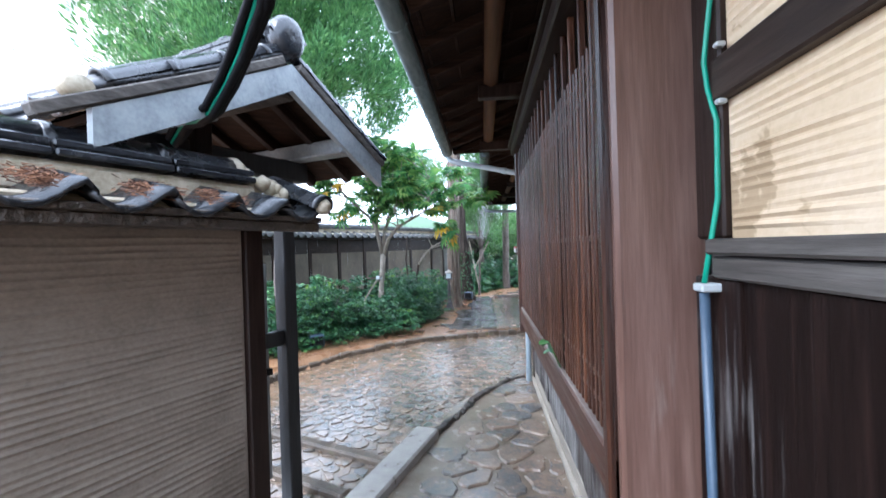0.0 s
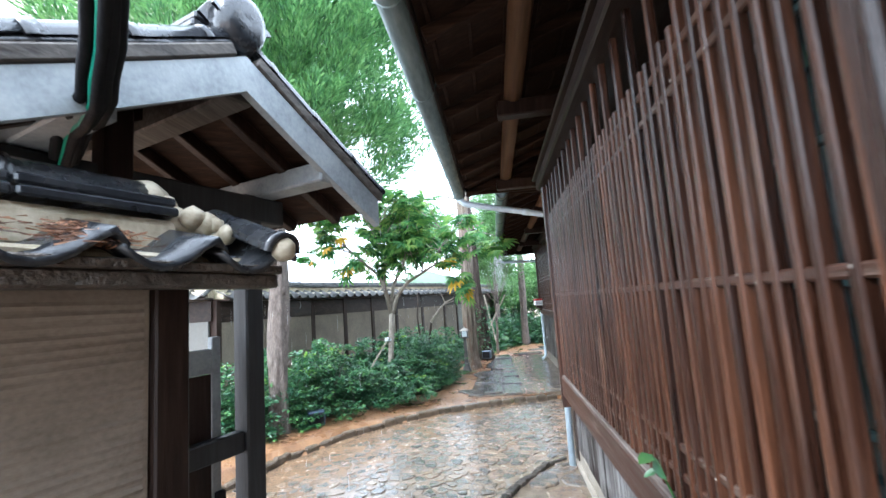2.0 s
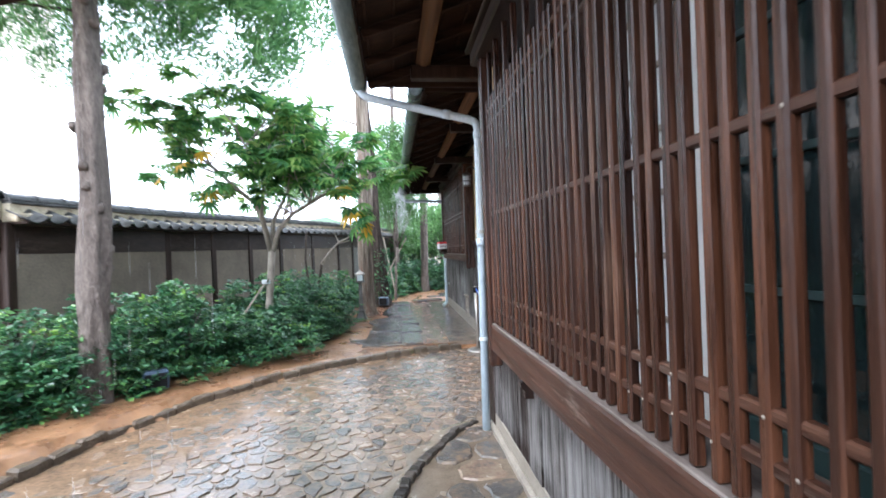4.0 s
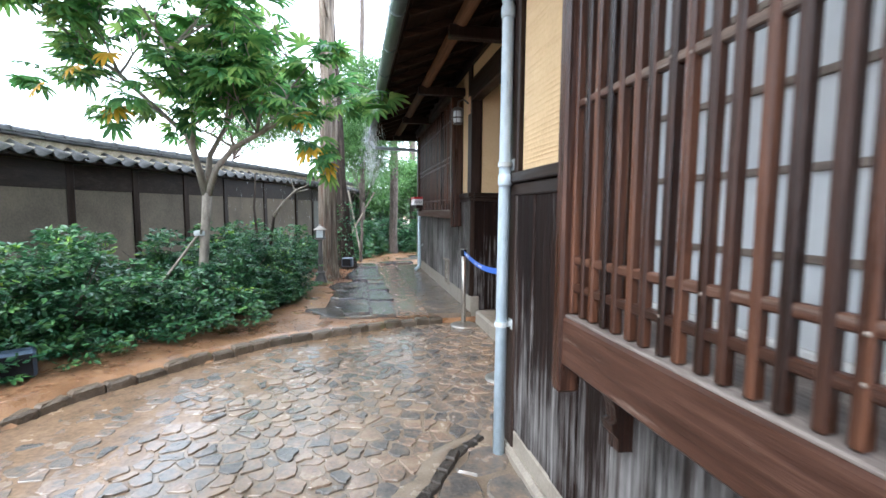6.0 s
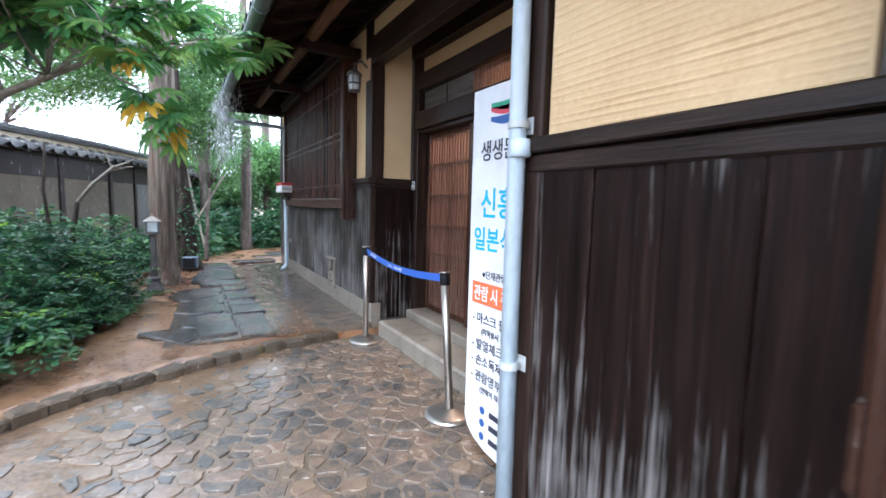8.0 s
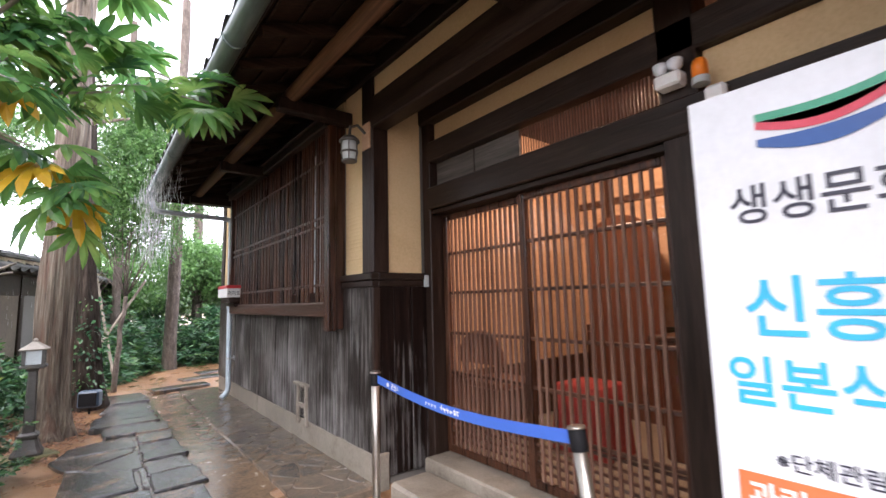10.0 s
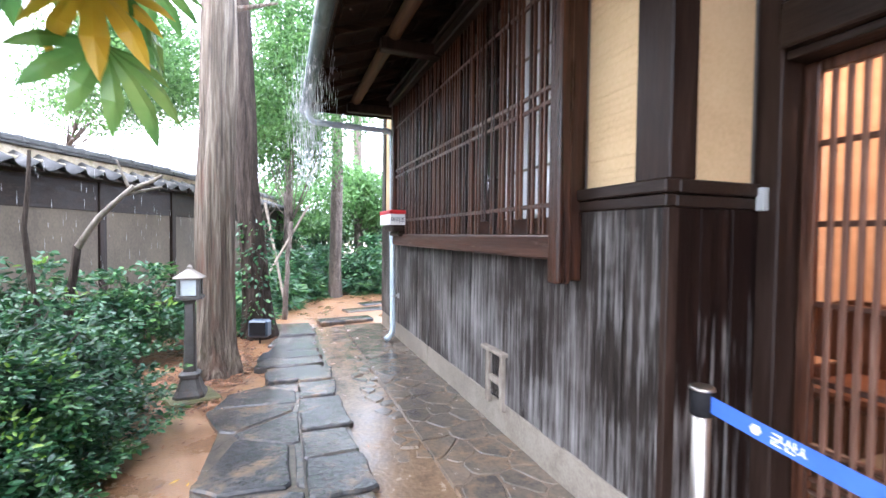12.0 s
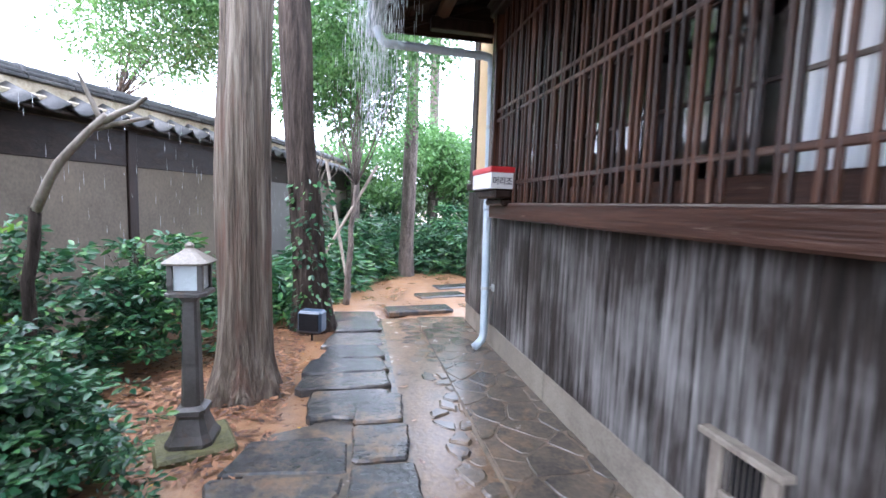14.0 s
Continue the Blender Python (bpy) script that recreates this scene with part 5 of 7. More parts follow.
def cloud_mesh(name, chunks, mat):
    me = bpy.data.meshes.new(name)
    vs, fs, k = [], [], 0
    for v, f in chunks:
        vs.append(v)
        fs.append(f + k)
        k += len(v)
    v, f = np.concatenate(vs).astype(np.float32), np.concatenate(fs).astype(np.int32)
    me.vertices.add(len(v))
    me.vertices.foreach_set("co", v.ravel())
    me.loops.add(f.size)
    me.loops.foreach_set("vertex_index", f.ravel())
    me.polygons.add(len(f))
    me.polygons.foreach_set("loop_start", np.arange(0, f.size, f.shape[1], dtype=np.int32))
    me.update(calc_edges=True)
    me.materials.append(mat)
    return me


def palm_leaf(geo_v, geo_f, at, way, size, lobes, rng):
    """One palmate leaf: lobes that share the point at the stalk, drooping at their tips."""
    way = Vector(way).normalized()
    side = way.cross(Vector((0, 0, 1)))
    side = side.normalized() if side.length > 1e-3 else Vector((1, 0, 0))
    nrm = side.cross(way).normalized()
    roll = Matrix.Rotation(rng.uniform(-0.5, 0.5), 3, way)
    side, nrm = roll @ side, roll @ nrm
    c = len(geo_v)
    at = Vector(at)
    geo_v.append(tuple(at))
    for i in range(lobes):
        a = (i - (lobes - 1) / 2) * 2.6 / (lobes - 1) * 1.1
        ln = size * (1 - 0.16 * abs(a)) * rng.uniform(0.85, 1.1)
        d = way * math.cos(a) + side * math.sin(a)
        o = way * -math.sin(a) + side * math.cos(a)
        w = ln * 0.125
        k = len(geo_v)
        pts = [(0.14, -0.30, 0.0), (0.40, -0.80, 0.0), (0.66, -1.0, -0.03), (0.86, -0.62, -0.10), (1.0, 0, -0.17), (0.86, 0.62, -0.10), (0.66, 1.0, -0.03), (0.40, 0.80, 0.0), (0.14, 0.30, 0.0), (0.40, 0, 0.035), (0.70, 0, 0.02)]
        for s, t, h in pts:
            geo_v.append(tuple(at + d * (ln * s) + o * (w * t) + nrm * (ln * h) + Vector((0, 0, -0.14 * ln * s * s))))
        for q in ((-1, 0, 9), (0, 1, 9), (1, 2, 10, 9), (2, 3, 10), (3, 4, 10), (4, 5, 10), (5, 6, 10), (6, 7, 9, 10), (7, 8, 9), (8, -1, 9)):
            geo_f.append(tuple(c if x < 0 else k + x for x in q))


def limb(geo, a, b, r0, r1, bend, rng, sides=8, steps=6):
    a, b = Vector(a), Vector(b)
    off = Vector((rng.uniform(-1, 1), rng.uniform(-1, 1), rng.uniform(0, 1))) * bend * (b - a).length
    pts = []
    for i in range(steps + 1):
        t = i / steps
        pts.append(a.lerp(b, t) + off * math.sin(math.pi * t) + Vector((rng.uniform(-1, 1), rng.uniform(-1, 1), rng.uniform(-1, 1))) * 0.012 * (b - a).length * (1 if 0 < i < steps else 0))
    geo.tube(pts, [r0 + (r1 - r0) * i / steps for i in range(steps + 1)], sides)
    return pts


def attach(ob, parent):
    ob.parent = parent
    ob.matrix_parent_inverse = PLACE[parent].inverted()
    return ob


def leafy(name, me, parent, label=""):
    ob = new(name, me)
    PLACE[ob] = Matrix()
    attach(ob, parent)
    if label:
        ob["label"] = label
    return ob


def make_bush(*a, **kw):
    x, y, z, radius, height, count, size, seed = a
    rng = np.random.default_rng(seed)
    r = random.Random(seed)
    bush = thing("shrub", kw.get("label", "dense wet evergreen shrub with glossy dark leaves"), "shrub", (x, y, z - 0.03), kw.get("group", "shrubs along the path"))
    for i in range(8):
        an = r.uniform(0, 6.28)
        reach = radius * r.uniform(0.25, 0.85)
        tip = (x + math.cos(an) * reach, y + math.sin(an) * reach, z + height * r.uniform(0.55, 0.95))
        mid = (x + math.cos(an) * reach * 0.35, y + math.sin(an) * reach * 0.35, z + height * 0.4)
        part("stem", Geo().tube([(x + math.cos(an) * 0.05, y + math.sin(an) * 0.05, z - 0.06), mid, tip], [0.012, 0.009, 0.004], 5), M_BARK, bush)
    # tiers of shoots, each ending in a flat rosette of leaves, with shade between them
    shoots = max(60, count // 16)
    an = rng.uniform(0, 6.28, shoots)
    tier = rng.integers(0, 6, shoots) / 5.0
    lump = 1 + 0.24 * np.sin(an * 3 + seed) + 0.14 * np.sin(an * 7 + 2.1 * seed)
    rim = radius * np.sqrt(np.clip(1 - (tier * 0.93) ** 2.2, 0.02, 1)) * lump
    q = np.where(rng.random(shoots) < 0.62, rng.uniform(0.86, 1.06, shoots), rng.uniform(0.2, 0.9, shoots))
    c = np.stack([x + np.cos(an) * rim * q, y + np.sin(an) * rim * q, z + 0.07 + tier * height * (0.80 + 0.22 * np.sin(an * 2 + seed)) + rng.normal(0, 0.022, shoots) - 0.08 * q], 1)
    c[:, 2] = np.maximum(c[:, 2], z + 0.04)
    per = 13
    turn = rng.uniform(0, 6.28, (shoots, 1)) + np.arange(per) * 2.4
    lift = np.linspace(0.5, -0.35, per)
    o = np.stack([np.cos(turn) + 0.35 * np.cos(an)[:, None], np.sin(turn) + 0.35 * np.sin(an)[:, None], np.broadcast_to(lift, turn.shape)], 2)
    p = np.repeat(c, per, 0) + o.reshape(-1, 3) * np.array((1, 1, 0.5)) * (size * rng.uniform(0.25, 1.1, shoots * per))[:, None]
    slim = kw.get("slim", 0.46)
    deep = count // 5
    a2, e2 = rng.uniform(0, 6.28, deep), rng.uniform(0, 0.8, deep)
    core = np.stack([x + np.cos(a2) * radius * e2, y + np.sin(a2) * radius * e2, z + 0.04 + rng.uniform(0, 0.72, deep) * height * (1 - 0.5 * e2)], 1)
    chunks = [leaf_cloud(p, o.reshape(-1, 3), size * 1.25, slim, 0.12, 0.16, 0.3, rng), leaf_cloud(core, rng.normal(0, 1, (deep, 3)), size * 1.2, slim, 0.1, 0.4, 0.3, rng)]
    leafy("leaves", cloud_mesh("leaves", chunks, kw.get("mat", M_LEAF_BUSH)), bush)
    tips = c[(tier > 0.5) & (q > 0.8)][:5]
    if len(tips) and "slim" not in kw:
        p = np.repeat(tips, 14, 0) + rng.normal(0, 1, (14 * len(tips), 3)) * np.array((0.05, 0.05, 0.012))
        p[:, 2] += 0.035
        o2 = p - np.repeat(tips, 14, 0)
        leafy("young_leaves", cloud_mesh("young_leaves", [leaf_cloud(p, o2 * 12, size * 1.1, 0.46, 0.1, 0.3, 0.3, rng)], M_LEAF_YOUNG), bush, "lime-green young leaves")
    return bush


FRONT = [(-3.75, 5.3), (-3.45, 5.95), (-3.1, 6.75), (-2.72, 7.35), (-2.28, 7.85), (-1.9, 8.4), (-1.68, 9.05), (-1.62, 9.75)]
for i, (x, y) in enumerate(FRONT):
    make_bush(x, y, 0.14, 0.62 + 0.05 * (i % 3), 0.48 if i in (4, 5) else (0.76 + 0.06 * (i % 4)) * (0.86 if i > 5 else 1.0), 13000 if i > 5 else 7500, 0.034 if i > 5 else 0.048, 100 + i)
make_bush(-1.38, 9.45, 0.12, 0.40, 0.60, 11000, 0.034, 163)
make_bush(-1.42, 8.95, 0.12, 0.34, 0.42, 7000, 0.034, 164)
for i, (x, y) in enumerate([(-4.3, 6.5), (-3.75, 7.5), (-3.3, 8.5), (-2.75, 9.4), (-2.45, 10.4), (-2.2, 11.3), (-1.55, 12.0)]):
    make_bush(x, y, 0.18, 0.55, 0.78 + 0.06 * (i % 3), 4200, 0.055, 140 + i)
make_bush(-1.42, 10.35, 0.12, 0.34, 0.6, 3200, 0.05, 160)
for i, (x, y, r, h) in enumerate([(-0.75, 14.0, 0.4, 0.5), (-0.35, 14.9, 0.5, 0.7), (0.05, 15.8, 0.55, 0.85), (0.6, 16.7, 0.6, 0.9), (1.5, 16.6, 0.6, 0.9), (-0.3, 16.5, 0.6, 0.8), (-1.05, 13.2, 0.35, 0.5), (2.3, 16.0, 0.7, 1.1)]):
    make_bush(x, y, 0.1, r, h, 2600, 0.12, 180 + i, slim=0.22, label="low wet shrub with narrow arching leaves", group="shrubs by the far wall")

for i, (x, y, r, h) in enumerate([(-0.1, 18.4, 0.8, 1.3), (0.95, 19.2, 0.9, 1.6), (1.9, 17.6, 0.7, 1.2), (2.6, 18.6, 0.9, 1.7), (3.6, 17.8, 0.9, 1.6)]):
    make_bush(x, y, 0.0, r, h, 5200, 0.11, 230 + i, slim=0.3, label="tall dense green shrub closing the garden's end", group="shrubs by the far wall")


# the small palmate-leaved tree over the path: a low fork into two curving limbs that branch again
tree = thing("palmate_tree", "small tree with palmate green leaves and some yellow ones", "tree", (-2.14, 9.02, 0.1))
rng = random.Random(77)
part("trunk", Geo().tube([(-2.16, 9.03, 0.05), (-2.13, 9.0, 0.6), (-2.09, 9.01, 1.1), (-2.05, 8.99, 1.52)], [0.07, 0.058, 0.054, 0.056], 12, True, 0.2), M_BARK_PALE, tree, "", True)
MAIN = [[(-2.05, 8.99, 1.48), (-2.12, 8.98, 1.80), (-2.24, 8.93, 2.22), (-2.50, 8.78, 2.48), (-2.78, 8.6, 2.80), (-3.1, 8.45, 3.05)],
        [(-2.05, 8.99, 1.46), (-1.92, 8.93, 1.82), (-1.68, 8.8, 2.06), (-1.36, 8.6, 2.2), (-1.08, 8.42, 2.32), (-0.72, 8.25, 2.42)],
        [(-2.07, 9.0, 1.5), (-2.04, 9.12, 2.0), (-1.85, 9.35, 2.5), (-1.6, 9.5, 3.0)],
        [(-2.07, 8.98, 1.5), (-2.16, 8.85, 2.1), (-2.02, 8.6, 2.6), (-2.2, 8.35, 3.0)]]
tips = []
for line in MAIN:
    pts = [Vector(p) for p in line]
    n = len(pts)
    part("limb", Geo().tube(pts, [0.044 - 0.030 * i / (n - 1) for i in range(n)], 9, True, 0.15), M_BARK_PALE, tree, "", True)
    for i in range(2, n):
        for k in range(3 if n < 5 else 2):
            g = Geo()
            way = Vector((rng.uniform(-1, 1), rng.uniform(-0.9, 0.7), rng.uniform(0.15, 1.0))).normalized()
            end = pts[i] + way * rng.uniform(0.55, 0.95)
            sub_pts = limb(g, pts[i], end, 0.019 - 0.001 * i, 0.008, 0.12, rng, 6, 5)
            tips.append((end, way))
            for q in (2, 3, 4):
                w2 = (way * 0.5 + Vector((rng.uniform(-1, 1), rng.uniform(-1, 1), rng.uniform(-0.2, 0.9)))).normalized()
                e2 = sub_pts[q] + w2 * rng.uniform(0.25, 0.55)
                limb(g, sub_pts[q], e2, 0.009, 0.005, 0.1, rng, 5, 3)
                tips.append((e2, w2))
            part("branch", g, M_BARK_PALE, tree, "", True)
    tips.append((pts[-1], (pts[-1] - pts[-2]).normalized()))
hang = [((-1.08, 8.42, 2.32), (-0.72, 8.05, 2.08)), ((-1.08, 8.42, 2.32), (-0.57, 8.03, 1.9)), ((-0.72, 8.25, 2.42), (-0.2, 8.3, 2.62)), ((-0.72, 8.25, 2.42), (-0.42, 8.1, 2.45)), ((-0.9, 8.3, 2.36), (-0.85, 7.9, 2.5)),
        ((-0.72, 8.25, 2.42), (-0.35, 8.6, 2.85)), ((-1.36, 8.6, 2.2), (-1.2, 8.0, 2.7)), ((-2.78, 8.6, 2.8), (-3.3, 8.1, 2.6)), ((-2.5, 8.78, 2.48), (-2.7, 8.2, 2.3)), ((-0.42, 8.1, 2.45), (0.0, 8.1, 2.5)), ((-0.35, 8.6, 2.85), (0.02, 8.6, 2.75))]
hang += [((-1.36, 8.6, 2.2), (-1.6 + 0.16 * i, 8.0 - 0.14 * (i % 3), 2.25 + 0.17 * ((i * 2) % 5))) for i in range(8)]
hang += [((-2.24, 8.93, 2.22), (-2.5 + 0.2 * i, 8.1 + 0.1 * (i % 2), 2.45 + 0.2 * (i % 3))) for i in range(5)]
for a, b in hang:
    tips.append((Vector(b), (Vector(b) - Vector(a)).normalized()))
for a, b in hang:
    g = Geo()
    limb(g, a, b, 0.010, 0.004, 0.08, rng, 5, 4)
    part("twig", g, M_BARK_PALE, tree, "", True)
v, f = [], []
for tip, way in tips:
    # a whorl of stalked leaves round each twig's end, tips drooping
    for k in range(rng.randint(6, 9)):
        out = Vector((rng.uniform(-1, 1), rng.uniform(-1, 1), rng.uniform(-0.35, 0.35))).normalized() + way * 0.5
        at = tip + out.normalized() * rng.uniform(0.04, 0.17) + Vector((0, 0, rng.uniform(-0.06, 0.05)))
        palm_leaf(v, f, at, out + Vector((0, 0, -0.3)), rng.uniform(0.16, 0.25), 7, rng)
g = Geo()
g.v, g.f = v, f
leafy("leaves", g.mesh("leaves", M_LEAF_PALM), tree)
v, f = [], []
for at, way in (((-0.82, 8.05, 2.36), (0.1, -0.6, -0.7)), ((-0.76, 8.0, 2.30), (-0.5, -0.5, -0.6)), ((-0.70, 7.97, 1.98), (-0.5, -0.5, -0.6)), ((-0.66, 8.02, 2.0), (0.5, -0.4, -0.7)), ((-0.55, 7.98, 1.82), (0.2, -0.5, -0.9)),
                ((-2.69, 8.2, 2.9), (0, -0.7, -0.6)), ((-2.95, 8.1, 2.72), (-0.2, -0.7, -0.6)), ((-3.2, 8.0, 2.5), (-0.3, -0.5, -0.7)), ((-2.6, 8.1, 2.35), (0.2, -0.5, -0.7))):
    palm_leaf(v, f, at, way, rng.uniform(0.19, 0.25), 7, rng)
g = Geo()
g.v, g.f = v, f
leafy("yellow_leaves", g.mesh("yellow_leaves", M_LEAF_YELLOW), tree, "yellow dying leaves")

g = Geo().tube([(-2.75, 8.55, 0.05), (-2.16, 8.98, 1.02)], 0.016, 8)
prop = thing("tree_prop", "grey wooden prop tied against the small tree", "tree prop", (-2.75, 8.55, 0.1))
part("pole", g, M_BARK_PALE, prop)
part("pole", Geo().tube([(-2.2, 9.12, 0.92), (-2.08, 8.82, 1.08)], 0.014, 8), M_BARK_PALE, prop)
part("tie", Geo().lathe([(0.075, -0.03), (0.08, 0), (0.075, 0.03)], (-2.15, 9.0, 1.02), 12), M_CLAMP, prop, "pale rag tie")


def straight_tree(name, label, base, top, radii, bark, seed, wobble=0.22, flare=1.5, ridged=False):
    tree = thing(name, label, "tree", (*base[:2], base[2] - 0.05))
    n = 60 if ridged else 26
    a, b = Vector(base), Vector(top)
    pts, rr = [], []
    for i in range(n + 1):
        t = (i / n) ** 1.6
        p = a.lerp(b, t)
        p += Vector((noise.noise((seed, t * 3, 0)), noise.noise((seed, t * 3, 9)), 0)) * 0.05 * min(1, t * 6)
        pts.append(p)
        rr.append((radii[0] + (radii[1] - radii[0]) * t) * (1 + (flare - 1) * math.exp(-t * (b - a).length / 0.22)))
    pts[0].z -= 0.12
    g = Geo().tube(pts, rr, 72 if ridged else 26, False, wobble)
    if ridged:
        # strips of bark stand out from the furrows and drift sideways as they climb
        sides = 72
        for i, p in enumerate(pts):
            for j in range(sides):
                v = Vector(g.v[i * sides + j])
                a = math.atan2(v.y - p.y, v.x - p.x) + 0.16 * p.z
                f = abs(noise.noise((math.cos(a) * 4.2, math.sin(a) * 4.2, p.z * 0.5 + seed)))
                f += 0.5 * abs(noise.noise((math.cos(a) * 11, math.sin(a) * 11, p.z * 1.4 + seed)))
                g.v[i * sides + j] = tuple(p + (v - p) * (1.09 - 0.26 * max(0.0, 0.42 - f)))
    part("trunk", g, bark, tree, "", True)
    return tree


cyp = straight_tree("cypress", "tall cypress with peeling red-grey bark", (-0.74, 11.27, 0.08), (-0.66, 11.42, 9.0), (0.142, 0.10), M_BARK_RED, 3, 0.3, 1.6, True)
for z, a, ln in ((3.3, 0.4, 0.5), (4.1, 2.9, 0.7), (4.6, 4.6, 0.6), (5.2, 1.3, 0.8)):
    part("branch", Geo().tube([(-0.68, 11.35, z), (-0.68 + math.cos(a) * ln, 11.35 + math.sin(a) * ln, z + 0.25)], [0.03, 0.012], 7), M_BARK_RED, cyp)
dark = straight_tree("cypress", "dark wet cypress trunk with ivy at its foot", (-0.45, 12.7, 0.08), (-1.0, 12.95, 9.0), (0.135, 0.10), M_BARK_WET, 8, 0.22, 1.5, True)
ir = np.random.default_rng(88)
an, hz = ir.uniform(0, 6.28, 500), ir.uniform(0.1, 1.5, 500)
ip = np.stack([-0.47 + np.cos(an) * 0.18, 12.72 + np.sin(an) * 0.18, hz], 1)
io = np.stack([np.cos(an), np.sin(an), 0 * an], 1)
leafy("ivy", cloud_mesh("ivy", [leaf_cloud(ip, io, 0.06, 0.6, 0.5, 0.4, 0.2, ir)], M_LEAF_BUSH), dark, "dark ivy leaves")
knot = straight_tree("conifer", "tall conifer with knotted grey bark and drooping green crown", (-2.9, 6.15, 0.14), (-2.95, 6.35, 10.5), (0.118, 0.06), M_BARK, 5, 0.55, 1.3)
g = Geo()
kr = random.Random(4)
for i in range(26):
    z = 0.8 + i * 0.19
    a = kr.uniform(0, 6.28)
    x, y = -2.905 - 0.005 * z + math.cos(a) * 0.098, 6.15 + 0.02 * z + math.sin(a) * 0.098
    part("knot", Geo().tube([(x, y, z - 0.02), (x + math.cos(a) * 0.03, y + math.sin(a) * 0.03, z), (x + math.cos(a) * 0.05, y + math.sin(a) * 0.05, z + 0.03)], [0.055, 0.045, 0.02], 9, True, 0.4), M_BARK, knot, "", True)


def conifer_crown(tree, x, y, z0, z1, radius, plumes, per, seed, size):
    """Boughs that carry many flame-shaped plumes of fine sprays, dense outside and ragged below."""
    rng = np.random.default_rng(seed)
    rr = random.Random(seed)
    chunks = []
    for i in range(plumes):
        t = ((i + rr.random()) / plumes) ** 1.1
        a = i * 2.39996 + rr.uniform(-0.3, 0.3)
        rim = radius * min(1.0, 0.62 + 2.4 * t) * (1 - 0.55 * t) * (1 + 0.16 * math.sin(3 * a + 5 * t))
        q = rr.choice((0.25, 0.5, 0.72, 0.9, 1.0, 1.06))
        c, s = math.cos(a), math.sin(a)
        at = Vector((x + c * rim * q, y + s * rim * q, z0 + (z1 - z0) * t + rr.uniform(-0.25, 0.25) - 0.25 * q * q))
        if i % 14 == 0 and t > 0.2:
            root = Vector((x, y, at.z - 0.15 + 0.25 * q))
            part("bough", Geo().tube([root, root.lerp(at, 0.5) + Vector((0, 0, 0.08)), at], [0.016, 0.011, 0.004], 6), M_BARK_WET, tree)
        axis = Vector((c * 0.62, s * 0.62, rr.uniform(0.35, 1.0))).normalized()
        side = axis.orthogonal().normalized()
        other = axis.cross(side)
        ln, wd = rr.uniform(0.5, 0.85), rr.uniform(0.19, 0.29)
        u = rng.random(per)
        w = wd * np.sqrt(np.clip(np.sin(np.pi * np.clip(u * 0.86 + 0.12, 0, 1)), 0, 1)) * np.sqrt(rng.random(per))
        b = rng.uniform(0, 6.28, per)
        ax, sd, ot = (np.array(tuple(v)) for v in (axis, side, other))
        radial = np.cos(b)[:, None] * sd + np.sin(b)[:, None] * ot
        p = np.array(tuple(at)) + ax * ((u - 0.4) * ln)[:, None] + radial * w[:, None]
        chunks.append(leaf_cloud(p, ax + radial * 0.55, size, 0.24, 0.0, 0.22, 0.2, rng))
    leafy("crown", cloud_mesh("crown", chunks, M_LEAF_CONIFER), tree)


conifer_crown(knot, -3.05, 6.6, 4.15, 7.9, 2.5, 660, 370, 21, 0.085)


def broad_tree(label, base, fork_z, crown, spread, clumps, count, size, r0, seed, mat=None, bark=None, lean=(0, 0)):
    rng = random.Random(seed)
    tree = thing("tree", label, "tree", (*base[:2], base[2] - 0.05))
    g = Geo()
    fork = (base[0] + lean[0], base[1] + lean[1], fork_z)
    limb(g, (base[0], base[1], base[2] - 0.08), fork, r0, r0 * 0.7, 0.04, rng, 9)
    part("trunk", g, bark or M_BARK, tree, "", True)
    cs = []
    for i in range(clumps):
        a, e = rng.uniform(0, 6.28), rng.uniform(-0.5, 1.4)
        q = rng.uniform(0.35, 1.0)
        p = Vector((crown[0] + math.cos(a) * math.cos(e) * spread[0] * q, crown[1] + math.sin(a) * math.cos(e) * spread[0] * q, crown[2] + math.sin(e) * spread[1] * q))
        cs.append(p)
        if i % 9 == 0:
            g = Geo()
            limb(g, fork, Vector(fork).lerp(p, 0.75), r0 * 0.22, r0 * 0.05, 0.18, rng, 6, 5)
            part("limb", g, bark or M_BARK, tree, "", True)
    nr = np.random.default_rng(seed)
    c = np.array([tuple(p) for p in cs])
    idx = nr.integers(0, clumps, count)
    p = c[idx] + nr.normal(0, 1, (count, 3)) * np.array((1, 1, 0.6)) * 0.2
    out = p - c[idx]
    out /= np.linalg.norm(out, axis=1)[:, None] + 1e-9
    leafy("crown", cloud_mesh("crown", [leaf_cloud(p, out, size, 0.42, 0.3, 0.6, 0.25, nr)], mat or M_LEAF_TREE), tree)
    return tree


broad_tree("slender young tree with airy green leaves beside the wall", (-0.15, 13.6, 0.1), 1.5, (0.0, 14.0, 3.2), (1.15, 1.8), 130, 30000, 0.066, 0.04, 41, lean=(0.1, 0.2))
broad_tree("slender young tree with airy green leaves beside the wall", (-0.45, 14.1, 0.1), 1.4, (-0.3, 14.8, 2.7), (1.0, 1.0), 60, 13000, 0.066, 0.035, 42, lean=(-0.1, 0.2))
broad_tree("leafy tree behind the garden wall", (-3.4, 15.6, 0.0), 2.6, (-2.45, 15.6, 3.7), (1.5, 1.6), 170, 38000, 0.066, 0.05, 43)
broad_tree("leafy tree at the end of the path", (1.7, 18.4, 0.0), 1.4, (1.6, 18.4, 2.0), (1.3, 1.3), 70, 9000, 0.11, 0.08, 44)
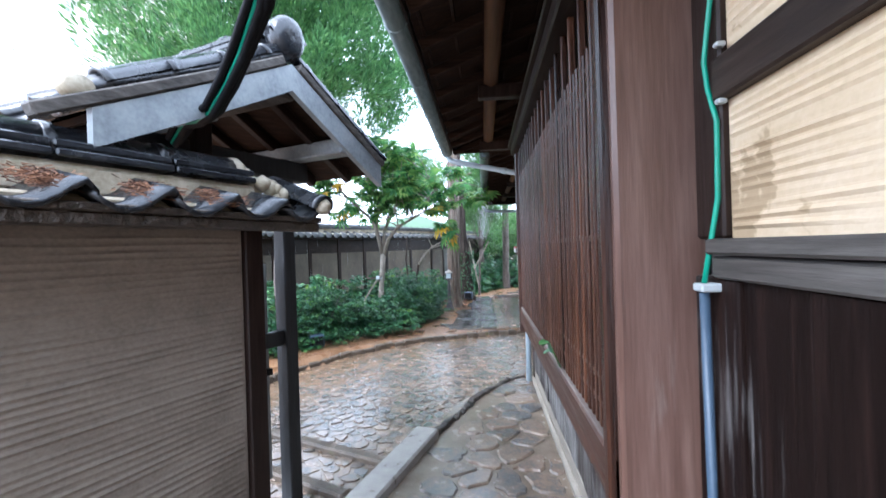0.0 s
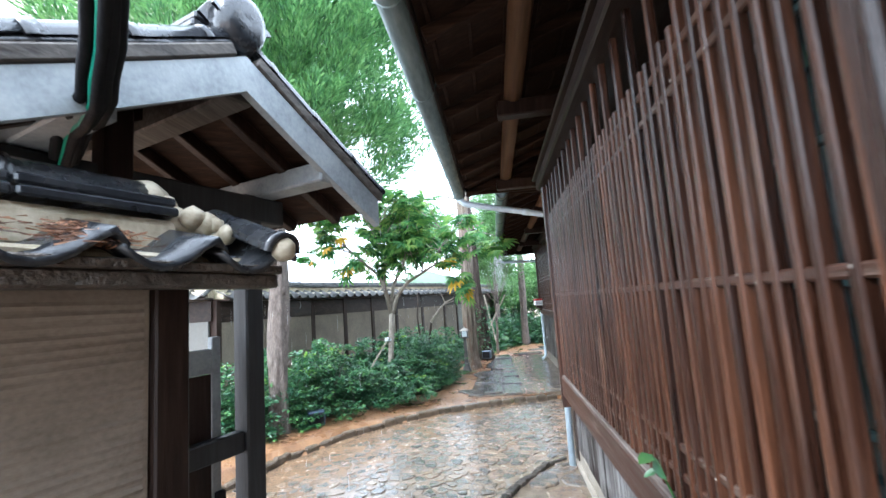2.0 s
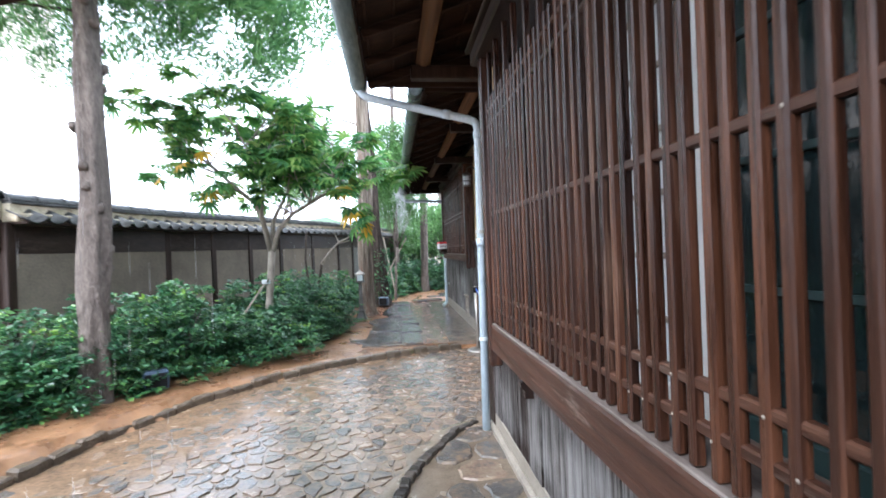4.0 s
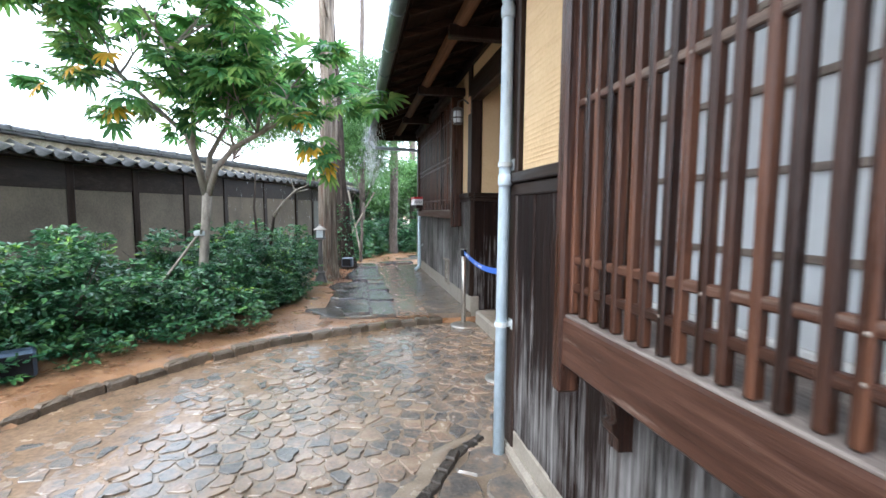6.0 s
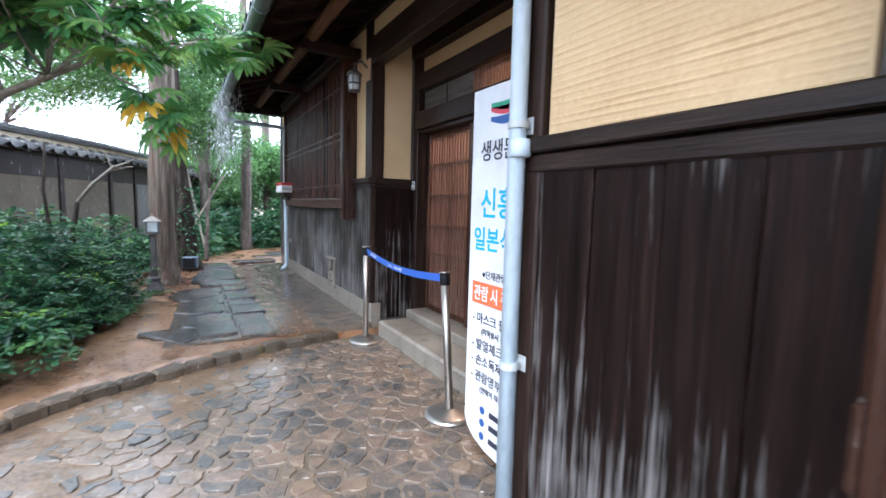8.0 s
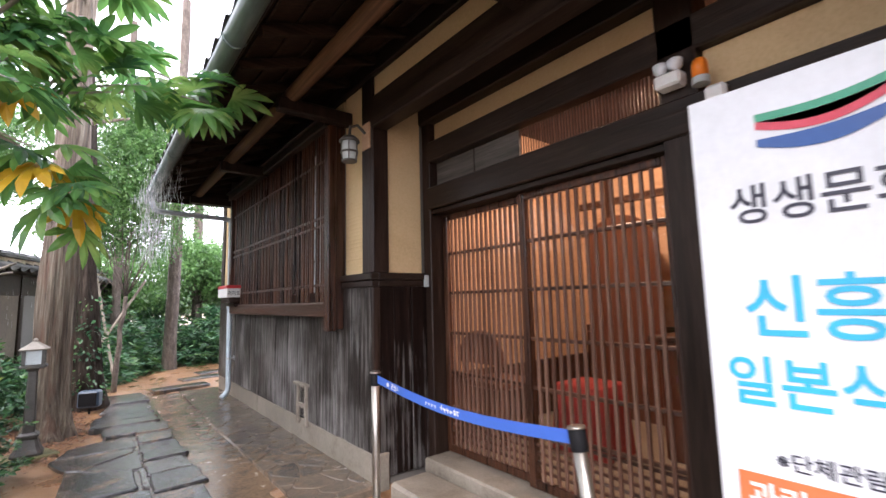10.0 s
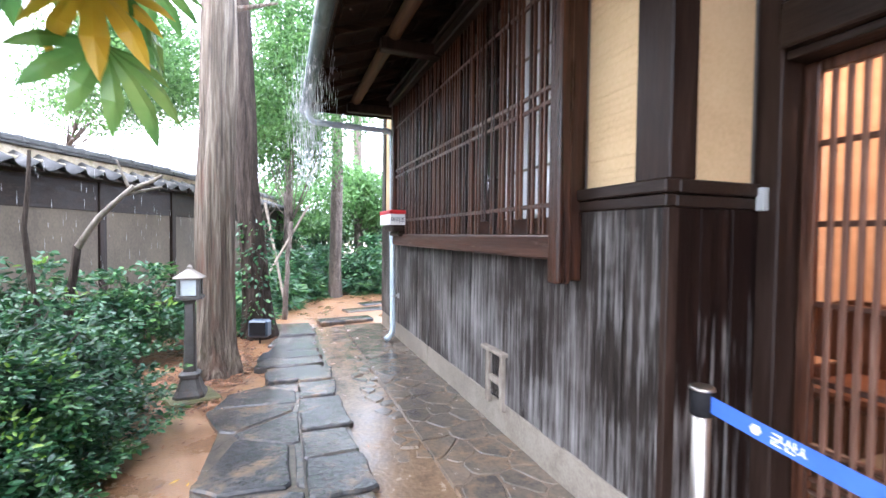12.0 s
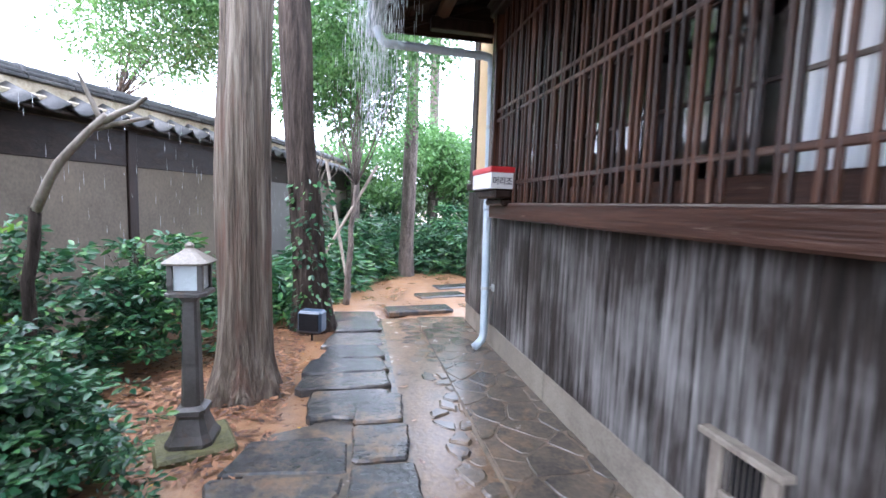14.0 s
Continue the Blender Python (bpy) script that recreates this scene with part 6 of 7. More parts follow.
broad_tree("leafy hedge tree closing the end of the garden", (3.2, 19.5, 0.0), 0.8, (3.2, 19.5, 1.7), (1.9, 1.5), 80, 9000, 0.13, 0.08, 48)
broad_tree("leafy hedge tree closing the end of the garden", (0.3, 20.0, 0.0), 0.8, (0.2, 20.0, 1.6), (1.9, 1.4), 80, 9000, 0.13, 0.08, 49)
for x, y, r in ((0.8, 15.75, 0.115), (1.75, 18.9, 0.13), (-0.05, 17.3, 0.09)):
    t = straight_tree("bare_trunk", "bare grey trunk standing at the end of the path", (x, y, 0.05), (x + 0.05, y + 0.1, 8.0), (r, r * 0.7), M_BARK, x * 3, 0.2, 1.3)

# pale pruned branches by the wall
pr = random.Random(9)
cut = thing("pruned_sapling", "pale pruned sapling with bare cut branches", "sapling", (-1.75, 11.0, 0.1))
g = Geo()
limb(g, (-1.75, 11.0, 0.08), (-1.60, 10.88, 1.22), 0.034, 0.026, 0.05, pr, 9)
limb(g, (-1.78, 11.0, 0.08), (-1.88, 10.9, 1.9), 0.03, 0.012, 0.05, pr, 8)
part("stem", g, M_BARK_WET, cut, "dark wet stems", True)
g = Geo()
limb(g, (-1.61, 10.89, 1.19), (-1.2, 10.72, 1.66), 0.025, 0.016, 0.06, pr, 8)
limb(g, (-1.22, 10.73, 1.63), (-1.0, 10.65, 1.74), 0.018, 0.008, 0.05, pr, 6)
limb(g, (-1.25, 10.74, 1.6), (-1.02, 10.72, 1.66), 0.015, 0.007, 0.05, pr, 6)
limb(g, (-1.23, 10.73, 1.64), (-1.3, 10.7, 1.84), 0.014, 0.006, 0.05, pr, 6)
part("branch", g, M_BARK_PALE, cut, "pale cut branches", True)
for a, b, r in (((-0.75, 13.4, 0.06), (0.2, 13.9, 1.75), 0.018), ((-0.1, 14.0, 0.06), (-0.42, 14.2, 1.8), 0.02)):
    st = thing("stake", "pale leaning bamboo stake", "stake", a)
    part("pole", Geo().tube([a, b], r, 8), M_BARK_PALE, st)


# ---- kerb and paving stones ----
kerb = thing("kerb", "curved kerb of dark mossy field stones", "kerb", (-1.6, 6.9, 0), kind="structure")
kr = random.Random(6)
pts = []
for i in range(len(KERB) - 1):
    a, b = Vector((*KERB[i], 0)), Vector((*KERB[i + 1], 0))
    k = max(1, round((b - a).length / 0.2))
    for j in range(k):
        pts.append((a.lerp(b, j / k), a.lerp(b, (j + 1) / k)))
for a, b in pts:
    d = (b - a).normalized()
    nn = Vector((-d.y, d.x, 0))
    w = kr.uniform(0.034, 0.056)
    ring = []
    for u, s in ((0.03, -1), (0.5, -1.15), (0.97, -1), (0.99, 0), (0.97, 1), (0.5, 1.15), (0.03, 1), (0.01, 0)):
        p = a + (b - a) * u + nn * (s * w + kr.uniform(-0.008, 0.008))
        ring.append((p.x, p.y))
    part("kerb_stone", Geo().prism(ring, -0.05, 0.082 + kr.uniform(-0.016, 0.014), 0.016), M_KERB, kerb)

# black pieces draw the shaded face of the step down into the drain
lip = thing("drain_edge", "raised black strip painting the shaded step down to the drain channel", "drain edge", (0, 4.6, 0), kind="structure")
for i in range(len(STEP) - 1):
    a, b = Vector((*STEP[i], 0)), Vector((*STEP[i + 1], 0))
    k = max(2, round((b - a).length / 0.09))
    for j in range(k):
        p, q = a.lerp(b, j / k), a.lerp(b, (j + 0.94) / k)
        d = (b - a).normalized()
        nn = Vector((-d.y, d.x, 0))
        w0, w1 = kr.uniform(0.020, 0.040), kr.uniform(0.020, 0.040)
        ring = [(v.x, v.y) for v in (p - nn * w0, q - nn * w1, q + nn * w0, p + nn * w1)]
        area = sum(ring[m][0] * ring[(m + 1) % 4][1] - ring[(m + 1) % 4][0] * ring[m][1] for m in range(4))
        part("edge_stone", Geo().prism(ring if area > 0 else ring[::-1], -0.06, 0.030 + kr.uniform(-0.012, 0.012), 0.008), M_EDGE_SHADE, lip)
# sandy concrete that dresses the court's rim above the drain
g = Geo()
m = 40
for i in range(m + 1):
    t = i / m * (len(STEP) - 1)
    e = min(int(t), len(STEP) - 2)
    p = Vector((*STEP[e], 0)).lerp(Vector((*STEP[e + 1], 0)), t - e)
    w = 0.12 + 0.09 * noise.noise((p.x * 4, p.y * 4, 2))
    for u in (0.0, 0.35, 0.7, 1.0):
        g.v.append((p.x - 0.022 - w * u * 0.86, p.y + w * u * 0.45, 0.019 - 0.018 * u * u + 0.004 * noise.noise((p.x * 14 + u * 3, p.y * 14, 0))))
for i in range(m):
    for u in range(3):
        q = i * 4 + u
        g.f.append((q, q + 1, q + 5, q + 4))
part("mortar_rim", g, M_JOINT, pave, "rough sandy concrete rim", True)
# brown silt washed over the stones beside the kerb
g = Geo()
film, cell = {}, 0.05
for iy in range(62, 160):
    for ix in range(-62, 20):
        x, y = ix * cell, iy * cell
        if not inside(court, x, y):
            continue
        d = 9.0
        for c in range(len(KERB) - 1):
            (xa_, ya_), (xb_, yb_) = KERB[c], KERB[c + 1]
            t = max(0, min(1, ((x - xa_) * (xb_ - xa_) + (y - ya_) * (yb_ - ya_)) / ((xb_ - xa_) ** 2 + (yb_ - ya_) ** 2)))
            d = min(d, math.hypot(x - xa_ - t * (xb_ - xa_), y - ya_ - t * (yb_ - ya_)))
        reach = 0.95 + 0.45 * noise.noise((x * 0.9, y * 0.9, 7)) - max(0.0, x + 0.6) * 1.1
        h = 0.0110 - 0.0100 * d / max(reach, 0.05) + 0.005 * noise.noise((x * 3.1, y * 3.1, 1)) + 0.003 * noise.noise((x * 11, y * 11, 4))
        if h > -0.002:
            film[(ix, iy)] = len(g.v)
            g.v.append((x, y, h))
for (ix, iy), k in film.items():
    if (ix + 1, iy) in film and (ix + 1, iy + 1) in film and (ix, iy + 1) in film:
        g.f.append((k, film[(ix + 1, iy)], film[(ix + 1, iy + 1)], film[(ix, iy + 1)]))
part("silt", g, M_MUD, pave, "brown wet silt washed over the stones", True)
solid("granite_threshold", Geo().beam((-0.86, 2.3, 0.005), (-0.50, 3.66, 0.005), 0.21, 0.13, 0.015), M_GRANITE, "long wet granite block lying across the paving", "stone block", kind="structure")
for a, b in (((-2.05, 3.7), (-0.72, 3.1)), ((-1.75, 3.05), (-0.9, 2.66))):
    solid("gate_sill", Geo().beam((*a, 0.0), (*b, 0.0), 0.10, 0.10, 0.015), M_KERB, "dark worn stone sill before the gate", "stone sill", kind="structure")

stone_area = [(0.72, 7.98), (1.12, 7.95), (1.12, 6.1), (0.62, 5.34)] + STEP + [(-0.62, 3.55), (-1.0, 2.3), (-2.9, 1.6), (-3.1, 3.3)] + [(x + 0.06, y - 0.06) for x, y in KERB[:-1]]
near = rest = 0
loose = Geo()
for ring in crazy_paving(stone_area, 0.122, 0.020, 0.84, 0.49, seed=4):
    cx, cy = sum(p[0] for p in ring) / len(ring), sum(p[1] for p in ring) / len(ring)
    z = 0.0065 + kr.uniform(-0.005, 0.006)
    if 3.9 < cy < 7.2 and cx > -1.15 and near < 300:
        near += 1
        part("flagstone", Geo().prism(ring, -0.04, z, 0.0025), M_STONE, pave)
    else:
        loose.prism(ring, -0.04, z, 0.0025)
    rest += 1
ob = part("flagstones", loose, M_STONE_REST, pave)
ob["kind"] = "stuff"
gutter_stones = Geo()
for ring in crazy_paving([(0.55, 5.3), (0.42, 5.25), (0.28, 5.05), (0.1, 4.65), (-0.05, 4.2), (-0.28, 3.6), (-0.55, 2.2), (-0.6, -1.0), (0.56, -1.0)], 0.27, 0.035, 0.9, seed=9):
    gutter_stones.prism(ring, -0.05, 0.012 + kr.uniform(-0.004, 0.006), 0.01)
ob = part("drain_stones", gutter_stones, M_STONE_REST, pave)
ob["kind"] = "stuff"

slabs = thing("stepping_path", "path of large wet dark slate slabs set in soil", "path", (-0.15, 10.2, 0.08), kind="structure")
for ring in crazy_paving([(-0.72, 8.1), (0.15, 8.1), (0.15, 10.7), (-0.55, 10.7)], 0.46, 0.022, 0.85, 0.45, 31, 0.06):
    ring = clip(ring, -0.085, 0, 1, 0)
    ring = clip(ring, 0, 8.09, 0, -1)
    if len(ring) > 3:
        part("slab", Geo().prism(ring, 0.0, 0.104 + kr.uniform(-0.008, 0.010), 0.010), M_SLAB, slabs)
y = 8.1
while y < 10.7:
    ln = kr.uniform(0.27, 0.46)
    ring = []
    corners = [(-0.075 + kr.uniform(-0.02, 0.02), y), (0.225 + kr.uniform(-0.03, 0.03), y + kr.uniform(-0.012, 0.012)), (0.225 + kr.uniform(-0.03, 0.03), y + ln), (-0.07 + kr.uniform(-0.01, 0.03), y + ln + kr.uniform(-0.012, 0.012))]
    for c in range(4):
        (ax, ay), (bx, by) = corners[c], corners[(c + 1) % 4]
        for t in (0.06, 0.3, 0.5, 0.7, 0.94):
            ring.append((ax + (bx - ax) * t + kr.uniform(-0.007, 0.007), ay + (by - ay) * t + kr.uniform(-0.007, 0.007)))
    part("slab", Geo().prism(ring, 0.0, 0.108 + kr.uniform(-0.008, 0.012), 0.010), M_SLAB, slabs)
    y += ln + kr.uniform(0.010, 0.02)
y = 10.75
while y < 13.1:
    ln, wd = kr.uniform(0.24, 0.42), kr.uniform(0.42, 0.64)
    xr = 0.20 + kr.uniform(-0.05, 0.02)
    corners = [(xr - wd, y + kr.uniform(-0.03, 0.05)), (xr, y + kr.uniform(-0.02, 0.02)), (xr + kr.uniform(-0.06, 0.02), y + ln), (xr - wd + kr.uniform(-0.02, 0.10), y + ln + kr.uniform(-0.05, 0.03))]
    ring = []
    for c in range(4):
        (ax, ay), (bx, by) = corners[c], corners[(c + 1) % 4]
        for t in (0.08, 0.3, 0.5, 0.7, 0.92):
            ring.append((ax + (bx - ax) * t + kr.uniform(-0.010, 0.010), ay + (by - ay) * t + kr.uniform(-0.014, 0.014)))
    part("slab", Geo().prism(ring, 0.0, 0.112 + kr.uniform(-0.012, 0.016), 0.012), M_SLAB, slabs)
    y += ln + kr.uniform(0.008, 0.03)
for a, b in (((0.3, 13.25), (1.05, 13.35)), ((0.75, 14.0), (1.4, 14.15)), ((1.1, 14.6), (1.8, 14.8))):
    part("step_stone", Geo().beam((*a, 0.09), (*b, 0.09), 0.27, 0.07, 0.014), M_SLAB, slabs)
part("wet_bed", Geo().prism([(-0.66, 8.1), (0.225, 8.1), (0.225, 13.0), (-0.20, 13.0), (-0.28, 10.75), (-0.52, 10.65)], 0.0, 0.090, 0.01), M_APRON, slabs, "brown wet sand between the slabs")
apron = thing("pavement_2", "low wet stone apron along the second wing", "pavement", (0.8, 10, 0.08), kind="structure")
part("mortar_bed", Geo().prism([(0.62, 8.09), (X2, 8.09), (X2, 13.0), (0.62, 13.0), (0.58, 10.5)], 0.0, 0.096, 0.01), M_APRON, apron, "brown wet mortar")
part("muddy_channel", Geo().prism([(0.20, 8.12), (0.66, 8.12), (0.66, 13.0), (0.20, 13.0)], 0.0, 0.079, 0.0), M_MUD, apron, "thin sheet of brown rain water")
for ring in crazy_paving([(0.45, 7.9), (1.4, 7.9), (1.4, 13.2), (0.45, 13.2)], 0.21, 0.012, 0.9, 0.45, 11):
    for px, py, nx_, ny_ in ((1.105, 0, 1, 0), (0, 8.095, 0, -1), (0.60, 0, -1, 0), (0, 12.95, 0, 1)):
        ring = clip(ring, px, py, nx_, ny_) if len(ring) > 2 else ring
    if len(ring) > 3:
        part("flagstone", Geo().prism(ring, 0.05, 0.101 + kr.uniform(-0.002, 0.003), 0.004), M_APRON, apron)
for ring in crazy_paving([(0.40, 8.2), (0.62, 8.2), (0.64, 12.9), (0.42, 12.9)], 0.13, 0.018, 0.9, 0.45, 12):
    if sum(p[1] for p in ring) / len(ring) < 9.1:
        continue
    part("cobble", Geo().prism(ring, 0.0, 0.083 + kr.uniform(-0.010, 0.010), 0.010), M_APRON, apron)


# ---- writing ----
def lettering(text, size, mat, parent, m, name="lettering", bold=0.0, width=None):
    """Flat letters as a mesh; m sends their plane (x right, y up) into the world."""
    cu = bpy.data.curves.new(name, "FONT")
    cu.body, cu.size, cu.extrude, cu.offset = text, size, 0.0006, bold
    cu.resolution_u = 3
    tmp = bpy.data.objects.new(name, cu)
    scene.collection.objects.link(tmp)
    me = bpy.data.meshes.new_from_object(tmp.evaluated_get(bpy.context.evaluated_depsgraph_get()))
    bpy.data.objects.remove(tmp)
    me.materials.clear()
    me.materials.append(mat)
    ob = new(name, me)
    PLACE[ob] = Matrix()
    attach(ob, parent)
    if width and len(me.vertices):
        xs = [v.co.x for v in me.vertices]
        k = width / max(max(xs) - min(xs), 1e-4)
        m = m @ Matrix.Diagonal((k, 1, 1, 1))
    ob.matrix_basis = m
    return ob


def facing_path(x, y, z):
    """A plane that faces -x: its right is -y, its up is z."""
    return Matrix(((0, 0, -1, x), (-1, 0, 0, y), (0, 1, 0, z), (0, 0, 0, 1)))


# ---- downpipes ----
def downpipe(label, points, r, clamps, collars, foot=None):
    pipe = thing("downpipe", label, "downpipe", (points[-1][0], points[-1][1], 0.0), "downpipes")
    pts = [Vector(p) for p in points]
    smooth = []
    for i, p in enumerate(pts):
        if 0 < i < len(pts) - 1:
            a, b = (pts[i - 1] - p).normalized() * 0.07, (pts[i + 1] - p).normalized() * 0.07
            smooth += [p + a, p + a * 0.4 + b * 0.12, p + b * 0.4 + a * 0.12, p + b]
        else:
            smooth.append(p)
    part("pipe", Geo().tube(smooth, r, 16), M_PIPE, pipe, "", True)
    for c, d in collars:
        c, d = Vector(c), Vector(d).normalized()
        part("collar", Geo().tube([c - d * 0.03, c - d * 0.025, c + d * 0.025, c + d * 0.03], [r, r + 0.006, r + 0.006, r], 16), M_PIPE, pipe, "", True)
    for x, y, z, wx in clamps:
        ring = part("clamp", Geo().lathe([(r + 0.002, -0.012), (r + 0.005, -0.012), (r + 0.005, 0.012), (r + 0.002, 0.012)], (x, y, z), 16).box((x + r, y - 0.008, z - 0.012), (wx, y + 0.008, z + 0.012), 0.002), M_CLAMP, pipe)
        part("clamp_plate", Geo().box((wx - 0.006, y - 0.03, z - 0.03), (wx + 0.004, y + 0.03, z + 0.03), 0.002), M_CLAMP, ring)
    return pipe


downpipe("pale blue-grey plastic downpipe from the gutter to the paving", [(-0.38, 5.29, 2.72), (-0.36, 5.285, 2.66), (0.542, 5.22, 2.44), (0.514, 5.175, 0.0)], 0.031,
         [(0.528, 5.196, 1.56, 0.575), (0.519, 5.182, 0.72, 0.575)], [((0.538, 5.21, 2.33), (0, 0, 1)), ((0.527, 5.18, 1.48), (0, 0, 1)), ((0.30, 5.235, 2.50), (0.88, -0.06, -0.22))])
downpipe("pale blue-grey plastic downpipe on the second wing", [(0.08, 12.06, 2.68), (0.12, 12.04, 2.56), (1.02, 11.98, 2.52), (1.02, 11.88, 0.18), (0.93, 11.84, 0.13)], 0.033,
         [(1.02, 11.90, 0.62, 1.09), (1.02, 11.94, 1.95, 1.10)], [((1.02, 11.965, 2.40), (0, 0, 1)), ((1.02, 11.92, 1.3), (0, 0, 1))])


# ---- rope-belt barrier ----
def barrier_post(base, top):
    post = thing("barrier_post", "brushed steel queue barrier post with a round base", "barrier post", base, "queue barrier posts")
    b, t = Vector(base), Vector(top)
    part("base_plate", Geo().lathe([(0.155, 0), (0.155, 0.008), (0.13, 0.022), (0.05, 0.034), (0.032, 0.045)], base, 32), M_STEEL, post, "", True)
    part("pole", Geo().tube([b + Vector((0, 0, 0.03)), t], 0.025, 20), M_STEEL, post, "", True)
    d = (t - b).normalized()
    part("head", Geo().tube([t - d * 0.075, t - d * 0.07, t - d * 0.005, t], [0.028, 0.031, 0.031, 0.024], 20), M_BLACK, post, "", True)
    part("cap", Geo().tube([t, t + d * 0.006, t + d * 0.010], [0.034, 0.034, 0.028], 20), M_STEEL, post, "", True)
    return post


POST_A, POST_B = (0.955, 7.83, 0.885), (0.91, 6.32, 0.865)
barrier_post((0.965, 7.84, 0.005), POST_A)
barrier_post((0.90, 6.2, 0.005), POST_B)
belt = thing("barrier_belt", "blue woven barrier belt with white print, hung between two posts", "barrier belt", ((POST_A[0] + POST_B[0]) / 2, 7.05, 0.8))
a, b = Vector(POST_A) - Vector((0, 0.03, 0.035)), Vector(POST_B) - Vector((0, -0.03, 0.035))
g = Geo()
n = 24
for side in (0, 1):
    for i in range(n + 1):
        t = i / n
        p = a.lerp(b, t) - Vector((0, 0, 0.05 * math.sin(math.pi * t)))
        for h in (-0.024, 0.024):
            g.v.append((p.x - 0.001 + 0.002 * side, p.y, p.z + h))
for side in (0, 1):
    o = side * 2 * (n + 1)
    for i in range(n):
        q = (o + 2 * i, o + 2 * i + 1, o + 2 * i + 3, o + 2 * i + 2)
        g.f.append(q if side else q[::-1])
part("webbing", g, M_BELT, belt)


def on_belt(t, dz=0.0, size_up=1):
    p = a.lerp(b, t) - Vector((0, 0, 0.05 * math.sin(math.pi * t)))
    slope = math.degrees(math.atan2((b.z - a.z) / (b - a).length - 0.05 * math.pi * math.cos(math.pi * t) / (b - a).length, 1))
    return facing_path(p.x - 0.003, p.y, p.z + dz) @ pose(0, 0, 0, 0, 0, slope)


lettering("군산시", 0.034, M_WHITE, belt, on_belt(0.115, -0.011), "white_lettering", 0.0006)
g = Geo()
for k in range(6):
    an = k * math.pi / 3
    g.lathe([(0.006, -0.001), (0.006, 0.001)], (0.008 * math.cos(an), 0.008 * math.sin(an), 0), 8)
ob = part("emblem", g, M_WHITE, belt)
ob.matrix_parent_inverse = PLACE[belt].inverted()
ob.matrix_basis = on_belt(0.09)
br = random.Random(12)
for i in range(11):
    if i == 4:
        continue
    t = 0.37 + i * 0.0185
    g = Geo()
    big = 1.0 if i > 4 else 0.6
    for k in range(3):
        x, y = br.uniform(-0.010, 0.004) * big, br.uniform(-0.016, 0.002) * big
        g.box((x, y, -0.0004), (x + 0.005 * big, y + br.uniform(0.010, 0.016) * big, 0.0006 + 0.0002 * k), 0)
    y = br.uniform(-0.008, 0.006) * big
    g.box((-0.011 * big, y, -0.0004), (0.010 * big, y + 0.005 * big, 0.0011), 0)
    ob = part("print_bar", g, M_WHITE, belt)
    ob.matrix_basis = on_belt(t)


# ---- standing banner ----
ban = thing("banner_stand", "tall white visitor-notice banner on a slim stand", "banner", (0.83, 5.6, 0.0))
BX, BY = 0.81, 5.89
g = Geo()
outline = []
for i in range(9):
    an = math.pi + math.pi * i / 8
    outline.append((0.30 + 0.30 * math.cos(an), 0.17 + 0.13 * math.sin(an)))
outline += [(0.60, 1.85), (0.0, 1.85)]
for dx in (0.0, 0.004):
    for u, z in outline:
        g.v.append((BX + dx, BY - u, z))
n = len(outline)
g.f.append(tuple(range(n)))
g.f.append(tuple(range(2 * n - 1, n - 1, -1)))
for i in range(n):
    j = (i + 1) % n
    g.f.append((i, n + i, n + j, j))
sheet = part("sheet", g, M_BANNER, ban, "white printed vinyl sheet")
part("stand_pole", Geo().tube([(0.85, 5.59, 0.0), (0.85, 5.59, 1.84)], 0.012, 10), M_STEEL, ban)
for s in (-0.22, 0.22):
    part("stand_foot", Geo().tube([(0.85, 5.59, 0.03), (0.87, 5.59 + s, 0.008)], 0.009, 8), M_STEEL, ban)
part("cross_arm", Geo().tube([(0.845, BY - 0.02, 1.83), (0.85, BY - 0.58, 1.83)], 0.006, 8), M_STEEL, ban)


def print_at(u, z):
    return facing_path(BX - 0.0025, BY - u, z)


lettering("생생문화재", 0.105, M_INK, sheet, print_at(0.075, 1.51), "dark_lettering", 0.001, 0.44)
lettering("신흥동", 0.155, M_CYAN, sheet, print_at(0.085, 1.24), "cyan_lettering", 0.002, 0.40)
lettering("일본식가옥", 0.125, M_CYAN, sheet, print_at(0.035, 1.075), "cyan_lettering", 0.002, 0.53)
lettering("※단체관람불가", 0.045, M_INK, sheet, print_at(0.12, 0.93), "dark_lettering", 0.0004)
ob = part("orange_box", Geo().box((0, -0.055, -0.001), (0.52, 0.055, 0.001), 0.0008), M_ORANGE, sheet, "orange heading box")
ob.matrix_basis = print_at(0.04, 0.85)
lettering("관람 시 주의사항", 0.082, M_WHITE, sheet, facing_path(BX - 0.006, BY - 0.06, 0.82), "white_lettering", 0.0012, 0.46)
for z, text, size in ((0.70, "- 마스크 필수 착용", 0.06), (0.645, "(미착용시 관람불가)", 0.036), (0.565, "- 발열체크", 0.06), (0.485, "- 손소독제 필수", 0.06), (0.40, "- 관람명부 작성", 0.06), (0.345, "(연락처 작성)", 0.036)):
    lettering(text, size, M_INK, sheet, print_at(0.05 if size > 0.05 else 0.13, z), "dark_lettering", 0.0006)
for z, w in ((0.255, 0.16), (0.19, 0.14), (0.12, 0.15)):
    ob = part("print_bar", Geo().box((0, -0.014, -0.001), (w, 0.014, 0.001), 0), M_INK, sheet)
    ob.matrix_basis = print_at(0.22, z)
    ob = part("emblem", Geo().lathe([(0.02, -0.001), (0.02, 0.001)], (0, 0, 0), 16), M_NAVY, sheet)
    ob.matrix_basis = print_at(0.16, z)
M_GREENPRINT = plain("green_print", (0.05, 0.32, 0.20), 0.5)
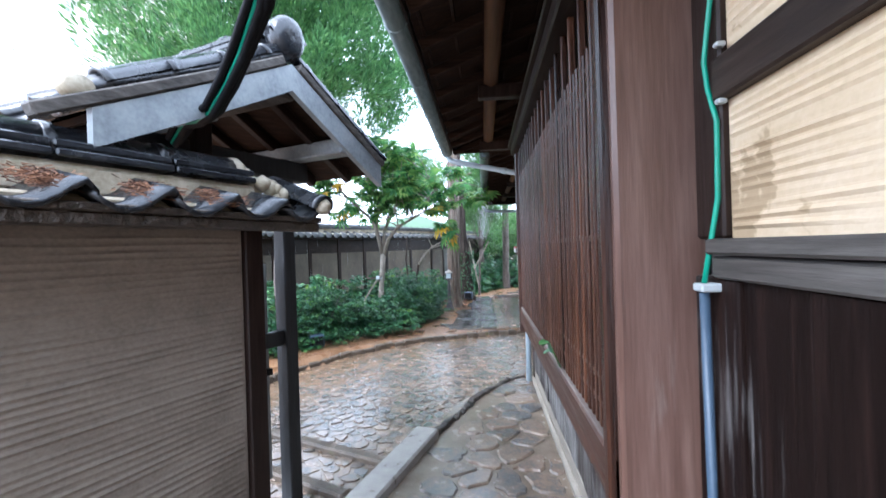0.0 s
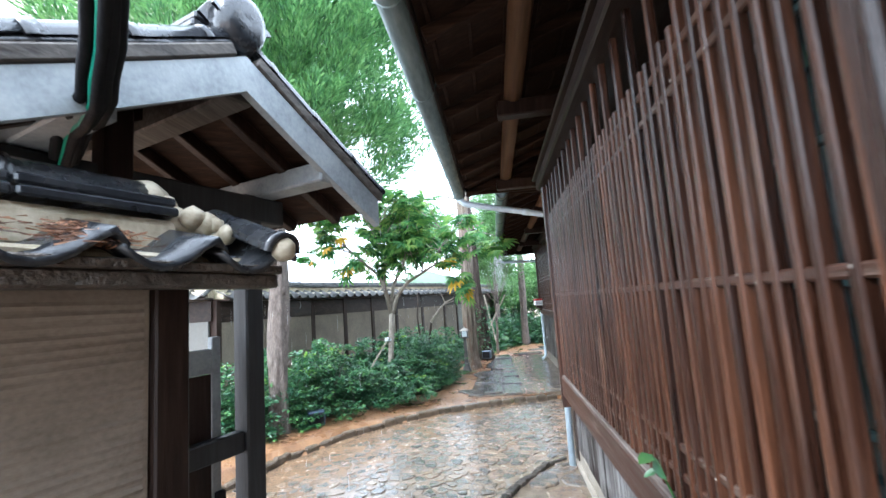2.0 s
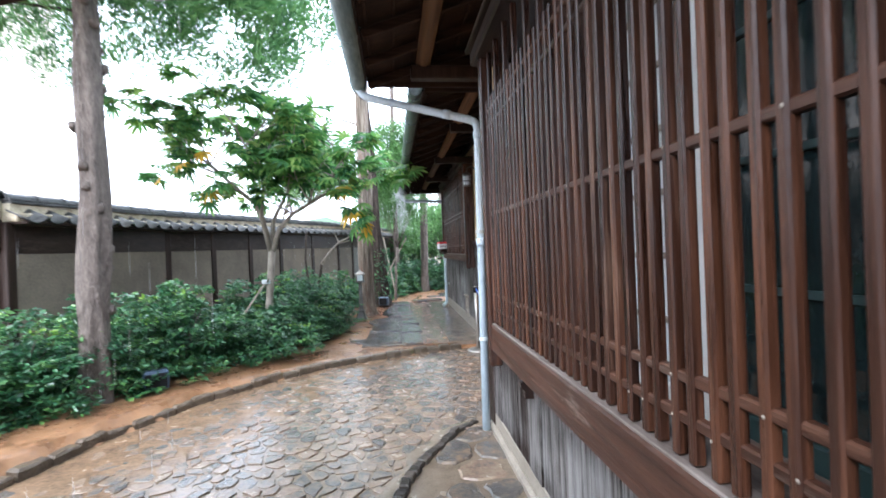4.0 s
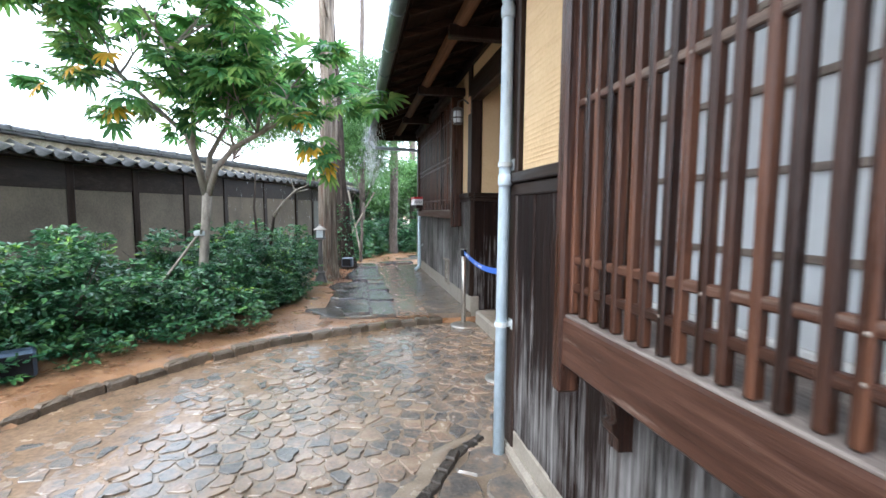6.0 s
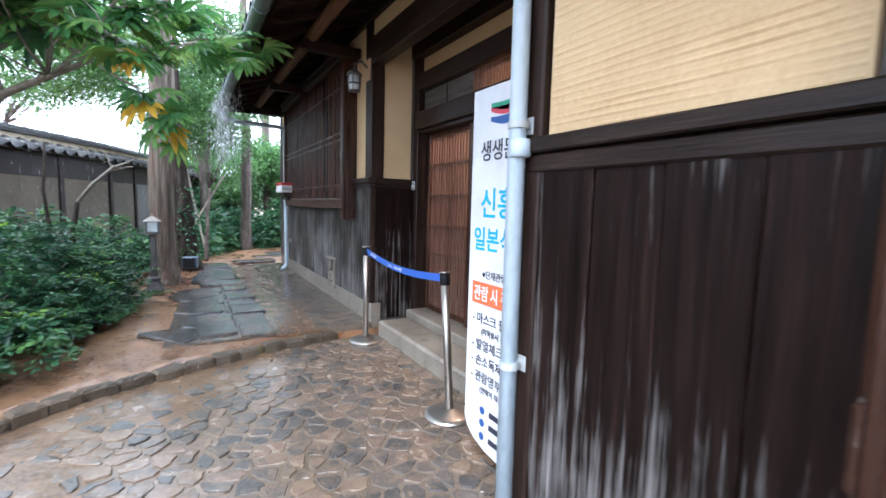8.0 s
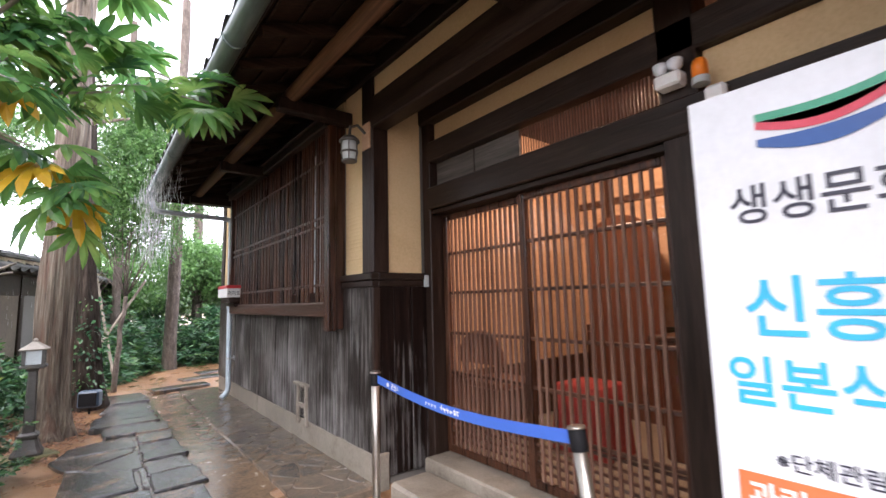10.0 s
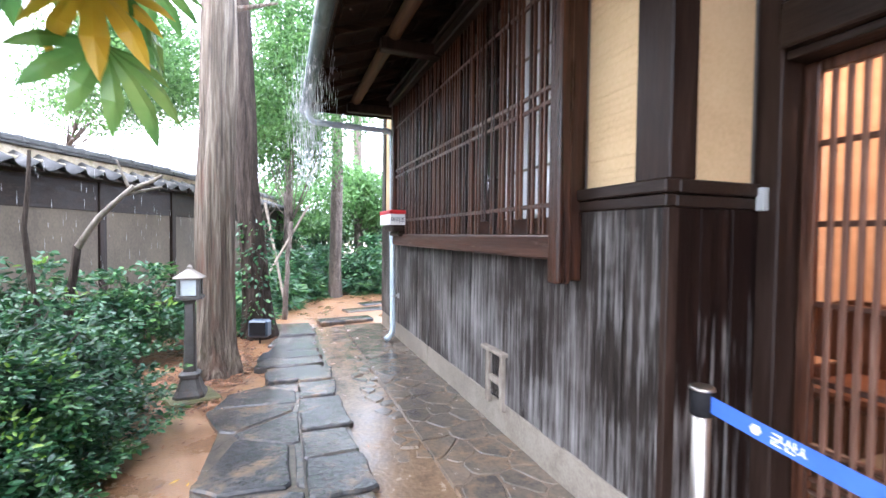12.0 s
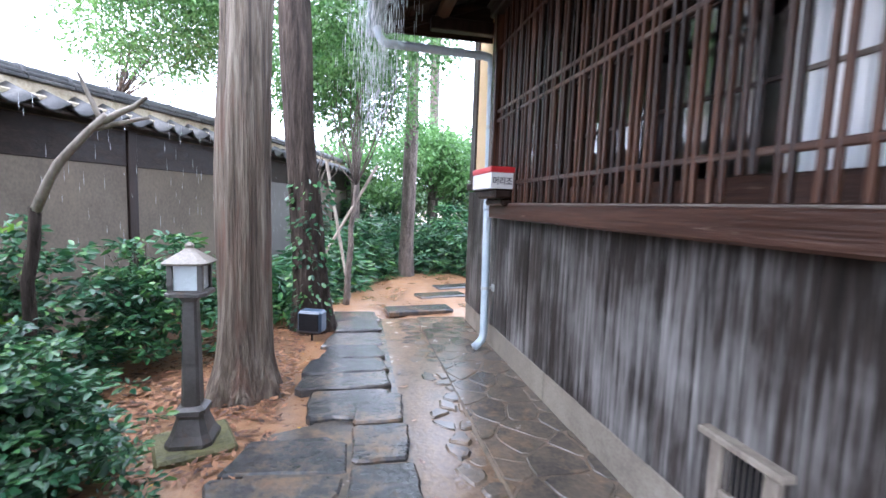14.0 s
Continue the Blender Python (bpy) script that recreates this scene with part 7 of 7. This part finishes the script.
for k, mat in ((-0.9, M_GREENPRINT), (0, M_REDPRINT), (2, M_NAVY)):
    g = Geo()
    n = 12
    for i in range(n + 1):
        t = i / n
        u, z = 0.15 + 0.30 * t, 1.74 - 0.022 * k - 0.03 * math.sin(math.pi * t) + 0.035 * t
        th = 0.017 * math.sin(math.pi * (0.12 + 0.86 * t)) + 0.003
        g.v += [(u, z - th, 0.0), (u, z + th, 0.0)]
    for i in range(n):
        g.f.append((2 * i, 2 * i + 2, 2 * i + 3, 2 * i + 1))
    ob = part("swoosh", g, mat, sheet)
    ob.matrix_basis = facing_path(BX - 0.003, BY, 0)

ban.matrix_basis = Matrix.Translation((0.74, 5.79, 0)) @ Matrix.Scale(0.947, 4) @ Matrix.Translation((-BX, -BY, 0)) @ ban.matrix_basis
sheet.matrix_basis = pose(0, 0, 0.07)

# ---- garden lamp ----
lamp = thing("garden_lamp", "square iron garden lantern with milky panes on a tapered post", "garden lamp", (-0.832, 10.64, 0.07))
LX, LY = -0.832, 10.64
part("plinth", Geo().box((-0.175, -0.16, 0.03), (0.175, 0.16, 0.105), 0.014, pose(LX, LY, 0, 0, 0, 24)), M_MOSS, lamp, "mossy square concrete plinth")


def square_post(rings, x, y):
    g = Geo()
    for h, z in rings:
        c = h * 0.7
        g.v += [(x - h, y - c, z), (x - c, y - h, z), (x + c, y - h, z), (x + h, y - c, z), (x + h, y + c, z), (x + c, y + h, z), (x - c, y + h, z), (x - h, y + c, z)]
    for i in range(len(rings) - 1):
        for j in range(8):
            q, w = i * 8 + j, i * 8 + (j + 1) % 8
            g.f.append((q, w, w + 8, q + 8))
    g.f.append(tuple(range(8))[::-1])
    g.f.append(tuple(range(len(g.v) - 8, len(g.v))))
    return g


part("foot", square_post([(0.105, 0.10), (0.105, 0.125), (0.085, 0.16), (0.062, 0.235), (0.062, 0.25), (0.07, 0.255), (0.07, 0.275), (0.05, 0.29)], LX, LY), M_LAMP_IRON, lamp)
part("post", square_post([(0.042, 0.285), (0.036, 0.60), (0.032, 0.80), (0.05, 0.83)], LX, LY), M_LAMP_IRON, lamp)
head = part("lantern_base", square_post([(0.05, 0.825), (0.092, 0.835), (0.092, 0.85), (0.075, 0.86)], LX, LY), M_LAMP_IRON, lamp)
for sx in (-1, 1):
    for sy in (-1, 1):
        part("lantern_bar", Geo().box((LX + sx * 0.064 - 0.012, LY + sy * 0.064 - 0.012, 0.855), (LX + sx * 0.064 + 0.012, LY + sy * 0.064 + 0.012, 0.985), 0.002), M_LAMP_IRON, lamp)
for k in range(4):
    m = pose(LX, LY, 0, 0, 0, 90 * k)
    part("lantern_pane", Geo().box((-0.053, -0.065, 0.862), (0.053, -0.061, 0.98), 0.001, m), M_LAMP_GLASS, lamp, "milky glass pane")
part("lantern_roof", square_post([(0.095, 0.982), (0.102, 0.992), (0.05, 1.03), (0.024, 1.05), (0.016, 1.056), (0.018, 1.07), (0.006, 1.085)], LX, LY), M_CONCRETE, lamp, "pale worn pyramid cap")

# ---- porch lantern on the corner post ----
por = thing("porch_lantern", "caged glass porch lantern on a wooden plate", "wall lamp", (1.10, 8.20, 2.30))
part("back_plate", Geo().box((1.085, 8.13, 2.46), (1.10, 8.24, 2.66), 0.004), M_HALL_WALL, por, "pale wooden mounting plate")
part("bracket", Geo().tube([(1.085, 8.185, 2.58), (1.02, 8.185, 2.63), (0.96, 8.18, 2.60), (0.95, 8.175, 2.53)], 0.011, 8), M_LAMP_IRON, por)
part("hood", Geo().lathe([(0.075, 2.485), (0.07, 2.50), (0.045, 2.525), (0.02, 2.535)], (0.95, 8.175, 0), 20), M_LAMP_IRON, por, "", True)
part("globe", Geo().lathe([(0.045, 2.345), (0.054, 2.37), (0.055, 2.44), (0.05, 2.485)], (0.95, 8.175, 0), 20), M_LAMP_GLASS, por, "cloudy glass cylinder", True)
part("cage_ring", Geo().lathe([(0.060, 2.40), (0.064, 2.403), (0.064, 2.412), (0.060, 2.415)], (0.95, 8.175, 0), 20), M_LAMP_IRON, por)
part("cage_ring", Geo().lathe([(0.050, 2.335), (0.056, 2.338), (0.056, 2.347), (0.050, 2.35)], (0.95, 8.175, 0), 20), M_LAMP_IRON, por)
for k in range(6):
    an = k * math.pi / 3
    part("cage_bar", Geo().tube([(0.95 + 0.052 * math.cos(an), 8.175 + 0.052 * math.sin(an), 2.34), (0.95 + 0.064 * math.cos(an), 8.175 + 0.064 * math.sin(an), 2.41), (0.95 + 0.06 * math.cos(an), 8.175 + 0.06 * math.sin(an), 2.487)], 0.004, 6), M_LAMP_IRON, por)

# ---- head-height warning box on the bay's corner ----
box = thing("warning_box", "red and white padded warning box on the window bay corner", "warning sign", (0.93, 11.5, 1.42))
part("padding", Geo().box((0.835, 11.27, 1.425), (1.045, 11.74, 1.535), 0.004), M_WHITE, box, "white padded board")
part("red_band", Geo().box((0.83, 11.265, 1.535), (1.05, 11.745, 1.575), 0.005), M_RED, box, "red top band")
part("corbel", Geo().box((0.87, 11.29, 1.36), (1.04, 11.72, 1.424), 0.012).box((0.93, 11.31, 1.31), (1.04, 11.70, 1.359), 0.012), M_WOOD_DARK, box)
m = Matrix(((1, 0, 0, 0.845), (0, 0, -1, 11.266), (0, 1, 0, 1.455), (0, 0, 0, 1)))
lettering("머리조심", 0.06, M_INK, box, m, "dark_lettering", 0.0006, 0.18)

# ---- small hatch in the boards ----
hat = thing("wall_hatch", "small weathered wooden vent hatch in the board wall", "vent", (X2, 9.5, 0.29))
HX = X2 - 0.022
part("hood", Geo().box((HX - 0.045, 9.26, 0.585), (HX + 0.02, 9.56, 0.61), 0.005), M_BARK_PALE, hat)
part("frame", Geo().box((HX - 0.022, 9.29, 0.24), (HX + 0.01, 9.335, 0.583), 0.004).box((HX - 0.022, 9.485, 0.24), (HX + 0.01, 9.53, 0.583), 0.004).box((HX - 0.022, 9.336, 0.39), (HX + 0.01, 9.484, 0.43), 0.004), M_BARK_PALE, hat)
# solid black blocks paint the shade inside the two openings
part("opening", Geo().box((HX - 0.002, 9.336, 0.30), (HX + 0.012, 9.484, 0.389), 0.001).box((HX - 0.002, 9.336, 0.431), (HX + 0.012, 9.484, 0.58), 0.001), M_BLACK, hat, "black block for the shade of the hole behind wire mesh")
for i in range(7):
    y = 9.345 + i * 0.021
    part("mesh_wire", Geo().box((HX - 0.006, y, 0.31), (HX - 0.003, y + 0.003, 0.58), 0), M_STEEL, hat)

# ---- cables ----
cab = thing("cable_bundle", "thick bundle of black cables slung above the gate roof", "cable", (-1.1, 1.5, 2.0))
cr = random.Random(3)
route = [(-1.40, 1.84, 2.14), (-1.275, 1.75, 2.20), (-1.17, 1.68, 2.18), (-1.06, 1.60, 2.19), (-0.99, 1.535, 2.21), (-0.915, 1.47, 2.24), (-0.775, 1.33, 2.29), (-0.64, 1.20, 2.38), (-0.50, 1.02, 2.56), (-0.36, 0.82, 2.84)]
for k in range(9):
    o = Vector((cr.uniform(-0.026, 0.022), cr.uniform(-0.022, 0.022), cr.uniform(-0.018, 0.018)))
    part("cable", Geo().tube([Vector(p) + o * (0.8 + 0.5 * cr.random()) for p in route], 0.015 if k else 0.009, 8), M_GREEN_CABLE if k == 0 else M_BLACK, cab, "green cable" if k == 0 else "", True)
gc = thing("green_cable", "green cable running down the wall post into grey conduit", "cable", (0.56, 1.06, 0.1))
part("cable", Geo().tube([(0.574, 0.965, 3.0), (0.574, 0.965, 2.4), (0.574, 0.97, 2.2), (0.570, 0.99, 2.1), (0.566, 1.0, 2.03), (0.568, 0.99, 1.96), (0.574, 0.965, 1.88), (0.574, 0.97, 1.7), (0.560, 0.985, 1.58), (0.545, 0.985, 1.5)], 0.0062, 10), M_GREEN_CABLE, gc, "", True)
part("conduit", Geo().tube([(0.545, 0.985, 1.49), (0.56, 0.985, 0.1)], 0.0115, 12), M_CONDUIT, gc, "dark blue-grey plastic conduit", True)
for z in (1.49, 0.93, 0.45):
    part("clip", Geo().box((0.528, 0.96, z - 0.010), (0.585, 1.008, z + 0.010), 0.004), M_CLAMP, gc)
for z in (2.05, 1.92):
    part("nail_clip", Geo().box((0.566, 0.940, z - 0.006), (0.588, 0.960, z + 0.006), 0.003), M_CLAMP, gc)
far_wire = thing("overhead_wire", "thin overhead wire in front of the far building", "wire", (-3.06, 6.25, 3.8))
part("wire", Geo().tube([(-55, 40, 26.8), (-29, 23, 14.4), (-3.06, 6.25, 3.8)], 0.014, 6), M_BLACK, far_wire)

# ---- fixtures in the recess ----
bea = thing("beacon", "small amber alarm beacon on the entrance post", "alarm light", (XD - 0.1, 6.03, 2.22))
part("base", Geo().lathe([(0.035, 0.0), (0.035, 0.03)], (XD - 0.12, 6.03, 2.20), 16), M_CLAMP, bea)
part("dome", Geo().lathe([(0.032, 0.03), (0.032, 0.09), (0.024, 0.11), (0.008, 0.118)], (XD - 0.12, 6.03, 2.20), 16), M_AMBER, bea, "amber plastic dome", True)


box2 = thing("switch_box", "small white plastic switch box on the entrance plaster", "switch box", (XD - 0.02, 5.98, 1.55))
part("case", Geo().box((XD - 0.045, 5.93, 1.56), (XD - 0.004, 6.045, 1.69), 0.006), M_WHITE, box2)
part("window", Geo().box((XD - 0.049, 5.955, 1.65), (XD - 0.044, 6.02, 1.675), 0.002), M_CLAMP, box2, "grey display window")
tube = thing("emergency_light", "slim white light fitting on the entrance lintel", "light fitting", (XD - 0.12, 5.98, 2.03))
part("case", Geo().box((XD - 0.135, 5.94, 2.04), (XD - 0.088, 6.02, 2.18), 0.012), M_WHITE, tube)


twin = thing("twin_spot_light", "white twin-headed emergency light on the entrance post", "emergency light", (XD - 0.1, 6.15, 2.24))
part("case", Geo().box((XD - 0.15, 6.10, 2.235), (XD - 0.071, 6.215, 2.30), 0.01), M_WHITE, twin)
for y in (6.125, 6.19):
    part("lamp_head", Geo().lathe([(0.012, 0.0), (0.03, 0.02), (0.034, 0.05), (0.028, 0.055)], (XD - 0.12, y, 2.30), 14), M_BANNER, twin, "white round lamp head", True)


# ---- inside the hall: chairs and counter behind the slats ----
def hall_chair(x, y, turn, mat, label):
    ch = thing("chair", label, "chair", (x, y, 0.2), "chairs in the hall", turn=turn)
    for sx in (-0.2, 0.2):
        for sy in (-0.18, 0.18):
            part("leg", Geo().box((sx - 0.02, sy - 0.02, 0), (sx + 0.02, sy + 0.02, 0.43), 0.004), mat, ch, local=True)
    part("seat", Geo().box((-0.24, -0.23, 0.43), (0.24, 0.23, 0.48), 0.015), mat, ch, local=True)
    g = Geo()
    n = 14
    for d in (0.19, 0.22):
        for i in range(n + 1):
            an = math.pi * i / n
            g.v.append((0.26 * math.cos(an), d, 0.62 + 0.26 * math.sin(an)))
    g.f += [tuple(range(n + 1)), tuple(range(2 * n + 1, n, -1))]
    for i in range(n):
        g.f.append((i, n + 1 + i, n + 2 + i, i + 1))
    part("backrest", g, mat, ch, local=True)
    for sx in (-0.2, 0.2):
        part("back_post", Geo().box((sx - 0.018, 0.19, 0.48), (sx + 0.018, 0.22, 0.64), 0.004), mat, ch, local=True)
    return ch


M_CHAIR = plain("dark_varnished_chair", (0.10, 0.035, 0.018), 0.35)
hall_chair(2.2, 7.98, 90, M_CHAIR, "dark varnished chair with a round back inside the hall")
counter = thing("counter", "dark wooden reception counter inside the hall", "counter", (2.9, 6.6, 0.2))
part("body", Geo().box((2.7, 5.6, 0.2), (3.2, 6.9, 1.0), 0.01), M_CHAIR, counter)
part("top", Geo().box((2.65, 5.55, 1.0), (3.25, 6.95, 1.04), 0.008), M_WOOD_RED_H, counter)
table = thing("covered_table", "low table draped to the floor in a deep red cloth", "table", (2.45, 7.3, 0.2))
part("tabletop", Geo().box((2.27, 7.12, 0.66), (2.63, 7.48, 0.69), 0.006), M_CHAIR, table)
g = Geo()
for z, grow in ((0.70, 0.0), (0.69, 0.012), (0.50, 0.02), (0.22, 0.035)):
    for k in range(48):
        an = 2 * math.pi * k / 48
        r = 0.185 / max(abs(math.cos(an)), abs(math.sin(an)), 0.76) + grow * (1 + 0.7 * math.sin(an * 11))
        g.v.append((2.45 + r * math.cos(an), 7.3 + r * math.sin(an), z))
for i in range(3):
    for k in range(48):
        p, q = i * 48 + k, i * 48 + (k + 1) % 48
        g.f.append((p, p + 48, q + 48, q))
g.f.append(tuple(range(48)))
part("cloth", g, M_CLOTH, table, "draped red cloth", True)
cabinet = thing("screen", "dark standing board with a rounded top inside the hall", "screen", (3.5, 7.6, 0.2))
g = Geo()
n = 16
for d in (3.48, 3.52):
    g.v += [(d, 7.25, 0.2), (d, 7.95, 0.2)]
    for i in range(n + 1):
        an = math.pi * i / n
        g.v.append((d, 7.60 + 0.35 * math.cos(an), 1.8 + 0.3 * math.sin(an)))
k = n + 3
g.f += [tuple(range(k)), tuple(range(2 * k - 1, k - 1, -1))]
for i in range(k):
    g.f.append((i, k + i, k + (i + 1) % k, (i + 1) % k))
part("board", g, M_CHAIR, cabinet)

# ---- small things ----
spr = thing("sprig", "green leafy sprig growing out of the lattice sill", "sprig", (0.36, 2.05, 1.02))
part("stalk", Geo().tube([(0.375, 2.02, 1.01), (0.345, 2.0, 1.08), (0.315, 2.0, 1.15)], [0.004, 0.003, 0.002], 6), M_LEAF_PALM, spr)
rng = np.random.default_rng(5)
pp = np.array([(0.315, 2.0, 1.15), (0.316, 2.0, 1.148), (0.33, 2.0, 1.11), (0.315, 2.0, 1.15)])
oo = np.array([(-0.2, 0.9, -0.5), (0.1, -0.9, -0.6), (-0.8, 0.2, -0.5), (-0.6, -0.5, 0.1)])
leafy("leaf", cloud_mesh("leaf", [leaf_cloud(pp, oo, 0.065, 0.5, 0.0, 0.1, 0.3, rng)], M_LEAF_BUSH), spr)
for x, y, turn in ((-2.55, 6.45, 30), (-0.42, 12.35, -20)):
    sp = thing("ground_spotlight", "small black garden spotlight at the shrubs' foot", "garden light", (x, y, 0.07), "garden spotlights", turn=turn)
    part("spike", Geo().tube([(0, 0, -0.03), (0, 0, 0.08)], 0.01, 8), M_BLACK, sp, local=True)
    part("housing", Geo().box((-0.11, -0.07, 0.075), (0.11, 0.07, 0.27), 0.02), M_CONDUIT, sp, local=True)
    part("lens", Geo().box((-0.09, -0.078, 0.10), (0.09, -0.0705, 0.25), 0.004), M_BLACK, sp, local=True)
# needles drifted into the troughs of the flank wall's tiles
lr = random.Random(12)
g = Geo()
for c in ((0.16, -0.55), (0.14, -0.84), (0.17, -0.30), (0.13, -1.1)):
    for _ in range(420):
        x, y = c[0] + lr.gauss(0, 0.03), c[1] + lr.gauss(0, 0.045)
        z = 1.80 + (0.22 - x) * 0.42 + lr.uniform(-0.012, 0.022)
        an = lr.uniform(0, 6.28)
        d = Vector((math.cos(an), math.sin(an), lr.uniform(-0.3, 0.3))) * 0.022
        p = GATE @ Vector((x, y, z))
        g.v += [tuple(p - d), tuple(p + d), tuple(p + d * 0.9 + Vector((0, 0, 0.004)))]
        k = len(g.v)
        g.f.append((k - 3, k - 2, k - 1))
tagged(new("fallen_needles", g.mesh("fallen_needles", M_NEEDLE)), "drifts of brown fallen needles lying in the roof tiles", "needles", kind="stuff")
g = Geo()
yl = Geo()
for i in range(2600):
    t = lr.random()
    j = lr.randrange(len(KERB) - 1)
    (x0_, y0_), (x1_, y1_) = KERB[j], KERB[j + 1]
    x, y = x0_ + (x1_ - x0_) * t, y0_ + (y1_ - y0_) * t
    o = lr.uniform(0.05, 0.75)
    x, y = x - o * 0.75, y + o * 0.65
    if i % 3 == 0:
        x, y = lr.uniform(-1.2, 0.3), lr.uniform(8.2, 14.5)
    an = lr.uniform(0, 6.28)
    s = lr.uniform(0.01, 0.03)
    d, e = Vector((math.cos(an), math.sin(an), 0.1)) * s, Vector((-math.sin(an), math.cos(an), 0.05)) * s * 0.35
    p = Vector((x, y, SOIL_Z + 0.018 + 0.10 * max(0.0, min(1.0, (-x - 1.3) / 2.0))))
    tgt = yl if i % 60 == 0 else g
    tgt.v += [tuple(p - d), tuple(p + e), tuple(p + d), tuple(p - e)]
    k = len(tgt.v)
    tgt.f.append((k - 4, k - 3, k - 2, k - 1))
# denser real litter behind the lamp, its brown also darkening soil for shade
for _ in range(3600):
    x, y = lr.uniform(-1.75, -0.45), lr.uniform(10.3, 13.4)
    an, sz = lr.uniform(0, 6.28), lr.uniform(0.012, 0.034)
    d, e = Vector((math.cos(an), math.sin(an), lr.uniform(-0.2, 0.3))) * sz, Vector((-math.sin(an), math.cos(an), lr.uniform(-0.2, 0.2))) * sz * 0.45
    p = Vector((x, y, SOIL_Z + 0.02 + 0.10 * max(0.0, min(1.0, (-x - 1.3) / 2.0))))
    g.v += [tuple(p - d), tuple(p + e), tuple(p + d), tuple(p - e)]
    k = len(g.v)
    g.f.append((k - 4, k - 3, k - 2, k - 1))
tagged(new("leaf_litter", g.mesh("leaf_litter", M_NEEDLE)), "brown leaf litter strewn over the wet soil", "leaf litter", kind="stuff")
tagged(new("fallen_leaves", yl.mesh("fallen_leaves", M_LEAF_YELLOW)), "few fallen yellow leaves on the soil", "leaves", kind="stuff")

# ---- beyond the garden ----
far = thing("apartment_block", "pale hazy apartment block far behind the gate", "building", (-48, 46, 0))
g = Geo().box((-62, 40, 0), (-34, 52, 40), 0)
body = part("wall", g, M_FACADE_FAR, far)
M_FARGLASS = plain("far_window", (0.42, 0.43, 0.43), 0.3)
wm = Geo().box((-0.8, -0.06, -0.7), (0.8, 0.06, 0.7), 0.05).mesh("window", M_FARGLASS)
for i in range(8):
    for j in range(11):
        piece("window", wm, far, pose(-60 + i * 3.4, 39.97, 3 + j * 3.3))
hill = Geo()
n = 60
for i in range(n + 1):
    x = -120 + 240 * i / n
    h = 7 + 5 * noise.noise((x * 0.02, 0, 2)) + 2.5 * noise.noise((x * 0.09, 3, 1))
    hill.v += [(x, 95, -0.1), (x, 100, h * 0.6), (x, 112, h)]
for i in range(n):
    for j in range(2):
        q = 3 * i + j
        hill.f.append((q, q + 3, q + 4, q + 1))
tagged(new("backdrop", hill.mesh("backdrop", M_HILL, True)), "low hazy wooded hill on the horizon", "hill", kind="structure")

# ---- falling water ----
M_WATER = glass_material("rain_water", (0.97, 0.98, 1.0), 0.25)
M_WATER.node_tree.nodes["Principled BSDF"].inputs["Transmission Weight"].default_value = 0.45
wr = random.Random(31)


def streaks(name, label, n, place, thick):
    g = Geo()
    for _ in range(n):
        x, y, z = place()
        ln, w = wr.uniform(0.04, 0.14), thick * wr.uniform(0.5, 1.0)
        k = len(g.v)
        g.v += [(x, y, z + ln)] + [(x + w * c, y + w * s, z + ln * 0.3) for c, s in ((1, 0), (-0.5, 0.87), (-0.5, -0.87))] + [(x, y, z)]
        g.f += [(k, k + 1, k + 2), (k, k + 2, k + 3), (k, k + 3, k + 1), (k + 4, k + 2, k + 1), (k + 4, k + 3, k + 2), (k + 4, k + 1, k + 3)]
    tagged(new(name, g.mesh(name, M_WATER)), label, "rain", kind="stuff")


streaks("gutter_drips", "water drops spilling over the second wing's gutter", 1500, lambda: (wr.gauss(0.06, 0.08), 10.3 + 2.0 * wr.random() ** 0.7, 2.68 - 0.9 * wr.random() ** 2), 0.0022)
streaks("eave_drips", "water drops falling from the gate's eave", 70, lambda: tuple(GATE @ Vector((wr.uniform(-1.2, 0.12), wr.choice((1.06, 1.10)), wr.uniform(0.3, 2.0)))), 0.0008)
streaks("wall_drips", "water drops falling from the garden wall's coping", 170, lambda: (lambda t: (-2.45 + 1.9 * t, 11.2 + 5.0 * t, wr.uniform(0.6, 1.95)))(wr.random()), 0.0018)
